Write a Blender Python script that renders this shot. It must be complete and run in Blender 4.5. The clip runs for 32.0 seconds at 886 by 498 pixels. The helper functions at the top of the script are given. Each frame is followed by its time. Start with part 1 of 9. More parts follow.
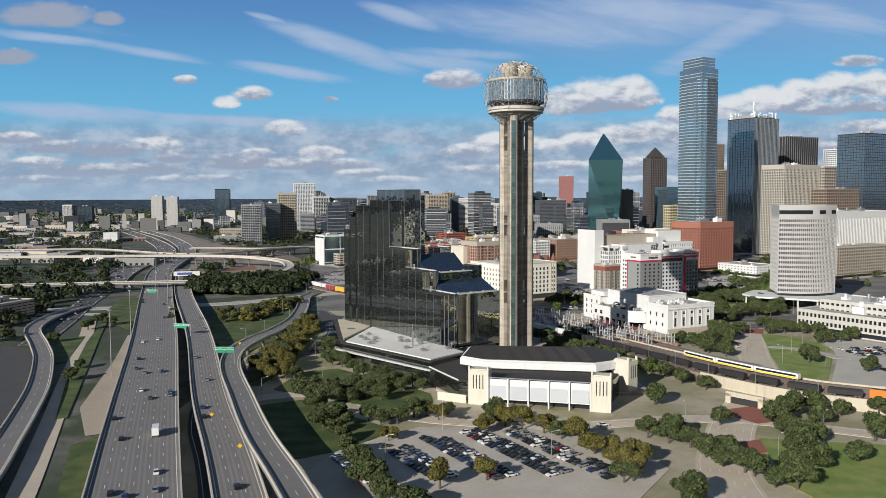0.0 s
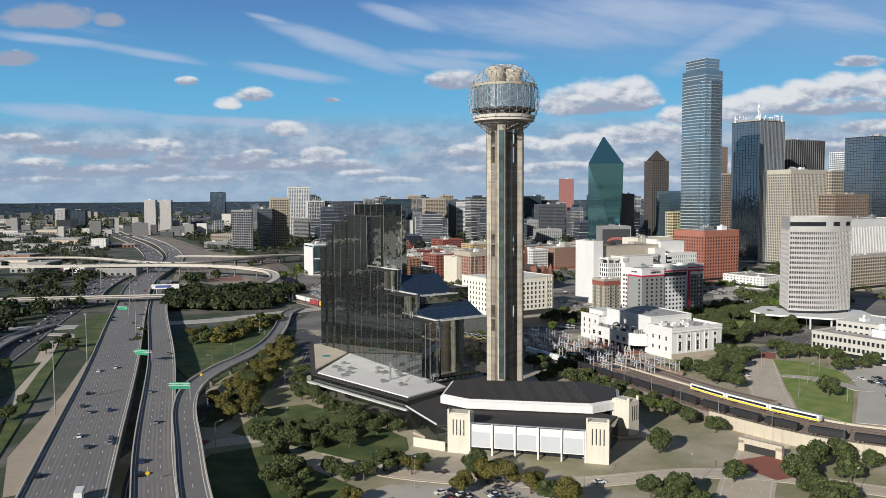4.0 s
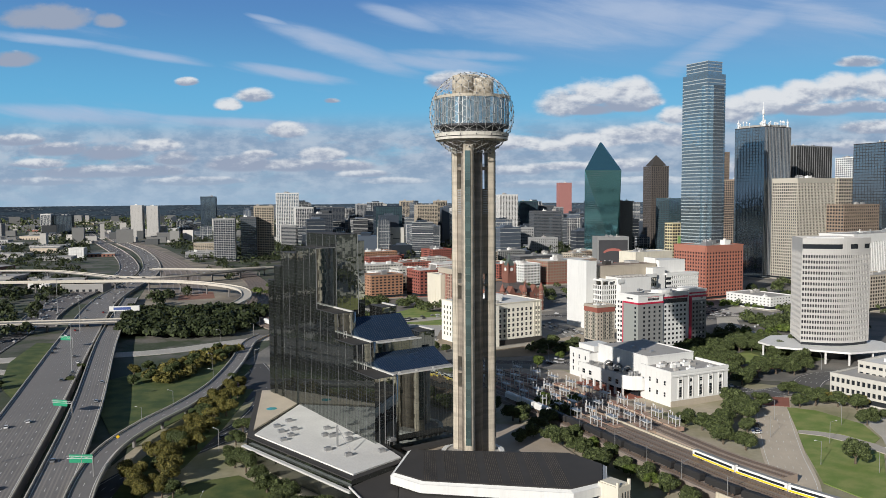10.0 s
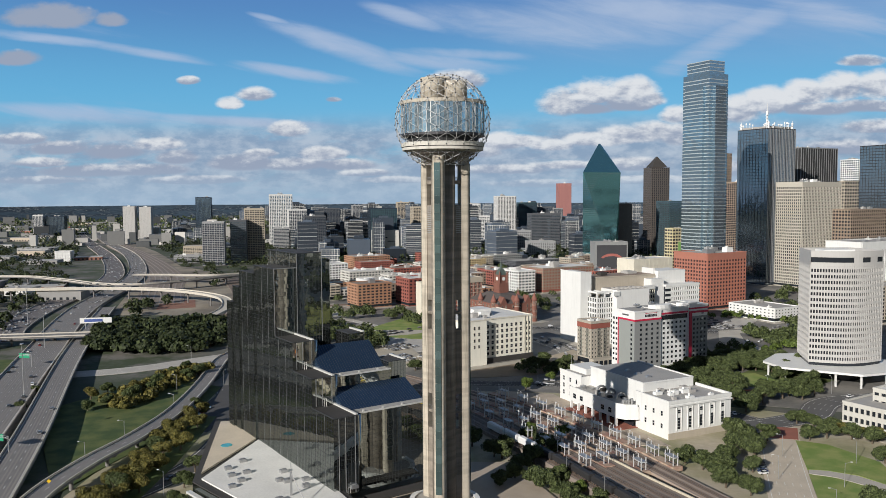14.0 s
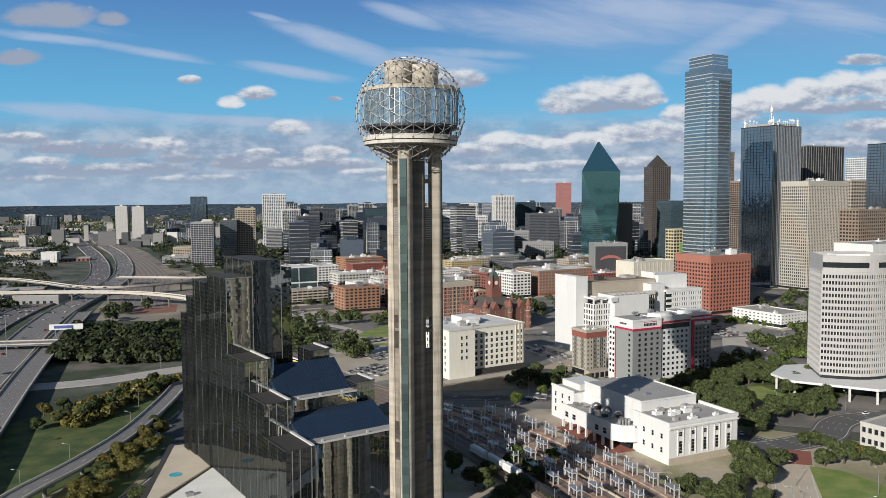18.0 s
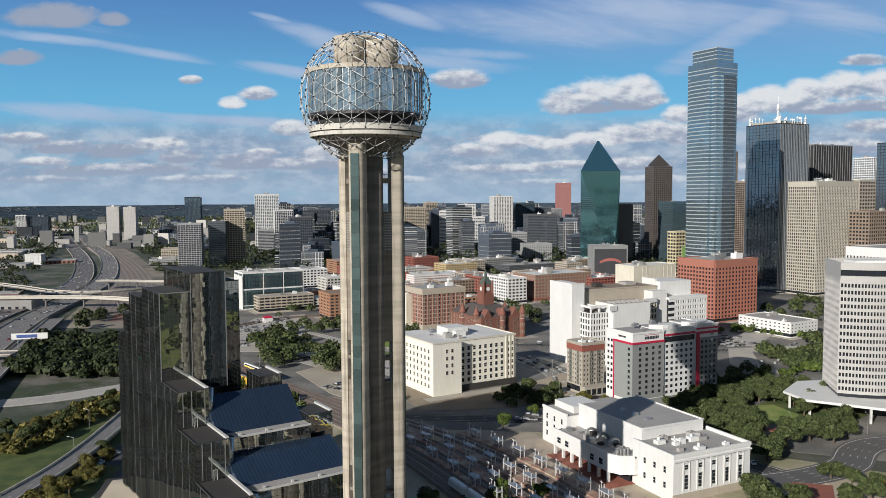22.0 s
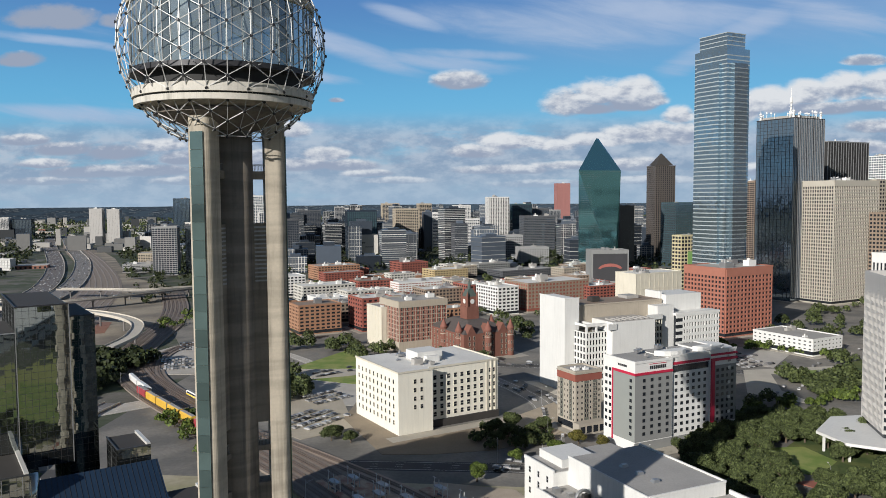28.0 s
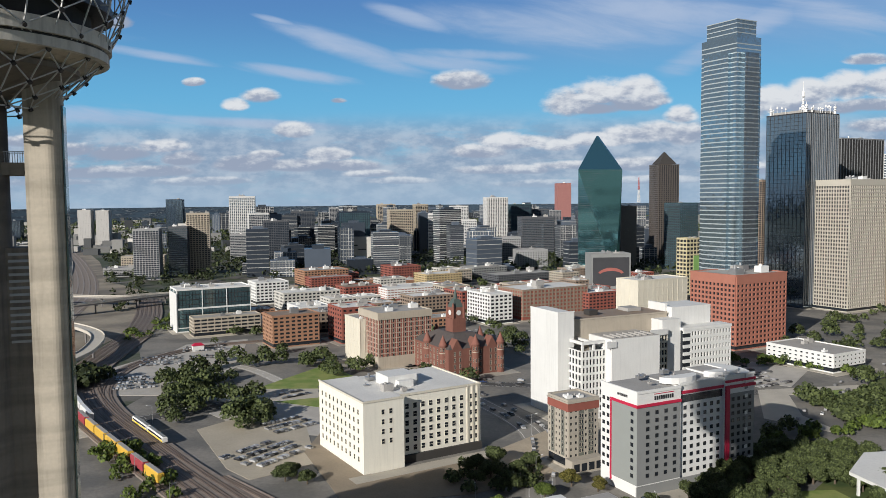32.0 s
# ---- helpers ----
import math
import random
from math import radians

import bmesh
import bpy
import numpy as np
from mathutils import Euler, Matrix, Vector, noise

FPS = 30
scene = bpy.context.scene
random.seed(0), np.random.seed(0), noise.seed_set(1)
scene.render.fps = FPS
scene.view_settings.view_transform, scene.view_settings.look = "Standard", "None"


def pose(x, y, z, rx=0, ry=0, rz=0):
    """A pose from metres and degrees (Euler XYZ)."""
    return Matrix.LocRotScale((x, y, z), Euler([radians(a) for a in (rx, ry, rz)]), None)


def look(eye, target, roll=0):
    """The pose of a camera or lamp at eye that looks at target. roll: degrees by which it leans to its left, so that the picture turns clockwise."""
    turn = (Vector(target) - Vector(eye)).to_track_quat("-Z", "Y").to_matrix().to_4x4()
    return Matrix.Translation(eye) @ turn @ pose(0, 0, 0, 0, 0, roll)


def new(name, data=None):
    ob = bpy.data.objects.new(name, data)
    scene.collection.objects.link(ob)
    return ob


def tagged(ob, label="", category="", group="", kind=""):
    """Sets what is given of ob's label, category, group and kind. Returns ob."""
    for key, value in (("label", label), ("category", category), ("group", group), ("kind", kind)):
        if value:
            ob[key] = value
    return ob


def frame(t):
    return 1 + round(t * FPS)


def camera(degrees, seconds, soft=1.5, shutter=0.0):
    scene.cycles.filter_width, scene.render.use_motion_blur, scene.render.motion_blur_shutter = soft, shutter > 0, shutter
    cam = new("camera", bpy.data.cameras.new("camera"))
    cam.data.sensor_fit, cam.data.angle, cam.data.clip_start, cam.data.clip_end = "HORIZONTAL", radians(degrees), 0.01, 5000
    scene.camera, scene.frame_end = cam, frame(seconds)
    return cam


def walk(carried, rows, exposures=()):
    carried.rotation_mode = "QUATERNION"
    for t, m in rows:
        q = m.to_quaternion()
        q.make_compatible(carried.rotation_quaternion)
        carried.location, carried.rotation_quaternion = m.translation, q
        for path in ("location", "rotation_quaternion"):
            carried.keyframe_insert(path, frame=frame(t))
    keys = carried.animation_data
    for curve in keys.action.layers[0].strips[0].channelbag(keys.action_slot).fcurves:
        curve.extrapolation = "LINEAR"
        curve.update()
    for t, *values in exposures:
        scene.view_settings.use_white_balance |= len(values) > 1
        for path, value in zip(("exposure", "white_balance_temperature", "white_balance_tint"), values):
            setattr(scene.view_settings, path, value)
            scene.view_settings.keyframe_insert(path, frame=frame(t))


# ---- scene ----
cam = camera(58.54, 32.0, 0.8)
walk(cam, [
    (0, look((-35.90, -447.17, 96.02), (-37.04, -347.39, 89.37), -0.24)),
    (2, look((-31.13, -425.87, 100.11), (-32.36, -326.10, 93.49), -0.30)),
    (3.5, look((-27.26, -409.61, 103.21), (-28.55, -309.83, 96.65), -0.32)),
    (6, look((-20.30, -383.14, 108.80), (-21.60, -283.36, 102.29), -0.32)),
    (8, look((-14.27, -361.75, 113.24), (-15.57, -261.96, 106.86), -0.36)),
    (9, look((-11.12, -351.15, 115.53), (-12.41, -251.37, 109.12), -0.35)),
    (10, look((-8.05, -340.66, 117.84), (-9.37, -240.88, 111.37), -0.36)),
    (11, look((-5.07, -330.26, 120.48), (-6.43, -230.48, 114.05), -0.37)),
    (12, look((-1.89, -320.34, 122.51), (-3.27, -220.56, 116.00), -0.38)),
    (13, look((1.31, -311.02, 123.94), (-0.11, -211.24, 117.40), -0.36)),
    (14, look((4.44, -301.92, 124.85), (2.93, -202.15, 118.24), -0.32)),
    (17, look((12.46, -273.96, 125.38), (10.86, -174.20, 118.65), -0.29)),
    (19, look((17.40, -253.83, 125.35), (15.69, -154.07, 118.69), -0.33)),
    (21, look((22.62, -232.37, 125.91), (20.86, -132.61, 119.25), -0.30)),
    (23, look((27.64, -208.89, 125.84), (25.86, -109.13, 119.17), -0.30)),
    (25, look((32.80, -183.40, 125.60), (31.03, -83.63, 119.02), -0.35)),
    (28, look((41.71, -142.81, 126.11), (39.84, -43.04, 119.56), -0.40)),
    (30, look((48.26, -114.96, 126.39), (46.21, -15.19, 119.96), -0.47)),
    (32, look((54.69, -86.10, 126.77), (52.52, 13.66, 120.24), -0.51)),
])

# ---- light: late-afternoon sun from behind on the left ----
SUN_EL, SUN_DIR = radians(20.9), Vector((0.567, 0.824, 0.0)).normalized()   # the way the shadows fall
sun = new("sun", bpy.data.lights.new("sun", "SUN"))
sun.data.energy, sun.data.angle, sun.data.color = 5.0, radians(0.5), (1.0, 0.96, 0.90)
sun.matrix_world = look((0, 0, 900), Vector((0, 0, 900)) + SUN_DIR * math.cos(SUN_EL) - Vector((0, 0, math.sin(SUN_EL))))
scene.view_settings.exposure = 0.0


class Nodes:
    """Short hand for node trees."""
    def __init__(self, tree):
        self.tree = tree
        tree.nodes.clear()

    def add(self, kind, **vals):
        n = self.tree.nodes.new(kind)
        for k, v in vals.items():
            if k == "op":
                n.operation = v
            elif k == "clamp":
                n.use_clamp = v
        return n

    def put(self, socket, v):
        if isinstance(v, bpy.types.NodeSocket):
            self.tree.links.new(v, socket)
        elif v is not None:
            socket.default_value = v

    def math(self, op, a, b=None, c=None, clamp=False):
        n = self.tree.nodes.new("ShaderNodeMath")
        n.operation, n.use_clamp = op, clamp
        for i, v in enumerate((a, b, c)):
            self.put(n.inputs[i], v)
        return n.outputs[0]

    def mix(self, fac, a, b, blend="MIX"):
        n = self.tree.nodes.new("ShaderNodeMix")
        n.data_type, n.blend_type = "RGBA", blend
        n.clamp_factor = True
        self.put(n.inputs[0], fac)
        self.put(n.inputs[6], a)
        self.put(n.inputs[7], b)
        return n.outputs[2]

    def step(self, v, lo, hi, a=0.0, b=1.0):
        n = self.tree.nodes.new("ShaderNodeMapRange")
        n.interpolation_type = "SMOOTHSTEP"
        for i, q in enumerate((v, lo, hi, a, b)):
            self.put(n.inputs[i], q)
        return n.outputs[0]

    def noise(self, vec, scale, detail=4.0, rough=0.55, dist=0.0):
        n = self.tree.nodes.new("ShaderNodeTexNoise")
        self.put(n.inputs["Vector"], vec)
        for k, v in (("Scale", scale), ("Detail", detail), ("Roughness", rough), ("Distortion", dist)):
            n.inputs[k].default_value = v
        return n.outputs[0]

    def link(self, a, b):
        self.tree.links.new(a, b)


def rgb(c):
    return (*c, 1.0)


# ---- sky ----
world = bpy.data.worlds.new("sky")
scene.world = world
world.use_nodes = True
N = Nodes(world.node_tree)
geo = N.add("ShaderNodeTexCoord")
sep = N.add("ShaderNodeSeparateXYZ")
N.link(geo.outputs["Generated"], sep.inputs[0])
dx, dy, dz = sep.outputs
sky = N.add("ShaderNodeTexSky")
sky.sky_type, sky.sun_disc = "NISHITA", False
sky.sun_elevation, sky.sun_rotation = SUN_EL, math.atan2(-SUN_DIR.x, -SUN_DIR.y)
sky.air_density, sky.dust_density, sky.ozone_density = 1.0, 0.6, 2.0
hz = N.add("ShaderNodeCombineXYZ")
N.link(dx, hz.inputs[0])
N.link(dy, hz.inputs[1])
N.link(N.math("MAXIMUM", dz, 0.006), hz.inputs[2])
N.link(hz.outputs[0], sky.inputs["Vector"])
STRENGTH = 0.1
fwd = N.math("MAXIMUM", dy, 0.12)
u = N.math("DIVIDE", dx, fwd)
v = N.math("DIVIDE", dz, fwd)
comb = N.add("ShaderNodeCombineXYZ")
N.link(u, comb.inputs[0])
N.link(N.math("MULTIPLY", v, 1.9), comb.inputs[1])
uv = comb.outputs[0]
puff = N.noise(uv, 24.0, 7.0, 0.6)
lobe = N.noise(uv, 6.0, 4.0, 0.5, 0.3)


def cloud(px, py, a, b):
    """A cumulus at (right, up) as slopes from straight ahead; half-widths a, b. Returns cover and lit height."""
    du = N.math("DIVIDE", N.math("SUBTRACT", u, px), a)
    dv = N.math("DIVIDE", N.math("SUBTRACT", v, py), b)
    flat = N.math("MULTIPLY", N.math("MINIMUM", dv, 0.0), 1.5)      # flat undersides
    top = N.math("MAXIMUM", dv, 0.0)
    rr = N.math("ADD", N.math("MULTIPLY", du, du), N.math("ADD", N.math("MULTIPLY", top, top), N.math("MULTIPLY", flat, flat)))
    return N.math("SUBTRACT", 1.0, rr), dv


shift = N.add("ShaderNodeVectorMath")
shift.operation = "ADD"
N.link(uv, shift.inputs[0])
shift.inputs[1].default_value = (-0.005, 0.011, 0.0)
puff2 = N.noise(shift.outputs[0], 24.0, 7.0, 0.6)
rough_edge = N.math("ADD", N.math("MULTIPLY", N.math("SUBTRACT", puff, 0.5), 1.5), N.math("MULTIPLY", N.math("SUBTRACT", lobe, 0.5), 0.9))
cover, lit = None, None
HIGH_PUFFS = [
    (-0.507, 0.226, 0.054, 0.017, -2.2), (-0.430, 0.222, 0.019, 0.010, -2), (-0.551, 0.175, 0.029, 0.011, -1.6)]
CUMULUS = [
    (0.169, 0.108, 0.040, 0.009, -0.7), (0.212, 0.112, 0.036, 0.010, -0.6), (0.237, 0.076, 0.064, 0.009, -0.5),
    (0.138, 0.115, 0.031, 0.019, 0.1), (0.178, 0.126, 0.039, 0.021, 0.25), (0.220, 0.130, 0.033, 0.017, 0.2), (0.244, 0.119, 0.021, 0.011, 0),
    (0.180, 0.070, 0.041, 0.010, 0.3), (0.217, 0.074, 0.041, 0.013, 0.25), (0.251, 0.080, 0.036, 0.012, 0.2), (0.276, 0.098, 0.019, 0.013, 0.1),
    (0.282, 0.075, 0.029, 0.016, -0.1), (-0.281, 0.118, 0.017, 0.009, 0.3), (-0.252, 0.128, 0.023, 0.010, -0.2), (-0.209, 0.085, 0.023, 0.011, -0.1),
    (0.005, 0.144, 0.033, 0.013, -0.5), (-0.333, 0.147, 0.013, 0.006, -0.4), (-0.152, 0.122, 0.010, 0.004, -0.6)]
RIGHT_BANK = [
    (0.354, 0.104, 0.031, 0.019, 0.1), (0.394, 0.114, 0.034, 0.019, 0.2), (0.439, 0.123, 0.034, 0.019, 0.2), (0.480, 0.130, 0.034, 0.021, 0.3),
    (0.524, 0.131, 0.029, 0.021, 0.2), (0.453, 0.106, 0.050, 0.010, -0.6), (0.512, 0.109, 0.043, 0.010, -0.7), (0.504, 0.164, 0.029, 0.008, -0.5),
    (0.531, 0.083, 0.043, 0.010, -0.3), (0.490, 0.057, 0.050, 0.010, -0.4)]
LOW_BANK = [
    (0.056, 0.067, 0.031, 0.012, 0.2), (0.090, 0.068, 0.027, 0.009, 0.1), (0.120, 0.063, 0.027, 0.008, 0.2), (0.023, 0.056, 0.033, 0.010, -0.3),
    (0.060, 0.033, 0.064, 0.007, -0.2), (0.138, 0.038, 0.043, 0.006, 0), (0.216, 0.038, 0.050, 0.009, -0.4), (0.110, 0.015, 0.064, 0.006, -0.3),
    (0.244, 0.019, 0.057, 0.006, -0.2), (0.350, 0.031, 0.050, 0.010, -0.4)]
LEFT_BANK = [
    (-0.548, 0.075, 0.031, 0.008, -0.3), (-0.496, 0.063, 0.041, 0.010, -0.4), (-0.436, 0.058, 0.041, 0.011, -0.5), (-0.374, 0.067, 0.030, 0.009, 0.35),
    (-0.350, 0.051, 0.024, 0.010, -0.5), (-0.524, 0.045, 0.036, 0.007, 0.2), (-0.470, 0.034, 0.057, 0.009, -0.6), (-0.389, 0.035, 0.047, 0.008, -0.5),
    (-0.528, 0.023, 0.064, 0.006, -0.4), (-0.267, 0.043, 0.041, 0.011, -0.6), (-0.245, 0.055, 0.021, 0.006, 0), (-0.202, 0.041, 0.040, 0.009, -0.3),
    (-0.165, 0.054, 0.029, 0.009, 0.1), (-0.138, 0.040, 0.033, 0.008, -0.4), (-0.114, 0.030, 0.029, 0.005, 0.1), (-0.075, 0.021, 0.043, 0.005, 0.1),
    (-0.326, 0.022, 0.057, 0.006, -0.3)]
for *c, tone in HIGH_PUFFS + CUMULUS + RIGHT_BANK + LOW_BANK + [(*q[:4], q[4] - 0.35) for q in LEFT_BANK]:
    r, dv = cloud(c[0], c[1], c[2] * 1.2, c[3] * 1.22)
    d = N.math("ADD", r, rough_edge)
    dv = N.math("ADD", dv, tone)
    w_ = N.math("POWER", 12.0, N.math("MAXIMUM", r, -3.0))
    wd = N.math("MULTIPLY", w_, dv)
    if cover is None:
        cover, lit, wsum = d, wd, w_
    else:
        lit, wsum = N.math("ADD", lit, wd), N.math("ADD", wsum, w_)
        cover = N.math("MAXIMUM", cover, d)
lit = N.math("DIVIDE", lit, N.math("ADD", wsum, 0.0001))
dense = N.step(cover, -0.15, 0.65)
# thin high streaks, sloping down to the right
comb2 = N.add("ShaderNodeCombineXYZ")
N.link(u, comb2.inputs[0])
N.link(N.math("MULTIPLY", N.math("ADD", v, N.math("MULTIPLY", u, 0.14)), 5.5), comb2.inputs[1])
comb2.inputs[2].default_value = 3.3
wisp = N.noise(comb2.outputs[0], 5.0, 8.0, 0.62, 0.6)
streak = None
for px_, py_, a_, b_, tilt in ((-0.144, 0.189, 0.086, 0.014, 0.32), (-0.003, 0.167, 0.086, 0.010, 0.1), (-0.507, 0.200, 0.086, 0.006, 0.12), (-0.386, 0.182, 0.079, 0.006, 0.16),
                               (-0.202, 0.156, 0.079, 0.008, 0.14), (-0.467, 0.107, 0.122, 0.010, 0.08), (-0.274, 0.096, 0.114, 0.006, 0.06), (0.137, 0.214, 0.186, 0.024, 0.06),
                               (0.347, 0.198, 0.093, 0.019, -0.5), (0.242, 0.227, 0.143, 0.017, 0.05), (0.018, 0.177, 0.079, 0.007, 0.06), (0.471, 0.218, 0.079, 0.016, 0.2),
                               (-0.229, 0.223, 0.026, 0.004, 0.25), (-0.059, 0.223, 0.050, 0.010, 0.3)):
    du = N.math("SUBTRACT", u, px_)
    dv2 = N.math("DIVIDE", N.math("ADD", N.math("SUBTRACT", v, py_), N.math("MULTIPLY", du, tilt)), b_)
    du = N.math("DIVIDE", du, a_)
    r2 = N.math("SUBTRACT", 1.0, N.math("ADD", N.math("MULTIPLY", du, du), N.math("MULTIPLY", dv2, dv2)))
    streak = r2 if streak is None else N.math("MAXIMUM", streak, r2)
streak = N.step(N.math("ADD", N.math("MAXIMUM", streak, -0.9), N.math("MULTIPLY", N.math("SUBTRACT", wisp, 0.5), 3.4)), -0.7, 1.5)
comb3 = N.add("ShaderNodeCombineXYZ")
N.link(u, comb3.inputs[0])
N.link(N.math("MULTIPLY", v, 4.0), comb3.inputs[1])
comb3.inputs[2].default_value = 8.1
bank = N.noise(comb3.outputs[0], 8.0, 8.0, 0.62, 0.3)
low = N.math("SUBTRACT", 1.0, N.step(v, 0.07, 0.112))
bank = N.math("MULTIPLY", N.step(bank, 0.22, 0.50), low)
# broken cloud added over the unseen sky, greyed to hold down the fill light
over = N.add("ShaderNodeCombineXYZ")
dzp = N.math("MAXIMUM", N.math("ADD", dz, 0.12), 0.05)
N.link(N.math("DIVIDE", dx, dzp), over.inputs[0])
N.link(N.math("DIVIDE", dy, dzp), over.inputs[1])
rest = N.step(N.noise(over.outputs[0], 1.1, 8.0, 0.55, 0.3), 0.36, 0.56)
rest = N.math("MULTIPLY", rest, N.step(dy, 0.55, 0.20))
relief = N.math("MULTIPLY", N.math("SUBTRACT", puff, puff2), 4.0)
lift = N.step(N.math("ADD", lit, N.math("ADD", relief, N.math("MULTIPLY", N.math("SUBTRACT", lobe, 0.5), 1.2))), -0.75, 0.75)
white = N.mix(lift, rgb((3.1, 3.7, 4.9)), rgb((7.2, 7.5, 7.9)))
level = N.math("SQRT", N.math("ADD", N.math("MULTIPLY", dx, dx), N.math("MULTIPLY", dy, dy)))
vg = N.math("DIVIDE", dz, N.math("MAXIMUM", level, 0.05))
grad = N.mix(N.step(vg, 0.09, 0.26), rgb((1.1, 4.4, 7.4)), rgb((0.75, 2.2, 5.2)))
grad = N.mix(N.step(vg, 0.13, -0.01), grad, rgb((2.2, 4.4, 6.2)))
col = N.mix(0.86, sky.outputs[0], grad)
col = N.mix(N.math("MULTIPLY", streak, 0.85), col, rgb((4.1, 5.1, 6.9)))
veil = N.math("MULTIPLY", N.math("MULTIPLY", N.step(u, -0.06, 0.22), N.step(v, 0.14, 0.23)), N.math("MULTIPLY_ADD", wisp, 1.1, -0.1, True))
col = N.mix(N.math("MULTIPLY", veil, 0.75), col, rgb((3.9, 5.0, 6.9)))
col = N.mix(N.math("MULTIPLY", bank, 0.85), col, N.mix(N.step(puff, 0.38, 0.66), rgb((2.6, 3.4, 4.8)), rgb((4.7, 5.3, 6.3))))
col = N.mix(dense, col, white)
col = N.mix(N.step(v, 0.045, 0.0, 0.0, 0.6), col, rgb((3.4, 4.8, 6.3)))
col = N.mix(N.step(dz, 0.40, 0.75), col, rgb((0.45, 0.95, 1.9)))
col = N.mix(N.math("MULTIPLY", rest, 0.85), col, rgb((1.6, 1.65, 1.8)))
dim = N.math("MAXIMUM", N.step(dy, 0.15, 0.62, 0.5, 1.0), N.step(dz, 0.32, 0.12, 0.5, 1.0))      # unseen sky dimmed to cut fill light and deepen shadows
hue = N.add("ShaderNodeVectorMath")
hue.operation = "SCALE"
N.link(col, hue.inputs[0])
N.link(dim, hue.inputs["Scale"])
col = N.mix(N.step(dz, -0.011, -0.03), hue.outputs[0], rgb((0.6, 0.9, 1.3)))
back = N.add("ShaderNodeBackground")
N.link(col, back.inputs[0])
back.inputs[1].default_value = STRENGTH
outw = N.add("ShaderNodeOutputWorld")
N.link(back.outputs[0], outw.inputs[0])

# ---- materials ----
MATS = {}


def material(name, base, rough=0.8, metal=0.0, var=0.18, scale=0.35, stain=0.0, bump=0.0, spec=0.5, obj_var=0.0, island=0.0, tint=None, band=0.0):
    """A surface with fine grain, broad patches, optional streaks and a little relief, all in metres."""
    if name in MATS:
        return MATS[name]
    mat = bpy.data.materials.new(name)
    mat.use_nodes = True
    n = Nodes(mat.node_tree)
    g = n.add("ShaderNodeNewGeometry")
    pos = g.outputs["Position"]
    fine = n.noise(pos, scale * 6, 5.0, 0.6)
    broad = n.noise(pos, scale * 0.35, 4.0, 0.5)
    mixv = n.math("ADD", n.math("MULTIPLY", fine, 0.5), n.math("MULTIPLY", broad, 0.5))
    k = n.math("MULTIPLY_ADD", n.math("SUBTRACT", mixv, 0.5), var * 4, 1.0)
    if stain:
        s = n.add("ShaderNodeMapping")
        n.link(pos, s.inputs[0])
        s.inputs["Scale"].default_value = (1.3, 1.3, 0.08)
        k = n.math("MULTIPLY", k, n.math("SUBTRACT", 1.0, n.math("MULTIPLY", n.step(n.noise(s.outputs[0], 0.6, 5.0, 0.6), 0.45, 0.75), stain)))
    if band:                                   # pour lifts of the concrete
        s = n.add("ShaderNodeMapping")
        n.link(pos, s.inputs[0])
        s.inputs["Scale"].default_value = (0.05, 0.05, 0.5)
        k = n.math("MULTIPLY", k, n.math("SUBTRACT", 1.0, n.math("MULTIPLY", n.step(n.noise(s.outputs[0], 1.0, 3.0, 0.5), 0.4, 0.62), band)))
    if obj_var:
        oi = n.add("ShaderNodeObjectInfo")
        k = n.math("MULTIPLY", k, n.math("MULTIPLY_ADD", n.math("SUBTRACT", oi.outputs["Random"], 0.5), obj_var * 2, 1.0))
    if island:
        k = n.math("MULTIPLY", k, n.math("MULTIPLY_ADD", n.math("SUBTRACT", g.outputs["Random Per Island"], 0.5), island * 2, 1.0))
    colour = rgb(base)
    if tint:
        src = g.outputs["Random Per Island"] if island else broad
        colour = n.mix(src if island else n.step(broad, 0.35, 0.65), rgb(base), rgb(tint))
    m = n.add("ShaderNodeVectorMath")
    m.operation = "SCALE"
    n.put(m.inputs[0], colour if isinstance(colour, bpy.types.NodeSocket) else base)
    n.link(k, m.inputs["Scale"])
    p = n.add("ShaderNodeBsdfPrincipled")
    n.link(m.outputs[0], p.inputs["Base Color"])
    n.put(p.inputs["Roughness"], n.math("MULTIPLY_ADD", fine, 0.2, rough - 0.1, True))
    p.inputs["Metallic"].default_value = metal
    p.inputs["Specular IOR Level"].default_value = spec
    if bump:
        b = n.add("ShaderNodeBump")
        b.inputs["Strength"].default_value = 0.6
        b.inputs["Distance"].default_value = bump
        n.link(fine, b.inputs["Height"])
        n.link(b.outputs[0], p.inputs["Normal"])
    o = n.add("ShaderNodeOutputMaterial")
    n.link(p.outputs[0], o.inputs[0])
    MATS[name] = mat
    return mat


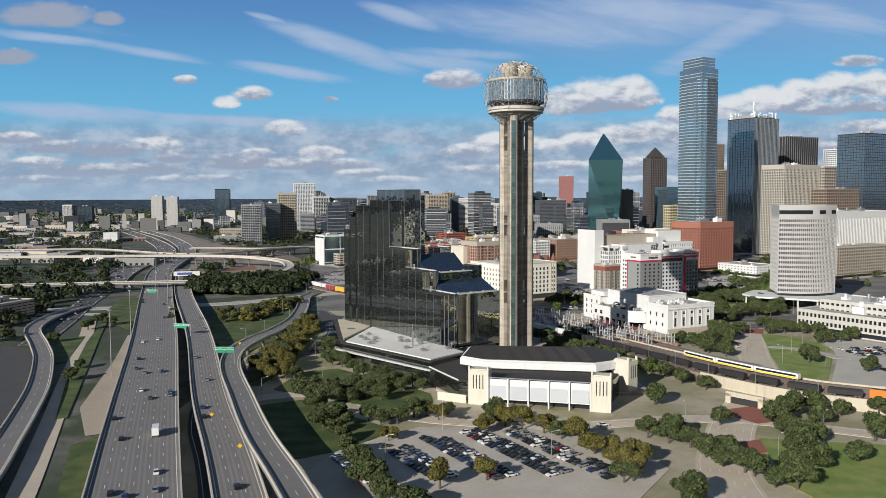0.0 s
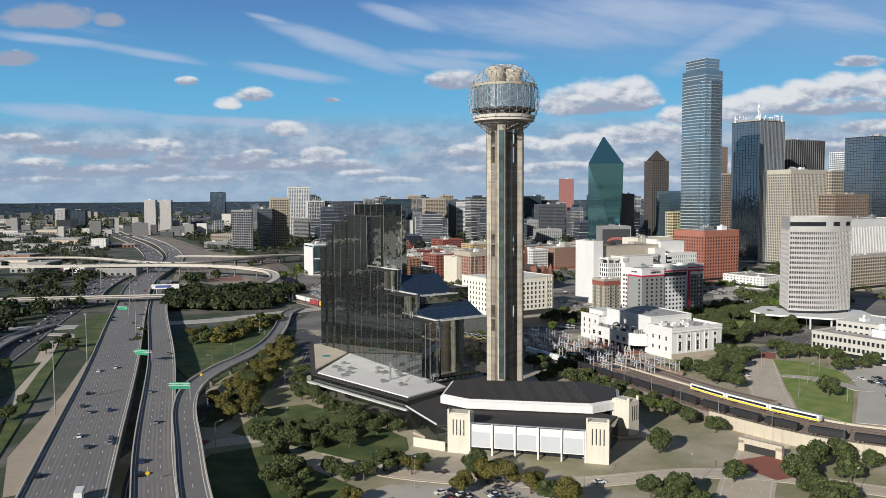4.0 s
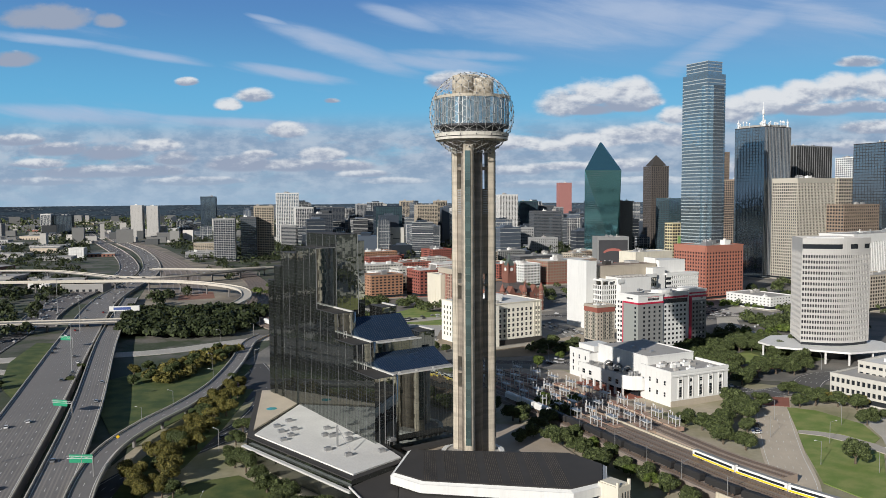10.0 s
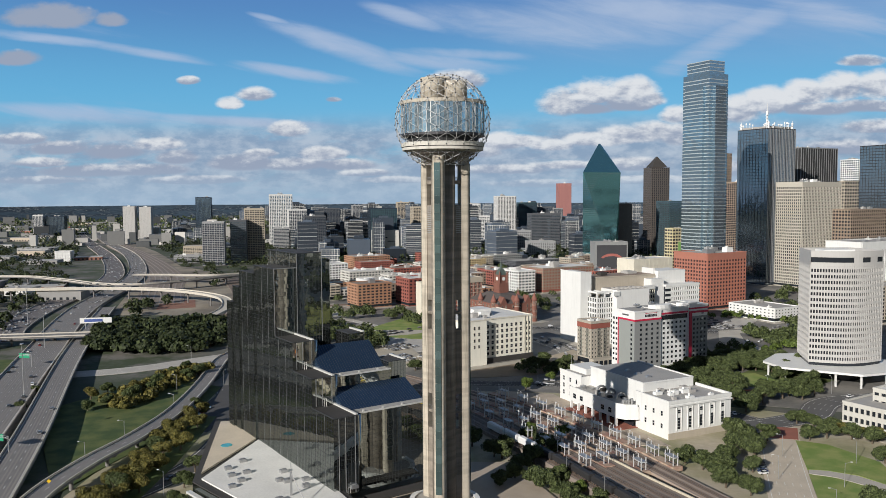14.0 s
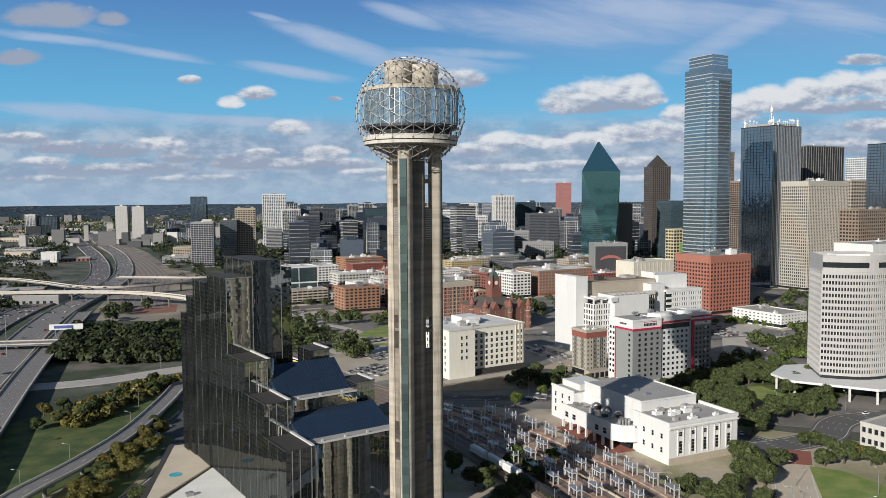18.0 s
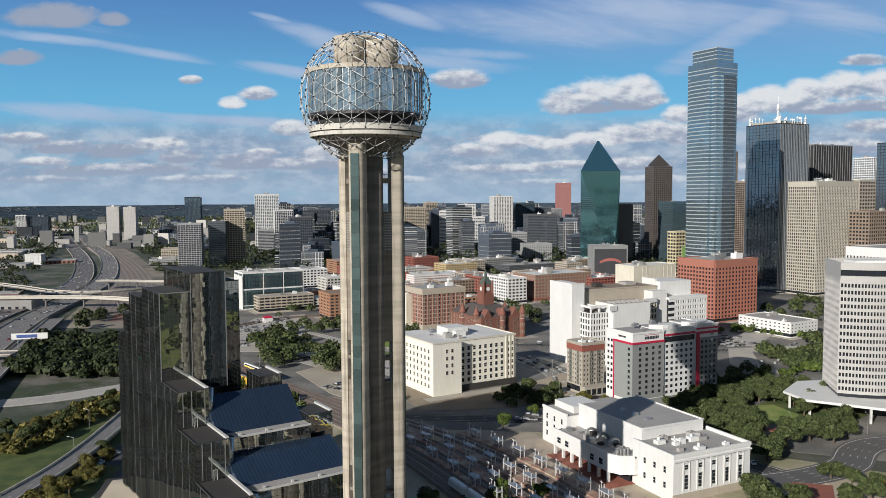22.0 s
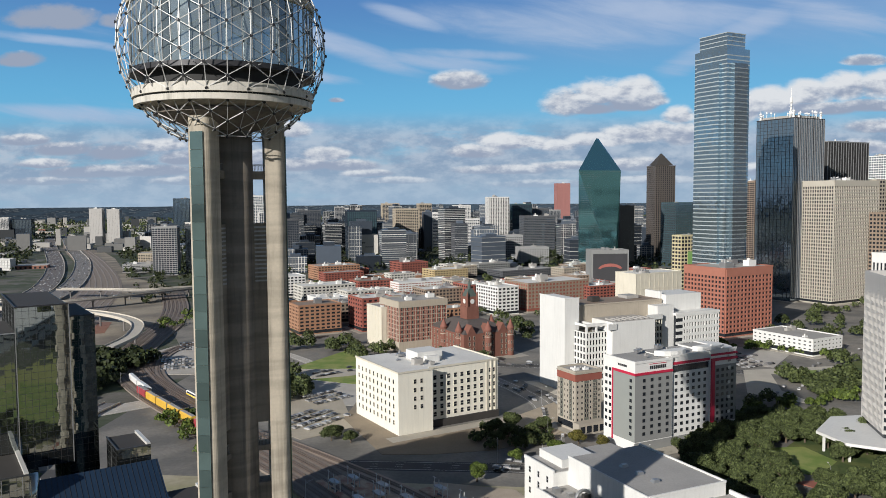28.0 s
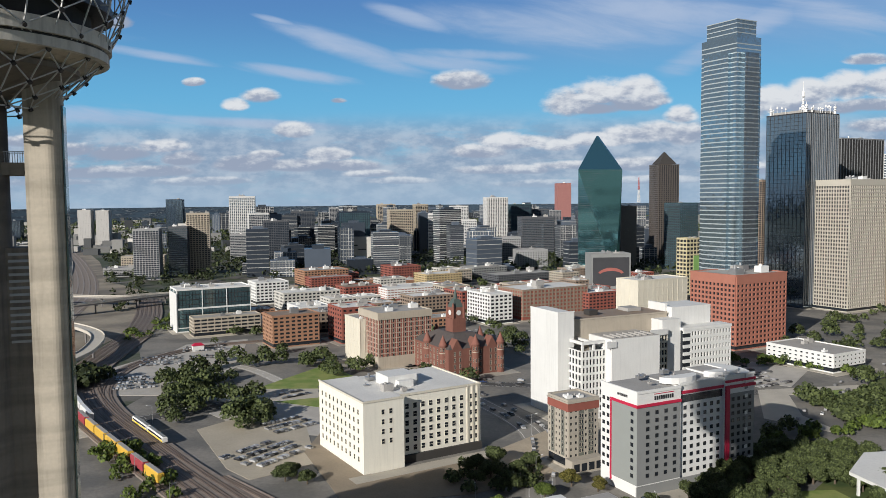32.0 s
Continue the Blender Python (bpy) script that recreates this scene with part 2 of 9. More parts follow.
def glassy(name, base, rough=0.06, metal=0.75, wave=0.006, obj_var=0.0, scale=0.25, pane=0.0, soil=0.5, edge=1.0):
    """Coated facade glass: a dark mirror, each pane slightly out of true."""
    if name in MATS:
        return MATS[name]
    mat = bpy.data.materials.new(name)
    mat.use_nodes = True
    n = Nodes(mat.node_tree)
    g = n.add("ShaderNodeNewGeometry")
    b = n.add("ShaderNodeBump")
    b.inputs["Strength"].default_value = 1.0
    b.inputs["Distance"].default_value = wave * 4
    n.link(n.noise(g.outputs["Position"], scale, 2.0, 0.4), b.inputs["Height"])
    dirt = n.noise(g.outputs["Position"], 0.12, 5.0, 0.6)
    k = n.math("MULTIPLY_ADD", dirt, soil, 1.0 - soil / 2)
    if obj_var:
        oi = n.add("ShaderNodeObjectInfo")
        k = n.math("MULTIPLY", k, n.math("MULTIPLY_ADD", n.math("SUBTRACT", oi.outputs["Random"], 0.5), obj_var * 2, 1.0))
    m = n.add("ShaderNodeVectorMath")
    m.operation = "SCALE"
    m.inputs[0].default_value = base
    n.link(k, m.inputs["Scale"])
    p = n.add("ShaderNodeBsdfPrincipled")
    n.link(m.outputs[0], p.inputs["Base Color"])
    n.link(n.math("MULTIPLY_ADD", dirt, 0.06, rough - 0.03, True), p.inputs["Roughness"])
    p.inputs["Metallic"].default_value = metal
    p.inputs["Specular Tint"].default_value = (edge, edge, edge, 1.0)
    nrm = b.outputs[0]
    if pane:                                   # every pane leans its own way
        tc = n.add("ShaderNodeTexCoord")
        cell = n.add("ShaderNodeVectorMath")
        cell.operation = "MULTIPLY"
        n.link(tc.outputs["Object"], cell.inputs[0])
        cell.inputs[1].default_value = (1 / 1.5, 1 / 1.5, 1 / 1.7)
        fl = n.add("ShaderNodeVectorMath")
        fl.operation = "FLOOR"
        n.link(cell.outputs[0], fl.inputs[0])
        wn = n.add("ShaderNodeTexWhiteNoise")
        n.link(fl.outputs[0], wn.inputs["Vector"])
        off = n.add("ShaderNodeVectorMath")
        off.operation = "MULTIPLY_ADD"
        n.link(wn.outputs["Color"], off.inputs[0])
        off.inputs[1].default_value = (pane, pane, pane)
        off.inputs[2].default_value = (-pane / 2, -pane / 2, -pane / 2)
        add = n.add("ShaderNodeVectorMath")
        n.link(nrm, add.inputs[0])
        n.link(off.outputs[0], add.inputs[1])
        nz = n.add("ShaderNodeVectorMath")
        nz.operation = "NORMALIZE"
        n.link(add.outputs[0], nz.inputs[0])
        nrm = nz.outputs[0]
    n.link(nrm, p.inputs["Normal"])
    o = n.add("ShaderNodeOutputMaterial")
    n.link(p.outputs[0], o.inputs[0])
    MATS[name] = mat
    return mat


CONCRETE = material("concrete", (0.43, 0.385, 0.305), 0.85, var=0.2, scale=0.5, stain=0.3, bump=0.02)
CONC_ROAD = material("road_concrete", (0.195, 0.184, 0.177), 0.88, var=0.2, scale=0.22, bump=0.01)
ASPHALT = material("asphalt", (0.075, 0.072, 0.07), 0.9, var=0.22, scale=0.3, bump=0.01)
LOT = material("lot_concrete", (0.46, 0.43, 0.385), 0.9, var=0.2, scale=0.3)
PAVE = material("paving", (0.42, 0.35, 0.275), 0.88, var=0.2, scale=0.4)
REDPAVE = material("red_brick_paving", (0.30, 0.11, 0.075), 0.9, var=0.2, scale=0.5)
# green lowered so that the shade over the western lawns sits in the colour
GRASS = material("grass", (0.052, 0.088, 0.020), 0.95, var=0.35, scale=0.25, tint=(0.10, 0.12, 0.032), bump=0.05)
DIRT = material("dirt", (0.27, 0.22, 0.16), 0.95, var=0.25, scale=0.2)
BALLAST = material("ballast", (0.235, 0.195, 0.165), 0.95, var=0.3, scale=0.8, bump=0.05)
STEEL = material("steel", (0.42, 0.42, 0.42), 0.45, 0.7, var=0.1)
DARKSTEEL = material("dark_steel", (0.05, 0.05, 0.055), 0.5, 0.4, var=0.1)
WHITE = material("white_paint", (0.72, 0.715, 0.69), 0.7, var=0.07, scale=0.3, stain=0.08)
CREAM = material("cream_render", (0.66, 0.615, 0.51), 0.8, var=0.08, scale=0.3, stain=0.1)
ROOFWHITE = material("white_roof", (0.71, 0.695, 0.66), 0.85, var=0.16, scale=0.2, stain=0.0)
ROOFGREY = material("grey_roof", (0.37, 0.355, 0.335), 0.9, var=0.22, scale=0.2)
ROOFDARK = material("dark_roof", (0.045, 0.041, 0.038), 0.85, var=0.25, scale=0.3)
REDBRICK = material("red_brick", (0.27, 0.085, 0.062), 0.85, var=0.14, scale=0.6)
REDSTONE = material("red_sandstone", (0.20, 0.085, 0.062), 0.85, var=0.22, scale=0.6, stain=0.15)
BROWNBRICK = material("brown_brick", (0.27, 0.205, 0.155), 0.85, var=0.16, scale=0.6)
ORANGEBRICK = material("orange_brick", (0.35, 0.19, 0.115), 0.85, var=0.14, scale=0.6)
TAN = material("tan_stone", (0.44, 0.385, 0.31), 0.85, var=0.12, scale=0.4, stain=0.1)
GREYPANEL = material("grey_panel", (0.25, 0.255, 0.25), 0.75, var=0.08, scale=0.3)
LIGHTPANEL = material("light_panel", (0.74, 0.735, 0.71), 0.75, var=0.07, scale=0.3)
REDPAINT = material("red_paint", (0.50, 0.02, 0.06), 0.55, var=0.08)
GRANITE = material("dark_granite", (0.10, 0.085, 0.075), 0.4, var=0.12, scale=0.4)
MIRROR_DARK = glassy("black_mirror_glass", (0.36, 0.385, 0.37), 0.02, 0.97, 0.003, scale=0.2, pane=0.009, soil=0.2, edge=0.12)
BLUEGLASS = glassy("blue_glass", (0.36, 0.46, 0.52), 0.06, 0.85, 0.006, scale=0.1, pane=0.02, soil=0.25)
GREENGLASS = glassy("green_glass", (0.14, 0.33, 0.36), 0.06, 0.9, 0.0006, soil=0.1)
DARKGLASS = glassy("dark_glass", (0.30, 0.37, 0.43), 0.06, 0.85, 0.006, scale=0.1, pane=0.02, soil=0.25)
WINGLASS = glassy("window_glass", (0.022, 0.026, 0.032), 0.08, 0.05)
TEALGLASS = glassy("teal_glass", (0.15, 0.25, 0.28), 0.08, 0.7)


# ---- building blocks ----
class MB:
    """Collects vertices and faces, then becomes one mesh object."""
    def __init__(self):
        self.v, self.f = [], []

    def box(self, x0, y0, z0, x1, y1, z1, m=None):
        i = len(self.v)
        c = [(x, y, z) for z in (z0, z1) for x, y in ((x0, y0), (x1, y0), (x1, y1), (x0, y1))]
        self.v += [tuple(m @ Vector(p)) for p in c] if m else c
        self.f += [(i + 3, i + 2, i + 1, i), (i + 4, i + 5, i + 6, i + 7), (i, i + 1, i + 5, i + 4),
                   (i + 1, i + 2, i + 6, i + 5), (i + 2, i + 3, i + 7, i + 6), (i + 3, i, i + 4, i + 7)]
        return self

    def face(self, *pts):
        i = len(self.v)
        self.v += [tuple(p) for p in pts]
        self.f.append(tuple(range(i, i + len(pts))))
        return self

    def prism(self, poly, z0, z1, top=None):
        """poly counter-clockwise; top: the upper outline, if it differs."""
        i, n = len(self.v), len(poly)
        top = top or poly
        self.v += [(p[0], p[1], z0) for p in poly] + [(p[0], p[1], z1) for p in top]
        self.f += [tuple(range(i + n - 1, i - 1, -1)), tuple(range(i + n, i + 2 * n))]
        self.f += [(i + k, i + (k + 1) % n, i + n + (k + 1) % n, i + n + k) for k in range(n)]
        return self

    def cyl(self, x, y, z0, z1, r0, r1=None, n=16):
        r1 = r0 if r1 is None else r1
        ring = [(math.cos(2 * math.pi * k / n), math.sin(2 * math.pi * k / n)) for k in range(n)]
        return self.prism([(x + r0 * a, y + r0 * b) for a, b in ring], z0, z1, [(x + r1 * a, y + r1 * b) for a, b in ring])

    def rod(self, a, b, r, n=5):
        """A bar from a to b."""
        a, b = Vector(a), Vector(b)
        d = (b - a).normalized()
        s = d.orthogonal().normalized()
        t = d.cross(s)
        i = len(self.v)
        for p in (a, b):
            self.v += [tuple(p + (s * math.cos(2 * math.pi * k / n) + t * math.sin(2 * math.pi * k / n)) * r) for k in range(n)]
        self.f += [tuple(range(i + n - 1, i - 1, -1)), tuple(range(i + n, i + 2 * n))]
        self.f += [(i + k, i + (k + 1) % n, i + n + (k + 1) % n, i + n + k) for k in range(n)]
        return self

    def mesh(self, name, mat, smooth=False):
        me = bpy.data.meshes.new(name)
        me.from_pydata(self.v, [], self.f)
        if mat:
            me.materials.append(mat)
        if smooth:
            me.polygons.foreach_set("use_smooth", [True] * len(me.polygons))
        me.update()
        return me


def part(name, mb, mat, parent=None, label="", smooth=False, kind=""):
    ob = new(name, mb.mesh(name, mat, smooth) if isinstance(mb, MB) else mb)
    ob.parent = parent
    return tagged(ob, label, "", "", kind)


def thing(name, x, y, z=0.0, turn=0.0, label="", category="", group="", kind=""):
    ob = new(name)
    ob.matrix_world = pose(x, y, z, 0, 0, turn)
    return tagged(ob, label, category, group, kind)


def piece(name, me, parent, m):
    """One more object on the mesh me, at the local pose m under parent."""
    ob = new(name, me)
    ob.parent = parent
    ob.matrix_local = m
    return ob


def grid_face(mb, side, w, d, z0, z1, cols, rows, pier, span, depth, lo=0.0, hi=None):
    """One plate with openings, standing proud of one side of a block: 's' is the side y=0, 'w' x=0, 'e' x=w, 'n' y=d."""
    length = w if side in "sn" else d
    hi = length if hi is None else hi
    if not pier:
        cols, pier = 1, 0.6
    if not span:
        rows, span = 1, 1.2

    def edges(a, b, n, t):
        st = (b - a) / n
        out = [a]
        for k in range(n):
            out += [a + k * st + t / 2, a + (k + 1) * st - t / 2]
        return out + [b]
    xs, zs = edges(lo, hi, cols, pier), edges(z0, z1, rows, span)
    memo = {}

    def vert(i, j, back):
        key = (i, j, back)
        if key not in memo:
            a, z, t = xs[i], zs[j], 0.0 if back else depth
            mb.v.append({"s": (a, -t, z), "n": (a, d + t, z), "w": (-t, a, z), "e": (w + t, a, z)}[side])
            memo[key] = len(mb.v) - 1
        return memo[key]
    flip = side in "nw"

    def quad(*q):
        mb.f.append(tuple(reversed(q)) if flip else q)

    def solid(i, j):
        return 0 <= i < len(xs) - 1 and 0 <= j < len(zs) - 1 and not (i % 2 and j % 2)
    for i in range(len(xs) - 1):
        for j in range(len(zs) - 1):
            if not solid(i, j):
                continue
            quad(vert(i, j, 0), vert(i + 1, j, 0), vert(i + 1, j + 1, 0), vert(i, j + 1, 0))
            if not solid(i - 1, j):
                quad(vert(i, j, 1), vert(i, j, 0), vert(i, j + 1, 0), vert(i, j + 1, 1))
            if not solid(i + 1, j):
                quad(vert(i + 1, j, 0), vert(i + 1, j, 1), vert(i + 1, j + 1, 1), vert(i + 1, j + 1, 0))
            if not solid(i, j - 1):
                quad(vert(i, j, 1), vert(i + 1, j, 1), vert(i + 1, j, 0), vert(i, j, 0))
            if not solid(i, j + 1):
                quad(vert(i, j + 1, 0), vert(i + 1, j + 1, 0), vert(i + 1, j + 1, 1), vert(i, j + 1, 1))


def windows(me, parent, side, w, d, lo, hi, z0, z1, cols, rows, off=0.0, skip=None):
    """Window objects on a regular grid, each centred in its cell."""
    for i in range(cols):
        for j in range(rows):
            if skip and skip(i, j):
                continue
            a = lo + (hi - lo) * (i + 0.5) / cols
            z = z0 + (z1 - z0) * (j + 0.5) / rows
            m = {"s": pose(a, -off, z), "n": pose(a, d + off, z, 0, 0, 180), "w": pose(-off, a, z, 0, 0, -90), "e": pose(w + off, a, z, 0, 0, 90)}[side]
            piece("window", me, parent, m)


def window_mesh(w, h, frame_w=0.12, glass=None, wall=None, bars=1):
    """A window with a standing frame and a recessed pane, facing -y, centred on the origin."""
    mb = MB()
    for a, b, c, e in ((-w / 2, -h / 2, -w / 2 + frame_w, h / 2), (w / 2 - frame_w, -h / 2, w / 2, h / 2),
                       (-w / 2 + frame_w, h / 2 - frame_w, w / 2 - frame_w, h / 2), (-w / 2 + frame_w, -h / 2, w / 2 - frame_w, -h / 2 + frame_w)):
        mb.box(a, -0.12, b, c, 0.0, e)
    for k in range(bars):
        z = -h / 2 + h * (k + 1) / (bars + 1)
        mb.box(-w / 2 + frame_w, -0.1, z - 0.04, w / 2 - frame_w, 0.0, z + 0.04)
    nf = len(mb.f)
    mb.face((-w / 2 + frame_w, -0.03, -h / 2 + frame_w), (w / 2 - frame_w, -0.03, -h / 2 + frame_w), (w / 2 - frame_w, -0.03, h / 2 - frame_w), (-w / 2 + frame_w, -0.03, h / 2 - frame_w))
    me = mb.mesh("window", wall or DARKSTEEL)
    me.materials.append(glass or WINGLASS)
    me.polygons[nf].material_index = 1
    return me

# ---- ground ----
def ground_material():
    mat = bpy.data.materials.new("city_ground")
    mat.use_nodes = True
    n = Nodes(mat.node_tree)
    g = n.add("ShaderNodeNewGeometry")
    pos = g.outputs["Position"]
    big = n.noise(pos, 0.004, 5.0, 0.6)
    mid = n.noise(pos, 0.022, 5.0, 0.65)
    fine = n.noise(pos, 0.35, 4.0, 0.6)
    vor = n.add("ShaderNodeTexVoronoi")
    n.link(pos, vor.inputs["Vector"])
    vor.inputs["Scale"].default_value = 0.012
    lots = n.mix(vor.outputs["Color"], rgb((0.10, 0.092, 0.084)), rgb((0.20, 0.185, 0.165)))
    base = n.mix(n.step(mid, 0.42, 0.60), lots, rgb((0.045, 0.062, 0.025)))
    base = n.mix(n.step(big, 0.40, 0.62), base, rgb((0.045, 0.062, 0.03)))
    m = n.add("ShaderNodeVectorMath")
    m.operation = "SCALE"
    n.link(base, m.inputs[0])
    n.link(n.math("MULTIPLY_ADD", fine, 0.7, 0.65), m.inputs["Scale"])
    p = n.add("ShaderNodeBsdfPrincipled")
    n.link(m.outputs[0], p.inputs["Base Color"])
    p.inputs["Roughness"].default_value = 0.95
    o = n.add("ShaderNodeOutputMaterial")
    n.link(p.outputs[0], o.inputs[0])
    return mat


gm = MB()
NG = 40
for i in range(NG + 1):
    for j in range(NG + 1):
        gm.v.append((-5600 + 11200 * i / NG, -5000 + 11200 * j / NG, 0.0))
for i in range(NG):
    for j in range(NG):
        a = i * (NG + 1) + j
        gm.f.append((a, a + NG + 1, a + NG + 2, a + 1))
tagged(part("ground", gm, ground_material()), "city ground of lots, scrub and paving", "ground", "", "structure")

FARLAND = bpy.data.materials.new("far_land_haze")
FARLAND.use_nodes = True
fl_ = Nodes(FARLAND.node_tree)
fg = fl_.add("ShaderNodeNewGeometry")
fm = fl_.add("ShaderNodeMapping")
fl_.link(fg.outputs["Position"], fm.inputs[0])
fm.inputs["Scale"].default_value = (0.05, 0.05, 0.3)
# distance haze is painted in as blue-grey land colours
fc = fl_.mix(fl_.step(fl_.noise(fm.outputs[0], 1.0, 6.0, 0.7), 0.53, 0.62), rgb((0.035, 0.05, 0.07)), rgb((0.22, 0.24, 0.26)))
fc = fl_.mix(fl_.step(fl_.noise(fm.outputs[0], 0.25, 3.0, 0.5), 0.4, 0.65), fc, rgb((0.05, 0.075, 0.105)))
fb = fl_.add("ShaderNodeBsdfDiffuse")
fl_.link(fc, fb.inputs[0])
fo = fl_.add("ShaderNodeOutputMaterial")
fl_.link(fb.outputs[0], fo.inputs[0])
ring = MB()
NR = 240
for k in range(NR + 1):
    a = math.pi * 2 * k / NR
    x, y = 4760 * math.cos(a), -260 + 4760 * math.sin(a)
    top = 84 + 2.5 * noise.noise((k * 0.23, 0, 0)) + 2.5 * noise.noise((k * 1.3, 5, 0))
    ring.v += [(x, y, -2), (x, y, top)]
for k in range(NR):
    ring.f.append((2 * k, 2 * k + 1, 2 * k + 3, 2 * k + 2))
tagged(part("backdrop", ring, FARLAND), "distant wooded land at the horizon with haze in its blue colour", "distance", "", "structure")


def curve(pts, n=10):
    """Points along a smooth line through pts."""
    out, P = [], [Vector(p) for p in pts]
    for i in range(len(P) - 1):
        a, b, c, d = P[max(i - 1, 0)], P[i], P[i + 1], P[min(i + 2, len(P) - 1)]
        for k in range(n):
            t = k / n
            out.append(0.5 * ((2 * b) + (c - a) * t + (2 * a - 5 * b + 4 * c - d) * t * t + (3 * b - a - 3 * c + d) * t ** 3))
    return out + [P[-1]]


def sides(line):
    res = []
    for i, p in enumerate(line):
        d = line[min(i + 1, len(line) - 1)] - line[max(i - 1, 0)]
        d.z = 0
        d.normalize()
        res.append(Vector((d.y, -d.x, 0)))
    return res


def strip(mb, line, a, b, z0, z1):
    """A band along line, from a to b to its right, between heights z0 and z1 over the line."""
    s = sides(line)
    i = len(mb.v)
    for p, q in zip(line, s):
        for off, z in ((a, z0), (b, z0), (b, z1), (a, z1)):
            r = p + q * off
            mb.v.append((r.x, r.y, p.z + z))
    for k in range(len(line) - 1):
        o = i + 4 * k
        for e in range(4):
            f = (e + 1) % 4
            mb.f.append((o + e, o + f, o + 4 + f, o + 4 + e))
    mb.f += [(i + 3, i + 2, i + 1, i), tuple(len(mb.v) - 4 + e for e in range(4))]


LANE = material("lane_paint", (0.75, 0.74, 0.70), 0.7, var=0.15)
YELLOWLINE = material("yellow_lane_paint", (0.65, 0.45, 0.08), 0.7, var=0.15)
WORN = material("tyre_worn_concrete", (0.25, 0.23, 0.212), 0.85, var=0.25, scale=0.08)
BARRIER = material("barrier_concrete", (0.54, 0.50, 0.43), 0.85, var=0.12, stain=0.15)


def road(name, pts, width, mat, label, lanes=0, thick=0.4, barriers=(), piers=0, dashes=None, n=10):
    """A road along pts; barriers: offsets of low concrete walls; piers: spacing of supports where it is raised."""
    line = curve(pts, n)
    top = tagged(thing(name, 0, 0, 0, 0), label, "road", "", "structure")
    mb = MB()
    strip(mb, line, -width / 2, width / 2, -thick, 0.0)
    part("deck", mb, mat, top)
    if lanes:
        lw = (width - 3.0) / lanes
        for k in range(lanes + 1):
            off = -width / 2 + 1.5 + lw * k
            mk = MB()
            if k in (0, lanes):
                strip(mk, line, off - 0.12, off + 0.12, 0.004, 0.02)
            else:
                s = sides(line)
                run = 0.0
                for i in range(len(line) - 1):
                    a, b = line[i], line[i + 1]
                    ln = (b - a).length
                    d = (b - a) / max(ln, 0.01)
                    while run < ln - 3:
                        p = a + d * run + s[i] * off
                        q = p + d * 3.5
                        w = s[i] * 0.1
                        mk.face((*(p - w).xy, p.z + 0.02), (*(p + w).xy, p.z + 0.02), (*(q + w).xy, q.z + 0.02), (*(q - w).xy, q.z + 0.02))
                        run += 12
                    run -= ln
                    run = max(run, 0.0)
            if mk.f:
                part("lane_line", mk, YELLOWLINE if k == 0 and dashes == "yellow" else LANE, top)
    if lanes >= 3 and mat == CONC_ROAD:
        for k in range(lanes):                 # tyre-darkened wheel paths
            off = -width / 2 + 1.5 + lw * (k + 0.5)
            mk = MB()
            strip(mk, line, off - 1.15, off - 0.45, 0.0, 0.005)
            strip(mk, line, off + 0.45, off + 1.15, 0.0, 0.005)
            part("wheel_path", mk, WORN, top, kind="stuff")
    for off in barriers:
        mk = MB()
        strip(mk, line, off - 0.25, off + 0.25, 0.0, 1.0)
        part("barrier", mk, BARRIER, top)
    if piers:
        run = piers / 2
        for i in range(len(line) - 1):
            ln = (line[i + 1] - line[i]).length
            run += ln
            if run >= piers and line[i].z > 3:
                run = 0
                p = line[i]
                mk = MB().cyl(p.x, p.y, 0, p.z - thick - 1.2, 0.9, n=10)
                q = sides(line)[i]
                d = Vector((-q.y, q.x, 0))
                m = Matrix(((q.x, d.x, 0, p.x), (q.y, d.y, 0, p.y), (0, 0, 1, p.z - thick - 1.2), (0, 0, 0, 1)))
                mk.box(-width * 0.42, -0.8, 0, width * 0.42, 0.8, 1.2, m)
                part("pier", mk, CONC_ROAD, top)
    return top


def sheet(name, poly, mat, z, label, thick=0.3, category="ground"):
    """A flat piece of ground."""
    return tagged(part(name, MB().prism(poly, z - thick, z), mat), label, category, "", "structure")


TANROAD = material("tan_concrete", (0.56, 0.48, 0.375), 0.88, var=0.18, scale=0.25)
# freeway on the left
road("freeway_main", [(-40, -470, 5), (-131, -220, 5), (-172, -105, 5), (-232, 66, 5), (-318, 300, 4), (-408, 560, 3), (-482, 872, 2), (-574, 1125, 1), (-724, 1450, 1), (-900, 1775, 1), (-1106, 2165, 1), (-1345, 2620, 1)],
     29, CONC_ROAD, "wide pale concrete freeway with worn lanes", 6, 5.2, (-14.2, 14.2))
road("freeway_right", [(-12, -470, 7), (-100, -216, 6.5), (-146, -95, 6.5), (-206, 75, 6), (-296, 310, 4.6), (-386, 575, 3.1)],
     16, CONC_ROAD, "raised concrete carriageway beside the main freeway", 3, 1.2, (-7.7, 7.7), 34)
road("exit_ramp", [(18, -470, 9), (-72, -244, 9), (-107, -163, 9), (-129, -105, 8.8), (-150, -47, 8.6), (-160, -2, 8.2), (-160, 40, 7.5), (-155, 84, 6.3), (-154, 136, 4.8), (-161, 204, 3.2), (-170, 262, 2), (-175, 300, 1.2), (-172, 334, 0.6)],
     10.5, CONC_ROAD, "curving raised concrete exit ramp with low parapets", 2, 1.1, (-5.0, 5.0), 26)
road("frontage_road", [(-166, -225, 0.3), (-180, -187, 0.3), (-207, -118, 0.3), (-238, -40, 0.3), (-288, 88, 0.3), (-318, 160, 0.3)], 9, TANROAD, "cracked worn concrete frontage strip", 0, 0.3)
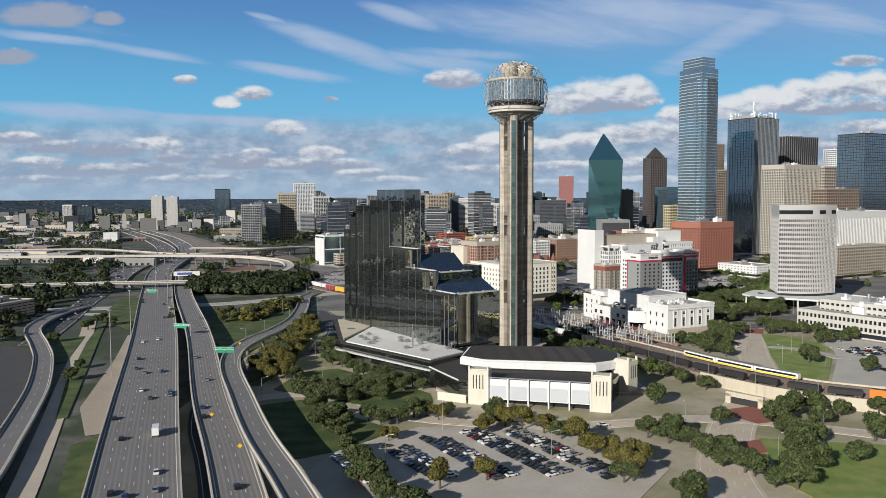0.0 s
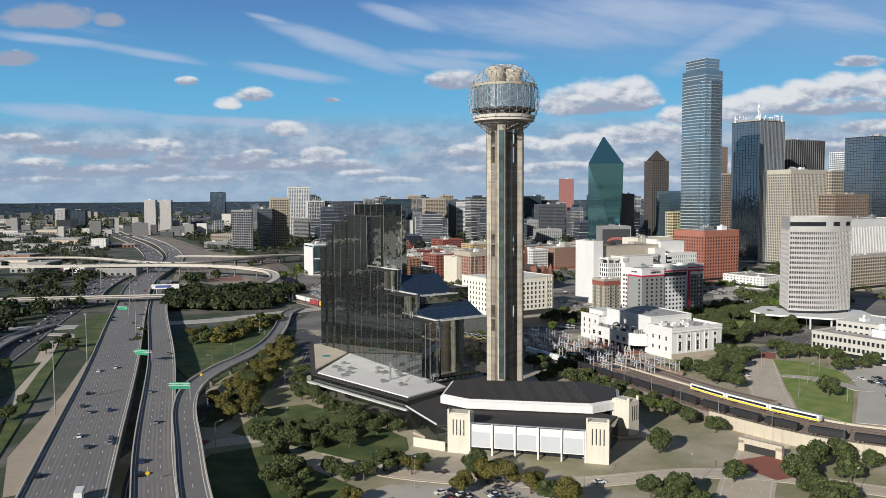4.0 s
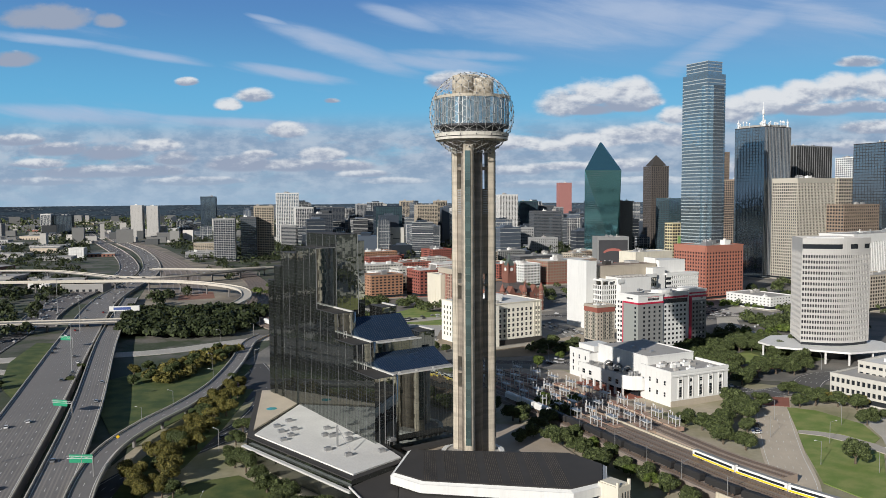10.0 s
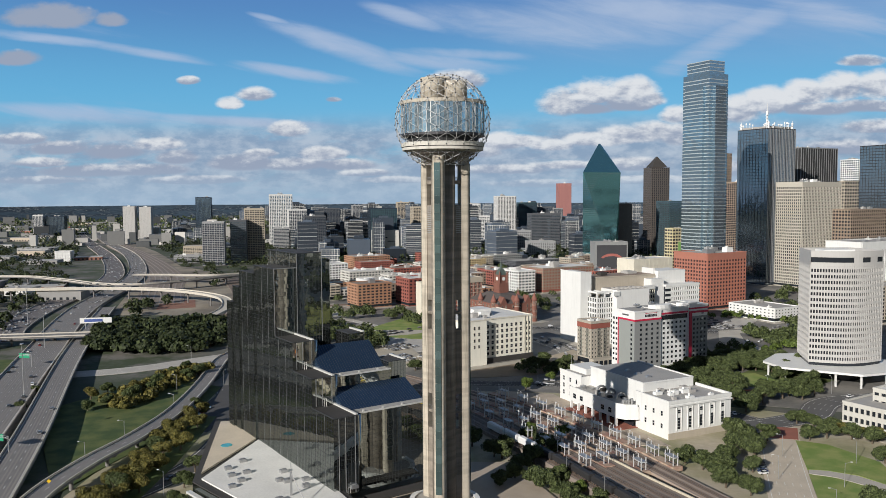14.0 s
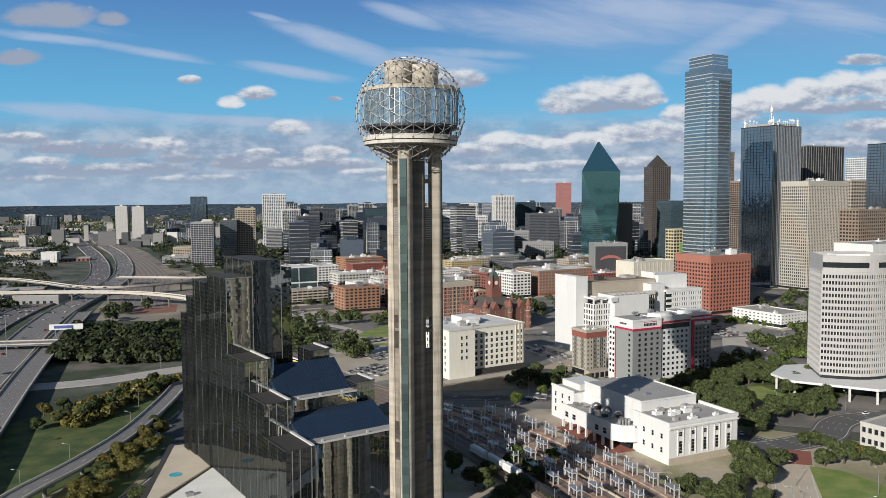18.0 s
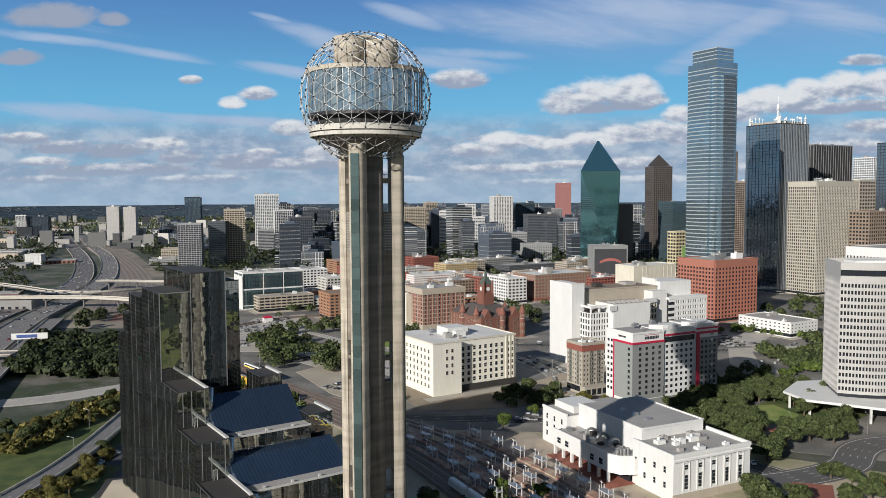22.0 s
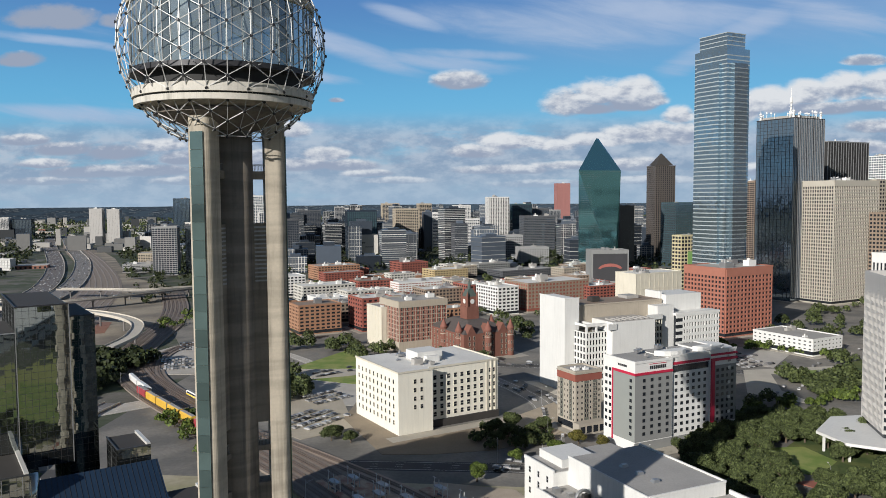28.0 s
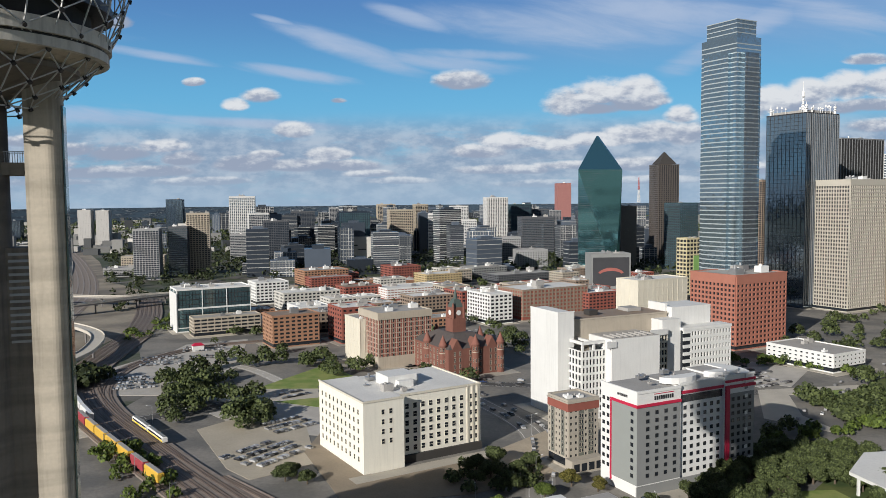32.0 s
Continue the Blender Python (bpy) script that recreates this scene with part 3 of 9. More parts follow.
sheet("pale_verge", [(-188, -94), (-229, 17), (-254, 92), (-262, 96), (-236, 14), (-206, -94), (-184, -136), (-178, -132)], material("pale_strip", (0.43, 0.36, 0.28), 0.9, var=0.22, scale=0.12), 0.5, "pale worn concrete strip beside the freeway")
road("west_ramp", [(-150, -320, 3), (-190, -198, 3), (-206, -154, 3), (-222, -111, 3), (-243, -59, 3), (-274, 5, 3), (-299, 48, 3), (-336, 111, 3), (-354, 180, 2.4), (-356, 233, 1.6)], 11, CONC_ROAD, "curved concrete slip road with parapets", 2, 1.0, (-5.2, 5.2), 30)
road("cross_bridge", [(-660, 300, 7.5), (-440, 345, 8.5), (-345, 362, 8.5), (-312, 368, 8.5)], 15, CONC_ROAD, "concrete cross street bridging the freeway", 3, 1.4, (-8.2, 8.2), 30)
road("flyover", [(-1200, 620, 14), (-800, 640, 14), (-560, 655, 14), (-420, 665, 14), (-330, 640, 14), (-262, 585, 13), (-236, 520, 11), (-236, 470, 9)], 11, BARRIER, "sunlit curving concrete flyover on round piers", 0, 1.6, (-5.2, 5.2), 38)
road("viaduct", [(-1100, 800, 9), (-800, 830, 11), (-640, 840, 12), (-552, 795, 12), (-474, 738, 12), (-418, 726, 12), (-374, 761, 12), (-304, 854, 12), (-250, 930, 9), (-150, 1010, 4)], 11, CONC_ROAD, "long grey concrete viaduct on piers", 0, 1.5, (-5.2, 5.2), 42)
road("viaduct_far", [(-470, 855, 12), (-420, 852, 12), (-354, 842, 12), (-308, 872, 12), (-200, 940, 8)], 12, CONC_ROAD, "concrete viaduct behind the flyover", 0, 1.5, (-5.7, 5.7), 36)
RAILLAND = material("rail_land", (0.19, 0.165, 0.135), 0.95, var=0.35, scale=0.05, tint=(0.30, 0.26, 0.20))
sheet("rail_land", [(-365, 534), (-421, 710), (-506, 977), (-619, 1229), (-780, 1560), (-1000, 1980), (-900, 1900), (-690, 1526), (-495, 1130), (-325, 930), (-262, 632), (-258, 531)], RAILLAND, 0.24, "bare brown railway land with gravel and scrub")
sheet("red_dirt_lot", [(-330, 571), (-356, 658), (-314, 656), (-292, 590)], material("red_dirt", (0.26, 0.13, 0.09), 0.95, var=0.35, scale=0.2), 0.34, "reddish storage lot below the flyover")
road("under_street", [(-420, 215, 0.3), (-300, 240, 0.3), (-235, 262, 0.3), (-190, 300, 0.3), (-150, 335, 0.3)], 20, LOT, "pale street passing below the freeway", 4, 0.3)
# street network east of the freeway
road("boulevard", [(-20, -470, 0.25), (-108, -205, 0.25), (-140, -120, 0.25), (-150, -70, 0.25), (-146, -10, 0.25), (-118, 60, 0.25), (-122, 140, 0.25), (-150, 215, 0.25)], 15, ASPHALT, "dark asphalt street with turn lanes", 3, 0.3)
road("plaza_street", [(-150, -88, 0.3), (-95, -66, 0.3), (-55, -108, 0.3), (10, -122, 0.3), (70, -112, 0.3), (120, -128, 0.3), (230, -190, 0.3)], 11, TANROAD, "tan concrete street in front of the arena", 2, 0.3)
road("station_street", [(181, 132, 0.25), (171, 100, 0.25), (162, 76, 0.25), (143, 18, 0.25), (130, -26, 0.25), (112, -62, 0.25), (97, -92, 0.25), (75, -135, 0.25), (55, -200, 0.25), (60, -330, 0.25)], 19, TANROAD, "broad tan concrete street", 5, 0.3)
road("cross_street", [(-60, 225, 0.2), (60, 218, 0.2), (112, 208, 0.2), (136, 190, 0.2), (152, 158, 0.2), (172, 128, 0.2)], 13, ASPHALT, "dark asphalt city street", 3, 0.25)
road("east_street", [(150, 118, 0.28), (178, 126, 0.28), (206, 142, 0.28), (232, 172, 0.28), (300, 200, 0.28), (430, 330, 0.28)], 19, material("grey_asphalt", (0.12, 0.115, 0.11), 0.9, var=0.2, scale=0.2), "grey asphalt street with lane marks", 5, 0.25)
road("west_street", [(-150, 345, 0.2), (-80, 400, 0.2), (0, 445, 0.2), (95, 440, 0.2), (200, 420, 0.2), (330, 420, 0.2)], 13, ASPHALT, "city street past the courthouse", 3, 0.25)
road("plaza_curve", [(-170, 520, 0.2), (-110, 500, 0.2), (-55, 430, 0.2), (-20, 375, 0.2)], 9, LOT, "street curving through the green plaza", 2, 0.25)
road("side_street", [(88, 240, 0.22), (92, 330, 0.22), (60, 410, 0.22), (10, 520, 0.22), (-30, 640, 0.22)], 13, material("worn_asphalt", (0.26, 0.245, 0.22), 0.9, var=0.25, scale=0.2), "worn city street between the white blocks", 2, 0.25)

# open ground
# brighter green than the other grass
LAWN = material("bright_grass", (0.17, 0.25, 0.05), 0.95, var=0.25, scale=0.3, tint=(0.24, 0.27, 0.08), bump=0.05)
sheet("downtown_paving", [(-160, 215), (110, 190), (250, 140), (420, 300), (640, 620), (500, 1150), (-120, 1180), (-260, 1000), (-240, 620), (-150, 420)], material("downtown_asphalt", (0.27, 0.25, 0.22), 0.9, var=0.4, scale=0.08, tint=(0.13, 0.125, 0.115)), 0.1, "grey paved city ground between the blocks")
sheet("plaza_paving", [(-160, -230), (60, -330), (330, -250), (300, 90), (110, 190), (-160, 215)], material("verge_ground", (0.50, 0.435, 0.335), 0.95, var=0.25, scale=0.06, tint=(0.25, 0.24, 0.13)), 0.12, "worn verge ground around the plaza")
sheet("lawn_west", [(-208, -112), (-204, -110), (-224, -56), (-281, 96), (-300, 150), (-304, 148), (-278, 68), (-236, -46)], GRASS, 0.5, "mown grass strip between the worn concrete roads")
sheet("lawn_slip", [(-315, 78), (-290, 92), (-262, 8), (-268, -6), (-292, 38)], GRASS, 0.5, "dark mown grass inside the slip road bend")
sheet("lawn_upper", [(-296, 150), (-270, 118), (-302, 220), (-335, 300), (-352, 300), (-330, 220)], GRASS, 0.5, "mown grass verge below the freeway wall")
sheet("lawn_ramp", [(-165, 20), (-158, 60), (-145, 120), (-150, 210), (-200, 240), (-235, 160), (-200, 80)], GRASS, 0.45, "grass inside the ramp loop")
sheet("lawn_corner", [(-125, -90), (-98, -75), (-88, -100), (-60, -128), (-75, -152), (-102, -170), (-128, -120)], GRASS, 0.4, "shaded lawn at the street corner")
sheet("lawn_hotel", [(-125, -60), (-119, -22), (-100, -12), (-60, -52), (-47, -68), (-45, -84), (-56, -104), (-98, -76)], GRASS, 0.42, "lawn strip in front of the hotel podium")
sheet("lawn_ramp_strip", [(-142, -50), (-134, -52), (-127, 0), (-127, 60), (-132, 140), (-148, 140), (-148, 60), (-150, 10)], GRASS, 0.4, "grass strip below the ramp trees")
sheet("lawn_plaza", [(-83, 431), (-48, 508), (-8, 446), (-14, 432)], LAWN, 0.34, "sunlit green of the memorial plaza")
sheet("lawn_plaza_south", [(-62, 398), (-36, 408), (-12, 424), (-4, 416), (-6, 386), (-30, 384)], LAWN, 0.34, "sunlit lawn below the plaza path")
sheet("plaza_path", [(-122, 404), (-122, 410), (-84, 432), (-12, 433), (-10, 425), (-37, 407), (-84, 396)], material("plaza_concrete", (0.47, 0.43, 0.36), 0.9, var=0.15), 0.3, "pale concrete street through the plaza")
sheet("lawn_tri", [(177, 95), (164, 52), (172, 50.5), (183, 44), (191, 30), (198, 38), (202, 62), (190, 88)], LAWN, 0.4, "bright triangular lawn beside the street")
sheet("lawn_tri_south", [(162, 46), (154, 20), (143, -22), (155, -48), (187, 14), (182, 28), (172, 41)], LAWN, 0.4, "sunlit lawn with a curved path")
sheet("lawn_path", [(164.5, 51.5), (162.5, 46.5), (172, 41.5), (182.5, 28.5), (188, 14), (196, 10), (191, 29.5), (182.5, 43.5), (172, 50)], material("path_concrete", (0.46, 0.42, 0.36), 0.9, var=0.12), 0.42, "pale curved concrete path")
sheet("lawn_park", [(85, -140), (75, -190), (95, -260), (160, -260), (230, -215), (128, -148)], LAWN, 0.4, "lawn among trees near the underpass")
sheet("lawn_east", [(215, 190), (190, 230), (250, 300), (300, 260)], GRASS, 0.3, "lawn under the trees by the round tower")
sheet("lawn_far", [(300, 400), (330, 445), (430, 520), (440, 470)], GRASS, 0.3, "green strip in front of the towers")
sheet("lot_front", [(-78, -152), (-50, -124), (-4, -126), (34, -150), (40, -175), (0, -240), (-70, -240), (-95, -200)], material("front_lot", (0.50, 0.455, 0.385), 0.9, var=0.2, scale=0.2), 0.35, "pale concrete car park with parked cars", category="car park")
sheet("lot_east", [(158, -46), (190, 14), (200, 40), (206, 70), (235, 75), (330, 60), (300, -80), (215, -70)], material("lawn_lot", (0.50, 0.47, 0.41), 0.9, var=0.2, scale=0.2), 0.3, "pale concrete car park beside the lawn", category="car park")
sheet("lot_rail", [(-60, 335), (-95, 372), (-50, 410), (-10, 360), (-22, 328)], LOT, 0.25, "car park between rail yard and plaza", category="car park")
sheet("lot_curve", [(-215, 480), (-190, 560), (-130, 575), (-110, 520), (-170, 450)], LOT, 0.25, "car park inside the rail curve", category="car park")
sheet("lot_hotel", [(-150, 120), (-128, 110), (-122, 180), (-146, 200)], ASPHALT, 0.3, "asphalt car park behind the hotel", category="car park")
sheet("site_yard", [(-24, 300), (-20, 357), (4, 341), (14, 262), (70, 292), (84, 262), (60, 244), (27, 237), (4, 237)], DIRT, 0.3, "bare dirt yard around the cream block")
sheet("site_dirt", [(70, 300), (104, 340), (112, 300), (100, 290), (98, 268), (88, 256), (72, 272)], material("dry_dirt", (0.42, 0.35, 0.26), 0.95, var=0.25, scale=0.2), 0.3, "bare building site of dry dirt")
sheet("crosswalk_west", [(-152, -104), (-136, -96), (-130, -72), (-146, -66)], REDPAVE, 0.36, "red brick paved crossing")
sheet("crosswalk_south", [(62, -150), (88, -140), (92, -152), (66, -163)], REDPAVE, 0.36, "red brick paved crossing")
sheet("crosswalk_mid", [(80, -100), (100, -92), (112, -112), (92, -120)], REDPAVE, 0.36, "red brick paved crossing")
sheet("crosswalk_north", [(163, 100), (179, 96), (187, 116), (171, 120)], REDPAVE, 0.36, "red brick paved crossing")
sheet("station_forecourt", [(70, 90), (112, 86), (66, 190), (30, 200)], PAVE, 0.3, "tan paved forecourt")
sheet("podium_yard", [(-44, -62), (-30, -80), (60, -70), (58, -20), (30, 60), (-20, 60), (-45, 10)], PAVE, 1.2, "paved terrace around the tower foot", 1.3)
sheet("lot_white_block", [(239, 456), (275, 512), (305, 482), (272, 432)], LOT, 0.25, "pale car park beside the white low block", category="car park")
sheet("lot_wide_street", [(226, 358), (247, 424), (337, 440), (318, 402), (300, 410), (262, 412), (250, 364), (258, 326)], material("pale_street", (0.50, 0.46, 0.39), 0.9, var=0.15), 0.22, "wide pale concrete street downtown", category="road")
sheet("hedge_lawn", [(264, 412), (318, 404), (309, 384), (322, 408), (301, 424)], LAWN, 0.3, "sunlit lawn strip beside the hedge")
sheet("lot_cube", [(-91, 339), (-75, 362), (-36, 361), (-15, 284), (-41, 261), (-56, 276)], material("gravel_lot", (0.43, 0.38, 0.30), 0.92, var=0.2, scale=0.15), 0.27, "tan gravel car park beside the railway", category="car park")
sheet("lot_museum", [(-171, 415), (-190, 480), (-185, 593), (-138, 619), (-114, 500), (-134, 415)], LOT, 0.28, "pale car park inside the rail curve", category="car park")
sheet("grove_lawn", [(186, 212), (190, 246), (214, 248), (220, 226), (204, 208)], LAWN, 0.42, "small lawn inside the grove")
sheet("grove_brick", [(196, 190), (188, 200), (212, 202), (228, 206), (222, 196)], REDPAVE, 0.43, "red brick path inside the grove")
road("freeway_west", [(-392, 378, 0.8), (-425, 450, 1), (-466, 600, 1), (-520, 878, 1), (-612, 1113, 1), (-766, 1425, 1), (-942, 1750, 1), (-1150, 2140, 1), (-1392, 2600, 1)], 32, material("far_carriageway", (0.16, 0.145, 0.14), 0.9, var=0.2, scale=0.1), "far carriageway with many lanes", 7, 0.9, (-15.6, 15.6))
road("west_collector", [(-310, 60, 0.4), (-338, 160, 0.4), (-369, 262, 0.4), (-400, 374, 0.4), (-440, 470, 0.4), (-500, 600, 0.4), (-600, 800, 0.4)], 19, ASPHALT, "dark collector road with heavy traffic", 4, 0.4)
road("service_road", [(-420, 190, 0.35), (-330, 196, 0.35), (-262, 150, 0.35)], 10, LOT, "pale service road below the freeway", 2, 0.3)
RAIL_LINE = [(-345, 620, 0.5), (-400, 780, 0.5), (-452, 934, 0.5), (-562, 1170, 0.5), (-722, 1474, 0.5), (-912, 1814, 0.5), (-1100, 2180, 0.5)]
road("rail_corridor", RAIL_LINE, 56, BALLAST, "broad brown rail corridor", 0, 0.4)
for k, off in enumerate((-24, -16, -8, 0, 8, 16, 24)):
    ml = MB()
    strip(ml, curve(RAIL_LINE, 10), off - 1.0, off + 1.0, 0.02, 0.2)
    tagged(part("corridor_track", ml, material("corridor_rail", (0.30, 0.25, 0.21), 0.7, var=0.2)), "worn tracks of the rail corridor", "railway track", "", "structure")
sheet("west_asphalt", [(-203, -160), (-238, -66), (-284, 40), (-330, 60), (-310, -100), (-250, -270), (-170, -270), (-186, -200)], ASPHALT, 0.2, "dark asphalt beside the frontage strip", category="road")
# no caster here: the shadow on this lawn is only its dark green
sheet("west_lawn", [(-184, -148), (-176, -131), (-152, -201), (-140, -240), (-155, -245), (-163, -201)], GRASS, 0.34, "lawn beside the freeway with shade in its dark green")

# ---- the observation tower ----
LATTICE = material("lattice_steel", (0.50, 0.50, 0.49), 0.5, 0.3, var=0.08)
TOWERGLASS = glassy("tower_glass", (0.40, 0.48, 0.51), 0.07, 0.75, 0.01, 0.35)
LIFTGLASS = glassy("lift_glass", (0.13, 0.19, 0.185), 0.1, 0.6, 0.01, 0.25)
# near-black: painted shade in gaps and openings, plain black on the striped tower
SHADE_BLACK = material("shade_black", (0.03, 0.03, 0.03), 0.8)
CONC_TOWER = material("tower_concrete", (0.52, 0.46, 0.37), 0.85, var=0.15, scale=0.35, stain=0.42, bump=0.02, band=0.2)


def ring_part(name, parent, mat, r0, r1, z0, z1, z2=None, z3=None, n=72, label=""):
    """A ring from radius r0 (between z0 and z1) to r1 (between z2 and z3)."""
    z2, z3 = z0 if z2 is None else z2, z1 if z3 is None else z3
    mb = MB()
    for k in range(n):
        a = 2 * math.pi * k / n
        c, s = math.cos(a), math.sin(a)
        mb.v += [(r0 * c, r0 * s, z0), (r1 * c, r1 * s, z2), (r1 * c, r1 * s, z3), (r0 * c, r0 * s, z1)]
    for k in range(n):
        o, q = 4 * k, 4 * ((k + 1) % n)
        for e in range(4):
            f = (e + 1) % 4
            mb.f.append((o + e, q + e, q + f, o + f))
    return part(name, mb, mat, parent, label)


tower = thing("observation_tower", 0, 0, 0, 0, "tall concrete observation tower with a latticed steel ball on top", "tower")
# leg concrete in darker copies: shade on core, webs and underside is painted in
CONC_WALL_SHADE = material("wall_concrete_shade", (0.29, 0.25, 0.205), 0.88, var=0.16, scale=0.3, stain=0.4, bump=0.03, band=0.26)
CONC_UNDER_SHADE = material("underside_concrete_shade", (0.19, 0.165, 0.14), 0.9, var=0.12, scale=0.3, stain=0.3)
part("core", MB().cyl(0, 0, 0.5, 144, 4.6, n=40), CONC_WALL_SHADE, tower, "round concrete core with shade in its darker colour", True)


def rounded(w, d0, d1, r, n=5):
    """Outline of a leg from radius d0 to d1 with rounded outer corners, along +x."""
    pts = [(d0, -w / 2), (d1 - r, -w / 2)]
    pts += [(d1 - r + r * math.sin(math.pi / 2 * k / n), -w / 2 + r - r * math.cos(math.pi / 2 * k / n)) for k in range(1, n + 1)]
    pts += [(d1 - r + r * math.cos(math.pi / 2 * k / n), w / 2 - r + r * math.sin(math.pi / 2 * k / n)) for k in range(0, n + 1)]
    return pts + [(d0, w / 2)]


LEG_R, LEG_W = 10.4, 4.3
SLOTS = ((34.8, 41.0), (42.0, 48.4), (73.6, 79.6), (80.6, 85.0), (121.6, 129.6), (131.0, 138.4))
for ang in (-101, 19, 139):
    leg_m = pose(0, 0, 0, 0, 0, ang)
    leg = part("leg", MB().prism(rounded(LEG_W, 6.6, LEG_R, 1.7, 9), 0.5, 141.0), CONC_TOWER, tower, "pale concrete lift shaft with rounded edges")
    leg.matrix_local = leg_m
    glass_me = MB().box(LEG_R - 0.05, -1.15, 0, LEG_R + 0.12, 1.15, 3.0).mesh("lift_window", LIFTGLASS)
    for k in range(41):
        piece("lift_window", glass_me, leg, pose(0, 0, 12.4 + k * 3.05))
    # webs to the core, with tall open slots between them
    z = 0.5
    for za, zb in SLOTS + ((141.0, 141.0),):
        if za > z + 0.1:
            part("web_wall", MB().box(3.6, -1.75, z, 6.7, 1.75, za), CONC_WALL_SHADE, tower).matrix_local = leg_m
        z = zb
    for side in (-1, 1):
        louvre = MB()
        for k in range(14):
            louvre.box(4.5, side * 1.8 - 0.05, 111.0 + k * 0.75, 6.6, side * 1.8 + 0.05, 111.3 + k * 0.75)
        part("louvre", louvre, STEEL, tower, kind="stuff").matrix_local = leg_m
    for z in (129.8, 41.2, 79.8):
        bridge = MB().box(4.2, -1.5, z, 6.7, 1.5, z + 0.5)
        deck = part("link_platform", bridge, STEEL, tower, "steel link platform with railings")
        deck.matrix_local = leg_m
        for side in (-1.45, 1.45):
            rails = MB().rod((4.4, side, z + 2.4), (6.6, side, z + 2.4), 0.06, 4)
            for q in range(9):
                rails.rod((4.5 + q * 0.26, side, z + 0.4), (4.5 + q * 0.26, side, z + 2.4), 0.035, 4)
            part("railing", rails, STEEL, deck, kind="stuff")

ring_part("base_ring", tower, WHITE, 11.8, 13.8, 1.0, 7.2, label="white drum wall round the tower foot")
ring_part("base_deck", tower, ROOFGREY, 4.0, 11.9, 6.0, 6.6)
ring_part("base_rim", tower, WHITE, 13.7, 15.4, 1.0, 3.2)
arch_me = MB().box(-0.7, -0.12, 0, 0.7, 0.12, 2.2).mesh("arch_opening", WINGLASS)
for k in range(26):
    a = 2 * math.pi * k / 26
    piece("arch_opening", arch_me, tower, pose(13.85 * math.cos(a), 13.85 * math.sin(a), 3.9, 0, 0, math.degrees(a) + 90))

BZ, BR = 153.0, 18.0
CONC_RING = material("ring_concrete", (0.58, 0.55, 0.49), 0.85, var=0.16, scale=0.5, stain=0.35)
# decks inside the ball
ring_part("lower_ring", tower, CONC_TOWER, 8.0, 15.0, 140.6, 143.6, 142.4, 143.4, label="tan concrete ring deck")
ring_part("ring_lip", tower, CONC_RING, 14.7, 15.7, 143.5, 145.0, label="pale stained ring edge")
# black ring painted in as the shadow line below the lip
ring_part("ring_joint", tower, SHADE_BLACK, 14.6, 15.2, 143.1, 143.6)
ring_part("ring_lip", tower, CONC_RING, 14.6, 15.4, 142.2, 143.2)
# shade below the ring deck is put into this dark colour
ring_part("underside", tower, CONC_UNDER_SHADE, 4.5, 12.2, 138.0, 141.2, 140.8, 141.4, label="concrete underside with shade in its dark colour")
# solid black ring for the shade inside the gallery
ring_part("recess", tower, SHADE_BLACK, 10.0, 13.6, 144.0, 148.0, label="open gallery with its shade as a black ring")
ring_part("glass_sill", tower, DARKSTEEL, 12.0, 16.0, 147.4, 148.3)
ring_part("cap_ring", tower, CONC_TOWER, 9.0, 16.1, 159.2, 161.2, 159.2, 160.4, label="concrete roof ring")
ring_part("roof_deck", tower, ROOFGREY, 0.5, 9.1, 159.6, 160.6)
NP = 60
pw = 2 * 15.55 * math.tan(math.pi / NP)
pane_me = MB().box(-pw / 2 + 0.06, -0.1, 0.0, pw / 2 - 0.06, 0.1, 10.9).mesh("pane", TOWERGLASS)
mull_me = MB().box(-0.06, -0.2, 0.0, 0.06, 0.16, 10.9).mesh("mullion", STEEL)
for k in range(NP):
    a = 2 * math.pi * k / NP
    piece("pane", pane_me, tower, pose(15.55 * math.cos(a), 15.55 * math.sin(a), 148.3, 0, 0, math.degrees(a) + 90))
    a += math.pi / NP
    piece("mullion", mull_me, tower, pose(15.6 * math.cos(a), 15.6 * math.sin(a), 148.3, 0, 0, math.degrees(a) + 90))
ring_part("inner_drum", tower, SHADE_BLACK, 13.0, 14.4, 148.0, 159.2)
for k, (ang, r, h) in enumerate(((-140, 4.4, 169.0), (-20, 4.6, 168.0), (100, 4.6, 168.4))):
    a = radians(ang)
    part("roof_drum", MB().cyl(5.0 * math.cos(a), 5.0 * math.sin(a), 160.6, h, r, n=24), CONC_TOWER, tower, "rounded concrete roof housing", True)
part("roof_core", MB().cyl(0, 0, 160.6, 169.8, 3.4, n=24), CONC_TOWER, tower, "", True)

# steel lattice ball: staggered rings joined into triangles
COLS, STEP = 30, 6.75
net = []
for r in range(21):
    la = radians(-64 + STEP * r)
    net.append([Vector((BR * math.cos(la) * math.cos(2 * math.pi * (2 * k + r % 2) / COLS), BR * math.cos(la) * math.sin(2 * math.pi * (2 * k + r % 2) / COLS), BZ + BR * math.sin(la))) for k in range(COLS // 2)])
lat_mb, node_mb = MB(), MB()
half = COLS // 2
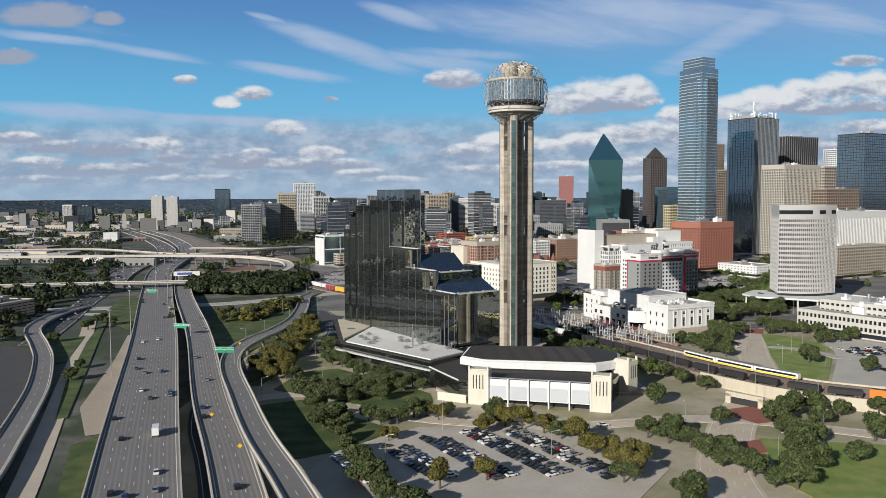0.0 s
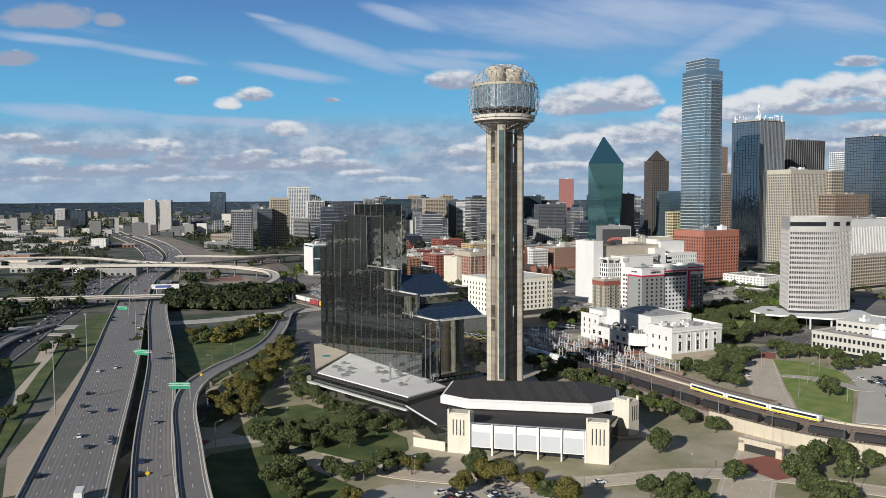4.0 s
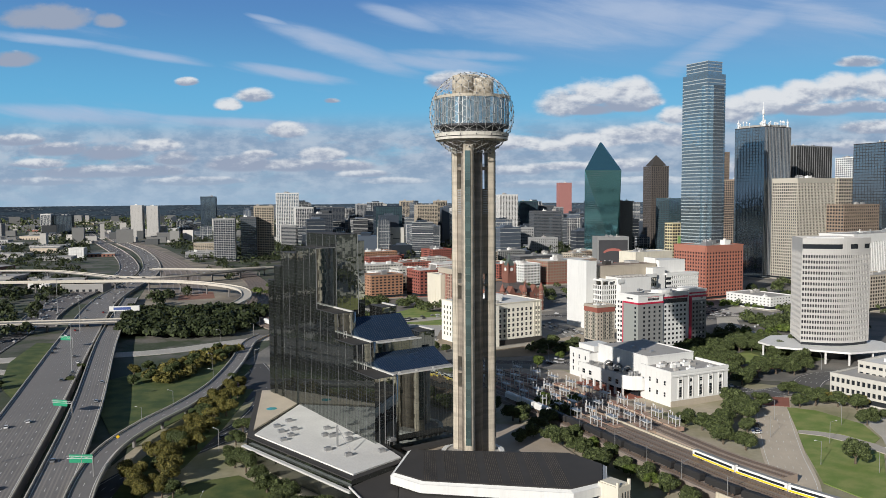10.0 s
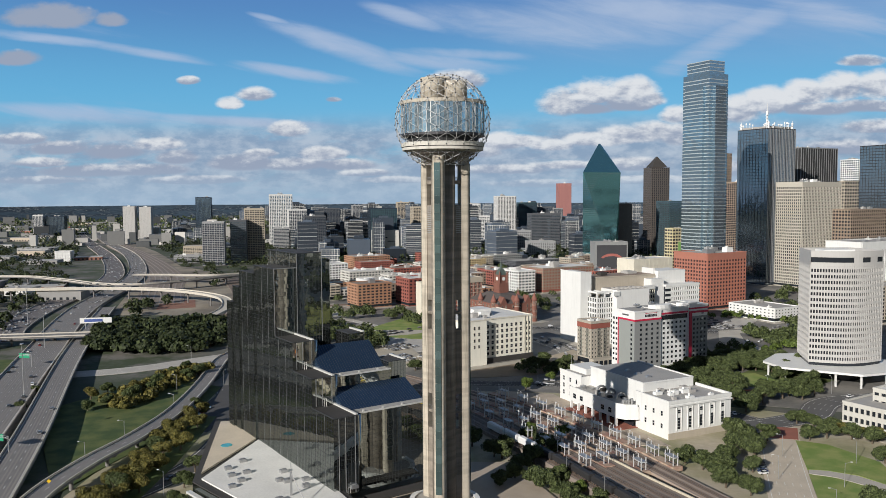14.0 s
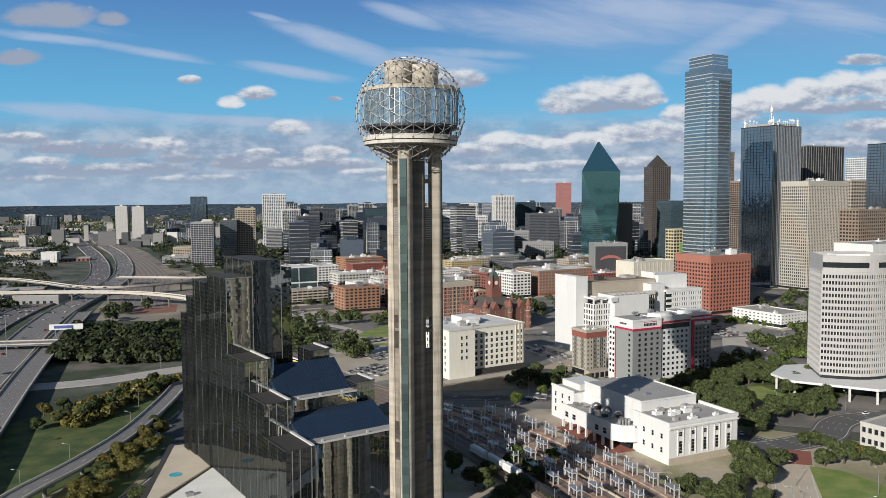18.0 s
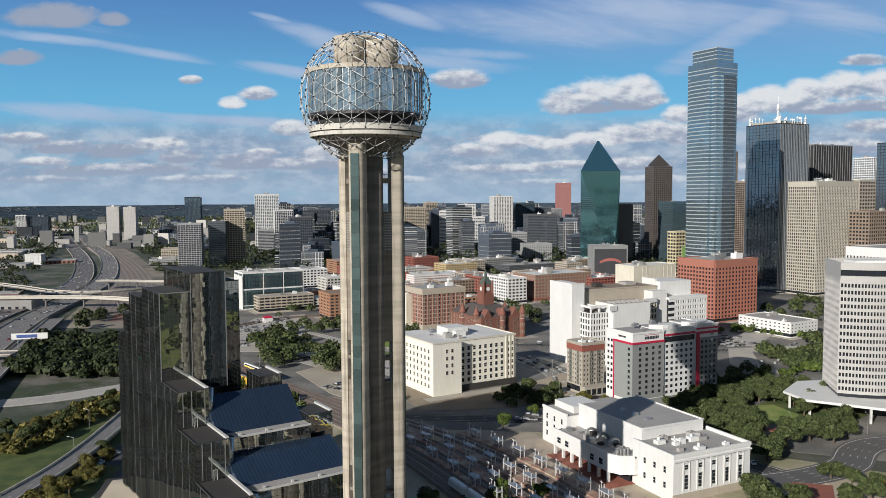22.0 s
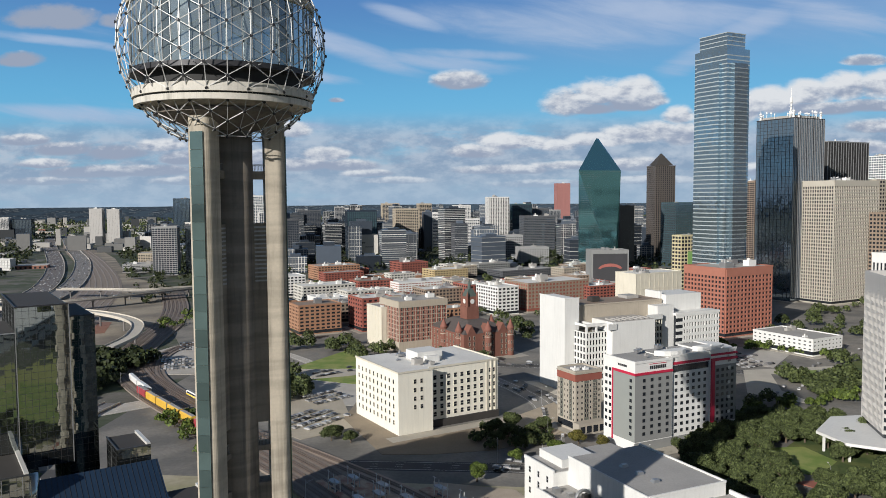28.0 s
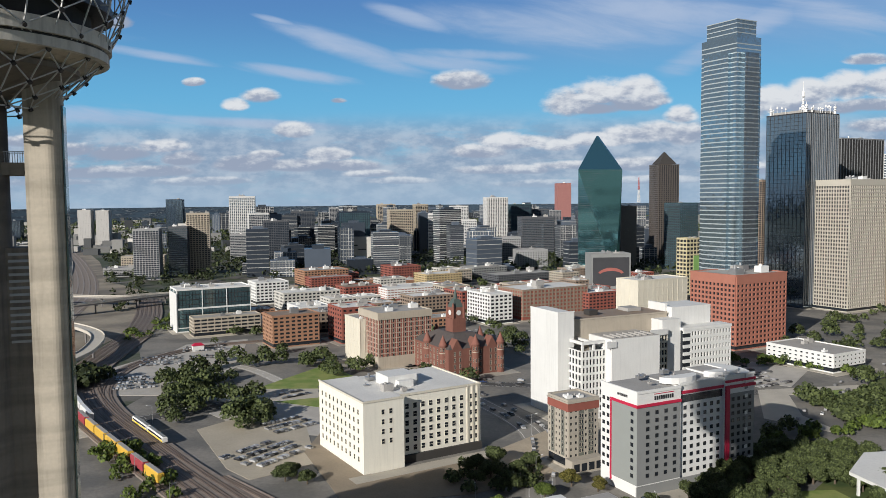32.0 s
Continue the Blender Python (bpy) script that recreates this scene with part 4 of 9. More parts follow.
for r, row in enumerate(net):
    for k in range(half):
        if r + 1 < len(net):
            other = (k - 1 if r % 2 == 0 else k + 1) % half
            lat_mb.rod(row[k], net[r + 1][k], 0.088, 4)
            lat_mb.rod(row[k], net[r + 1][other], 0.088, 4)
        else:
            lat_mb.rod(row[k], row[(k + 1) % half], 0.088, 4)
        if r + 2 < len(net):
            lat_mb.rod(row[k], net[r + 2][k], 0.088, 4)
        if r == 0:
            lat_mb.rod(row[k], row[(k + 1) % half], 0.11, 4)
        p = row[k]
        node_mb.rod(p - (p - Vector((0, 0, BZ))).normalized() * 0.15, p + (p - Vector((0, 0, BZ))).normalized() * 0.3, 0.26, 6)
part("lattice", lat_mb, LATTICE, tower, "triangulated white steel tube lattice", kind="stuff")
part("lamp_node_set", node_mb, DARKSTEEL, tower, "dark lamp nodes at the lattice joints", kind="stuff")
brace = MB()
for k in range(20):
    a = 2 * math.pi * k / 20
    c, s = math.cos(a), math.sin(a)
    for z, r0 in ((143.6, 15.4), (147.8, 15.9), (160.2, 16.0)):
        rr = math.sqrt(BR ** 2 - (z - BZ) ** 2)
        brace.rod((r0 * c, r0 * s, z), (rr * c, rr * s, z), 0.07, 4)
part("lattice_braces", brace, LATTICE, tower, kind="stuff")

# ---- mirror-glass hotel ----
hotel = thing("mirror_hotel", -43.7, 4.1, 0, 35, "stepped hotel tower clad in black mirror glass", "hotel")
MULL = material("glass_joint", (0.06, 0.063, 0.066), 0.45, 0.3)
COPING = material("metal_coping", (0.66, 0.65, 0.62), 0.5, 0.2, var=0.1)


def mirror_block(x0, x1, y0, y1, z0, h, cop=True):
    """One block of the hotel: glass skin with a grid of fine joints and a metal coping."""
    blk = part("tower_block", MB().box(x0, y0, z0, x1, y1, h), MIRROR_DARK, hotel, "block of black mirror glass")
    gj = MB()
    for y in np.arange(y0 + 1.5, y1, 1.5):
        gj.box(x0 - 0.05, y - 0.03, z0, x0, y + 0.03, h)
    for x in np.arange(x0 + 1.5, x1, 1.5):
        gj.box(x - 0.03, y0 - 0.05, z0, x + 0.03, y0, h)
    for z in np.arange(z0 + 1.7, h, 1.7):
        gj.box(x0 - 0.045, y0, z - 0.03, x0, y1, z + 0.03)
        gj.box(x0, y0 - 0.045, z - 0.03, x1, y0, z + 0.03)
    part("glazing_joints", gj, MULL, blk, kind="stuff")
    for y in np.arange(y0 + 7.5, y1 - 2, 7.5):
        part("bay_joint", MB().box(x0 - 0.1, y - 0.05, z0, x0 - 0.05, y + 0.05, h), STEEL, blk)
    part("roof", MB().box(x0 + 0.3, y0 + 0.3, h, x1 - 0.3, y1 - 0.3, h + 0.12), ROOFDARK, blk)
    cp = MB()
    cp.box(x0 - 0.1, y0 - 0.1, h, x0 + 0.15, y1, h + 0.4).box(x0 + 0.15, y0 - 0.1, h, x1, y0 + 0.15, h + 0.38)
    part("coping", cp, MULL if cop else DARKSTEEL, blk)
    if cop:
        part("white_coping", MB().box(x1 - 0.9, y0 + 0.15, h, x1, y1, h + 0.8), COPING, blk, "thick white roof edge")
    return blk


mirror_block(-4.8, 5.8, -9.5, 10.0, 10, 40.3)
mirror_block(-4.6, 5.6, 10.0, 28.4, 10, 52.0)
mirror_block(-4.6, 5.4, 28.4, 47.6, 10, 63.9)
mirror_block(-4.4, 9.5, 47.6, 72.0, 10, 93.6, False)
mirror_block(-5.0, 9.5, 72.0, 90.0, 10, 90.0, False)
mirror_block(-5.6, 9.0, 90.0, 98.0, 0, 82.0, False)
mirror_block(-6.4, 8.0, 98.0, 104.5, 0, 74.0, False)
mirror_block(5.6, 17.4, 46.0, 80.0, 60, 100.0, False)
mirror_block(17.4, 24.5, 52.0, 80.0, 30, 96.0, False)
# rounded glass corners and bright mullions on the step fronts
for x, y, z, h in ((5.8, -9.5, 10, 40.3), (5.6, 10.0, 40.8, 52.0), (5.4, 28.4, 52.6, 63.9)):
    part("corner_fin", MB().cyl(x, y + 2.2, z, h, 2.2, n=20), MIRROR_DARK, hotel, "rounded mirror-glass corner", True)
    for a in (-4.4, -1.6, 2.6):
        part("corner_mullion", MB().box(x + a - 4.0, y - 0.3, z, x + a - 3.86, y - 0.06, h), STEEL, hotel)
    part("access_ladder", MB().rod((x - 5.2, y - 0.9, z - 0.4), (x - 5.2, y - 0.9, z + 2.8), 0.1).rod((x - 4.2, y - 0.9, z - 0.4), (x - 4.2, y - 0.9, z + 2.8), 0.1).rod((x - 5.2, y - 0.9, z + 2.8), (x - 4.2, y - 0.9, z + 2.8), 0.1), COPING, hotel, "white roof ladder frame")
part("edge_mullion", MB().box(-4.65, 47.35, 64, -4.4, 47.6, 93.6).box(-4.65, 47.35, 93.6, 9.5, 47.6, 93.9), STEEL, hotel, "pale metal corner strip")
part("edge_mullion", MB().box(5.4, 45.8, 60, 5.6, 46.0, 100.0).box(17.4, 45.8, 60, 17.6, 46.0, 100.0), STEEL, hotel, "pale metal corner strip")
# sloping atrium roofs and the turrets beside them
ATRIUM = glassy("atrium_glass", (0.045, 0.085, 0.15), 0.1, 0.6, 0.003)


def atrium(x0, x1, y0, y1, zb, zf, zbase):
    """A lean-to glass roof: high at the back (y1), with a flat walk along its low front edge."""
    ys = y0 + 5.5
    part("atrium_front", MB().box(x0, y0, zbase, x1, ys, zf - 0.3), MIRROR_DARK, hotel, "mirror-glass atrium wall")
    jt = MB()
    for x in np.arange(x0 + 1.5, x1, 1.5):
        jt.box(x - 0.03, y0 - 0.05, zbase, x + 0.03, y0, zf - 0.3)
    for z in np.arange(zbase + 1.7, zf, 1.7):
        jt.box(x0, y0 - 0.045, z - 0.03, x1, y0, z + 0.03)
    part("glazing_joints", jt, MULL, hotel, kind="stuff")
    part("roof_walk", MB().box(x0, y0, zf - 0.3, x1, ys, zf), ROOFGREY, hotel, "flat grey roof walk")
    mb = MB()
    mb.v += [(x0, ys, zbase), (x1, ys, zbase), (x1, y1, zbase), (x0, y1, zbase), (x0, ys, zf), (x1, ys, zf), (x1, y1, zb), (x0, y1, zb)]
    mb.f += [(3, 2, 1, 0), (4, 5, 6, 7), (0, 1, 5, 4), (1, 2, 6, 5), (2, 3, 7, 6), (3, 0, 4, 7)]
    at = part("atrium_roof", mb, ATRIUM, hotel, "sloping blue glass atrium roof")
    ribs = MB()
    for x in np.arange(x0, x1 + 0.1, 1.2):
        ribs.rod((x, ys, zf + 0.06), (x, y1, zb + 0.06), 0.05, 4)
    part("roof_rib_set", ribs, DARKSTEEL, at, kind="stuff")
    part("edge_coping", MB().box(x0, y0 - 0.35, zf - 0.3, x1, y0 - 0.01, zf + 0.35), COPING, at)
    for k in range(3):
        part("roof_lamp", MB().box(x0 + 5 + k * 9, y0 + 0.6, zf, x0 + 5.8 + k * 9, y0 + 1.2, zf + 0.8), COPING, at)


atrium(5.9, 42, -4.5, 15.0, 46, 39.6, 8)
atrium(5.7, 35, 15.1, 34.4, 60.5, 50.6, 8)
mirror_block(26, 34, 36.6, 50, 8, 63.5)
mirror_block(35.2, 44, 17.2, 30, 8, 53)
part("lower_wing", MB().box(42.2, -2.0, 6, 62, 17, 20), MIRROR_DARK, hotel, "low mirror-glass wing")
part("lower_wing_roof", MB().box(42.4, -1.8, 20, 61.8, 16.8, 20.3), ROOFDARK, hotel)
part("entry_canopy", MB().box(8, -16, 7.2, 40, -9.8, 8.0), ROOFDARK, hotel, "flat dark entry canopy")

podium = thing("hotel_podium", 0, 0, 0, 0, "dark glass podium with a white flat roof", "building")
POD = [(-101, 6), (-47, -49), (-26, -24), (-44, 4), (-50, 20), (-104, 96), (-118, 92)]
part("body", MB().prism(POD, 0, 11.2), MIRROR_DARK, podium, "dark glazed walls")
inner = [(-98, 8), (-47, -44), (-30, -24), (-45, 2), (-51, 18), (-86, 68)]
part("roof", MB().prism(inner, 11.2, 12.2), ROOFWHITE, podium, "white membrane roof")
part("roof_rim", MB().prism(POD, 11.2, 11.6), ROOFDARK, podium)
part("terrace", MB().prism([(-100, 14), (-88, 66), (-104, 92), (-114, 88)], 11.3, 12.4), TANROAD, podium, "tan pool terrace")
POOL = glassy("pool_water", (0.10, 0.45, 0.45), 0.1, 0.2)
part("pool", MB().cyl(-100, 50, 12.3, 12.5, 2.6, n=20), POOL, podium, "turquoise round pool")
part("walkway_edge", MB().prism([(-103, 4), (-47.5, -52.5), (-46.6, -51.4), (-101.6, 5.4)], 7.6, 8.4), COPING, podium)
random.seed(11)
unit_me = MB().box(-1.4, -1.0, 0, 1.4, 1.0, 1.3).box(-0.5, -0.5, 1.3, 0.5, 0.5, 1.6).mesh("roof_unit", STEEL)
for k in range(16):
    t, s = random.random(), random.random()
    x, y = -92 + 58 * t, 4 - 40 * t + 34 * s
    piece("roof_unit", unit_me, podium, pose(x, y, 12.2, 0, 0, 35))

# ---- arena-like hall in front of the tower ----
hall = thing("event_hall", 0, 0, 0, 0, "cream hall with a dark octagonal roof and white panels", "hall")
roof_poly = [(-32, -52), (-20.5, -61.5), (33.4, -70.5), (46.8, -62.5), (50.3, -42.5), (39, -28), (-27, -23.5)]
part("body", MB().prism([(-27, -80), (32, -98), (44, -72), (36, -66), (-20, -58), (-29, -50)], 0, 10.4), WINGLASS, hall, "dark glazed hall walls")
part("terrace_roof", MB().prism([(-27, -79.6), (31.8, -97.6), (43.6, -72), (36, -66), (-20, -58), (-29, -50)], 10.4, 10.8), ROOFDARK, hall, "dark terrace roof behind the panels")
part("upper_body", MB().prism([(-27, -51), (-19, -58), (33, -66.5), (43, -60), (46, -43), (37, -31), (-24, -27)], 0, 11.4), WINGLASS, hall, "dark glazed upper walls")
part("fascia", MB().prism(roof_poly, 11.4, 14.6), WHITE, hall, "white roof fascia")
cx, cy = 8, -46
inset = [(cx + (x - cx) * 0.965, cy + (y - cy) * 0.93) for x, y in roof_poly]
inset2 = [(cx + (x - cx) * 0.955, cy + (y - cy) * 0.91) for x, y in roof_poly]
inset0 = [(cx + (x - cx) * 0.995, cy + (y - cy) * 0.985) for x, y in roof_poly]
part("roof_rim", MB().prism(inset0, 14.6, 15.4, inset), WHITE, hall, "white sloping roof rim")
part("roof", MB().prism(inset, 15.4, 15.7, inset2), ROOFDARK, hall, "dark ribbed roof")
seam = MB()
for g_ in range(7):
    for k in range(7):
        x = -19 + 7.9 * g_ + 0.72 * k
        seam.rod((x, -60.0 - (x + 20) * 0.13, 15.76), (x - 1.4, -28.6 - (x + 20) * 0.04, 15.76), 0.06, 4)
part("roof_seams", seam, material("seam_grey", (0.15, 0.125, 0.10), 0.8), hall, kind="stuff")
for x, y, w, d in ((-28.6, -87.0, 9.5, 7), (25.6, -100.5, 8.8, 7), (49, -70, 7, 9)):
    t = math.degrees(math.atan2(-16, 60)) if x < 40 else 40
    pier = part("corner_pier", MB().box(0, 0, 0, w, d, 16.2).box(0.6, 0.6, 16.2, w - 0.6, d - 0.6, 16.6).box(0, 0, 16.2, 0.7, 1.0, 18.0).box(w - 0.7, 0, 16.2, w, 1.0, 18.0), CREAM, hall, "cream concrete corner pier with slots")
    pier.matrix_local = pose(x, y, 0, 0, 0, t)
    slot_me = MB().box(-0.2, -0.06, 0, 0.2, 0.0, 6.4).mesh("slot", WINGLASS)
    for k in range(4):
        piece("slot", slot_me, pier, pose(2.4 + k * 1.5, -0.02, 7.6))
ax, ay, bx2, by2 = -19.6, -89.4, 25.4, -100.2
run = math.hypot(bx2 - ax, by2 - ay)
t = math.degrees(math.atan2(by2 - ay, bx2 - ax))
panel_me = MB().box(0.45, 0.5, 3.0, run / 5 - 0.45, 0.9, 12.4).mesh("wall_panel", WHITE)
screen_me = MB().box(0.9, 0.3, 3.4, run / 5 - 0.9, 0.48, 9.4).mesh("screen", material("screen_grey", (0.50, 0.52, 0.54), 0.6, var=0.06))
post_me = MB().box(-0.3, -0.5, 0, 0.3, 0.5, 13.0).mesh("post", WHITE)
for k in range(6):
    px_, py_ = ax + (bx2 - ax) * k / 5, ay + (by2 - ay) * k / 5
    piece("post", post_me, hall, pose(px_, py_, 0, 0, 0, t))
    if k < 5:
        piece("wall_panel", panel_me, hall, pose(px_, py_, 0, 0, 0, t))
        piece("screen", screen_me, hall, pose(px_, py_, 0, 0, 0, t))
part("canopy_beam", MB().box(0, -0.3, 13.0, run, 0.6, 13.3), STEEL, hall).matrix_local = pose(ax, ay, 0, 0, 0, t)
part("rear_link", MB().prism([(-47.5, -51), (-33, -80), (-27, -80), (-29, -50), (-28, -24)], 0, 9.0), MIRROR_DARK, hall, "dark glass link to the hotel")
part("link_roof", MB().prism([(-47.7, -51), (-33.2, -80.2), (-27.1, -80.2), (-29.2, -50), (-28.2, -23.8)], 9.0, 9.5), ROOFDARK, hall)
part("link_coping", MB().prism([(-47.9, -51), (-33.4, -80.4), (-33.0, -80.2), (-47.5, -50.8)], 9.5, 10.1), WHITE, hall)
part("terrace_wall", MB().box(0, 0, 0, 15, 0.6, 4.0), CREAM, hall).matrix_local = pose(-43, -79, 0, 0, 0, -28)

# ---- office blocks in general ----
SIDEWALK = material("sidewalk_concrete", (0.42, 0.385, 0.325), 0.9, var=0.2, scale=0.25, obj_var=0.15)

def clutter(parent, w, d, h, seed, n=5, size=2.6):
    """Roof plant: units, housings and vents."""
    rnd = random.Random(seed)
    for k in range(n):
        a, b = rnd.uniform(0.12, 0.8) * w, rnd.uniform(0.12, 0.8) * d
        s = size * rnd.uniform(0.5, 1.3)
        mb = MB().box(a, b, h, min(a + s * 1.4, w - 1), min(b + s, d - 1), h + s * rnd.uniform(0.4, 0.9))
        mb.cyl(a + s * 0.5, b + s * 0.5, h, h + s, s * 0.2, n=8)
        part("roof_unit", mb, rnd.choice((STEEL, ROOFGREY, LIGHTPANEL)), parent)


def office(name, x, y, w, d, h, turn, wall, glass, cols, rows, pier, span, depth, label, cat="office building", roof=None, z0=4.0, parapet=1.0, base=None, units=3, group="", top=0.0):
    """A block: a glazed core inside a frame of piers and spandrels on all sides, a base, a roof and a parapet. cols: bays along x and y."""
    th = thing(name, x, y, 0, turn, label, cat, group)
    if y < 1150:
        part("apron", MB().box(-6, -7, 0, w + 5, d + 4, 0.34), SIDEWALK, th, "pale concrete pavement")
    part("glazing", MB().box(0, 0, 0, w, d, h), glass, th)
    ztop = h - top
    for side, c in (("s", cols[0]), ("w", cols[1]), ("e", cols[1]), ("n", cols[0])):
        mb = MB()
        grid_face(mb, side, w, d, z0, ztop, c, rows, pier, span, depth)
        if top:
            q = {"s": (0, -depth, w, 0), "n": (0, d, w, d + depth), "w": (-depth, 0, 0, d), "e": (w, 0, w + depth, d)}[side]
            mb.box(q[0], q[1], ztop, q[2], q[3], h)
        part("facade", mb, wall, th)
    bs = MB()
    t = depth + 0.15
    bs.box(-t, -t, 0, w + t, 0, z0 * 0.3).box(-t, d, 0, w + t, d + t, z0 * 0.3).box(-t, 0, 0, 0, d, z0 * 0.3).box(w, 0, 0, w + t, d, z0 * 0.3)
    part("base", bs, base or wall, th)
    t = depth
    rp = MB()
    rp.box(-t, -t, h, w + t, 0.4, h + parapet).box(-t, d - 0.4, h, w + t, d + t, h + parapet).box(-t, 0.4, h, 0.4, d - 0.4, h + parapet).box(w - 0.4, 0.4, h, w + t, d - 0.4, h + parapet)
    part("parapet", rp, wall, th)
    part("roof", MB().box(0.4, 0.4, h, w - 0.4, d - 0.4, h + 0.2), roof or ROOFGREY, th)
    clutter(th, w, d, h + 0.2, int(x * 7 + y), units, min(w, d) * 0.13)
    return th


# cream block with punched windows
cube = thing("cream_block", 10, 267, 0, 32, "cream seven-storey block with rows of small windows", "building")
CW, CD, CH = 67, 53, 33.5
CUBEPAINT = material("ivory_paint", (0.82, 0.785, 0.68), 0.75, var=0.06, scale=0.3, stain=0.08)
part("body", MB().box(14, 5, 0, CW, CD, CH - 0.6).box(0, 0, 0, 21, CD, CH), CUBEPAINT, cube)
win_c = window_mesh(2.3, 2.8, 0.16, WINGLASS, CUBEPAINT, 1)
win_s = window_mesh(1.7, 2.5, 0.14, WINGLASS, CREAM, 1)
windows(win_s, cube, "w", CW, CD, 3, CD - 2, 4, CH - 3, 10, 6, 0.02)
windows(win_s, cube, "s", CW, CD, 8, 16, 12, CH - 3, 2, 4, 0.02)
windows(win_c, cube, "s", CW, CD, 23, CW - 9, 5.0, CH - 4, 8, 6, -4.98)
windows(win_s, cube, "s", CW, CD, CW - 7, CW - 1, 5.0, CH - 4, 2, 6, -4.98)
for k in range(3):
    part("pilaster", MB().box(CW - 8 + k * 3, 4.6, 0, CW - 7.2 + k * 3, 5, CH - 0.6), CREAM, cube)
part("cornice", MB().box(-0.3, -0.3, CH - 0.2, 21.3, 0.4, CH + 0.7).box(-0.3, 0.4, CH - 0.2, 0.4, CD + 0.3, CH + 0.7).box(21.3, 4.6, CH - 0.8, CW + 0.3, 5.4, CH + 0.2).box(CW - 0.4, 5.4, CH - 0.8, CW + 0.3, CD, CH + 0.2), CREAM, cube)
part("roof", MB().box(0.4, 0.4, CH, 20.9, CD - 0.4, CH + 0.15).box(21.0, 5.4, CH - 0.6, CW - 0.4, CD - 0.4, CH - 0.4), ROOFWHITE, cube, "white membrane roof")
part("penthouse", MB().box(24, 22, CH - 0.4, 40, 36, CH + 5.0).box(28, 18, CH - 0.4, 36, 22, CH + 3), WHITE, cube)
part("loading_base", MB().box(14, 3.6, 0, CW, 5, 4.0), ROOFDARK, cube)
clutter(cube, CW, CD, CH + 0.1, 5, 7, 3.0)

# grey, white and red hotel
inn = thing("red_trim_hotel", 128, 240, 0, 28, "grey and white ten-storey hotel with red trim", "hotel")
IW, ID, IH = 68, 24, 44
for a, b, c, e in ((0, 24, 0, IH), (24, 50, 1.2, IH + 0.6), (50, IW, 0, IH + 1.5)):
    part("body", MB().box(a, c, 0, b, ID, e), LIGHTPANEL, inn)
part("grey_panel", MB().box(-0.12, 0.0, 5, -0.0, 16.4, 38.4), material("mid_grey_panel", (0.27, 0.285, 0.27), 0.75, var=0.06), inn, "mid grey cladding panel")
part("grey_panel", MB().box(-0.12, -0.14, 5, 23.6, -0.01, 38.4), GREYPANEL, inn, "dark grey cladding panel")
part("grey_panel", MB().box(52, -0.12, 8, IW, 0.0, 38), GREYPANEL, inn, "dark grey cladding panel")
iw_me = window_mesh(1.7, 1.7, 0.1, WINGLASS, DARKSTEEL, 0)
windows(iw_me, inn, "s", IW, ID, 3, 23, 7, 37, 4, 9, 0.16)
windows(iw_me, inn, "s", IW, ID, 25.5, 49, 5, 40, 6, 10, -1.18)
windows(iw_me, inn, "s", IW, ID, 53, 67, 8, 37, 4, 9, 0.14)
windows(iw_me, inn, "w", IW, ID, 17.4, ID - 0.5, 7, 40, 2, 9, 0.02)
windows(iw_me, inn, "w", IW, ID, 1, 5, 7, 37, 1, 9, 0.14)
for q in ((-0.5, 0, 38.2, -0.01, 16.4, 39.4), (-0.5, -0.5, 38.2, 24, -0.01, 39.4), (-0.45, 16.4, 3, -0.02, 17.2, 39.4), (24, 0.7, 41.0, 50, 1.19, 42.2), (50, -0.9, 4, 52.2, -0.01, 40.4), (50, -0.6, 40.4, IW + 0.4, -0.01, 41.8), (50, -0.62, 43.2, IW + 0.4, -0.01, 44.2)):
    part("red_band", MB().box(*q), REDPAINT, inn, "crimson trim band")
part("parapet", MB().box(-0.3, -0.3, IH, 24, 0.4, IH + 1.2).box(-0.3, 0.4, IH, 0.4, ID, IH + 1.2).box(24, 0.9, IH + 0.6, 50, 1.5, IH + 1.8).box(50, -0.3, IH + 1.5, IW + 0.3, 0.4, IH + 2.5), LIGHTPANEL, inn)
part("roof", MB().box(0.4, 0.4, IH, 23.8, ID - 0.4, IH + 0.2).box(24, 1.6, IH + 0.6, 49.8, ID - 0.4, IH + 0.8).box(50.2, 0.5, IH + 1.5, IW - 0.4, ID - 0.4, IH + 1.7), ROOFGREY, inn)
part("street_level", MB().box(-0.6, -0.8, 0, IW + 0.5, -0.14, 4.6), GREYPANEL, inn, "grey ground floor band")
part("round_end", MB().prism([(IW - 6 + 8 * math.sin(math.pi * k / 12), 12 - 12 * math.cos(math.pi * k / 12)) for k in range(13)], 5, IH - 3), GREYPANEL, inn, "curved dark grey end")
for k in range(9):
    part("end_band", MB().prism([(IW - 6 + 8.5 * math.sin(math.pi * q / 12), 12 - 12.5 * math.cos(math.pi * q / 12)) for q in range(13)], 8 + k * 3.9, 9.6 + k * 3.9), LIGHTPANEL if k % 2 else GREYPANEL, inn)
part("end_crown", MB().prism([(IW - 6 + 8.6 * math.sin(math.pi * q / 12), 12 - 12.6 * math.cos(math.pi * q / 12)) for q in range(13)], IH - 3, IH + 2.2), LIGHTPANEL, inn, "pale curved parapet")
for k in range(2):
    part("roof_arc", MB().prism([(30 + 26 * k + 10 * math.cos(math.pi * q / 8), 9 - 6 * math.sin(math.pi * q / 8)) for q in range(8, -1, -1)], IH + 0.8, IH + 3.4), LIGHTPANEL, inn, "curved pale roof screen")
part("wide_glazing", MB().box(25, 1.08, 37.2, 49.5, 1.2, 40.4), WINGLASS, inn)
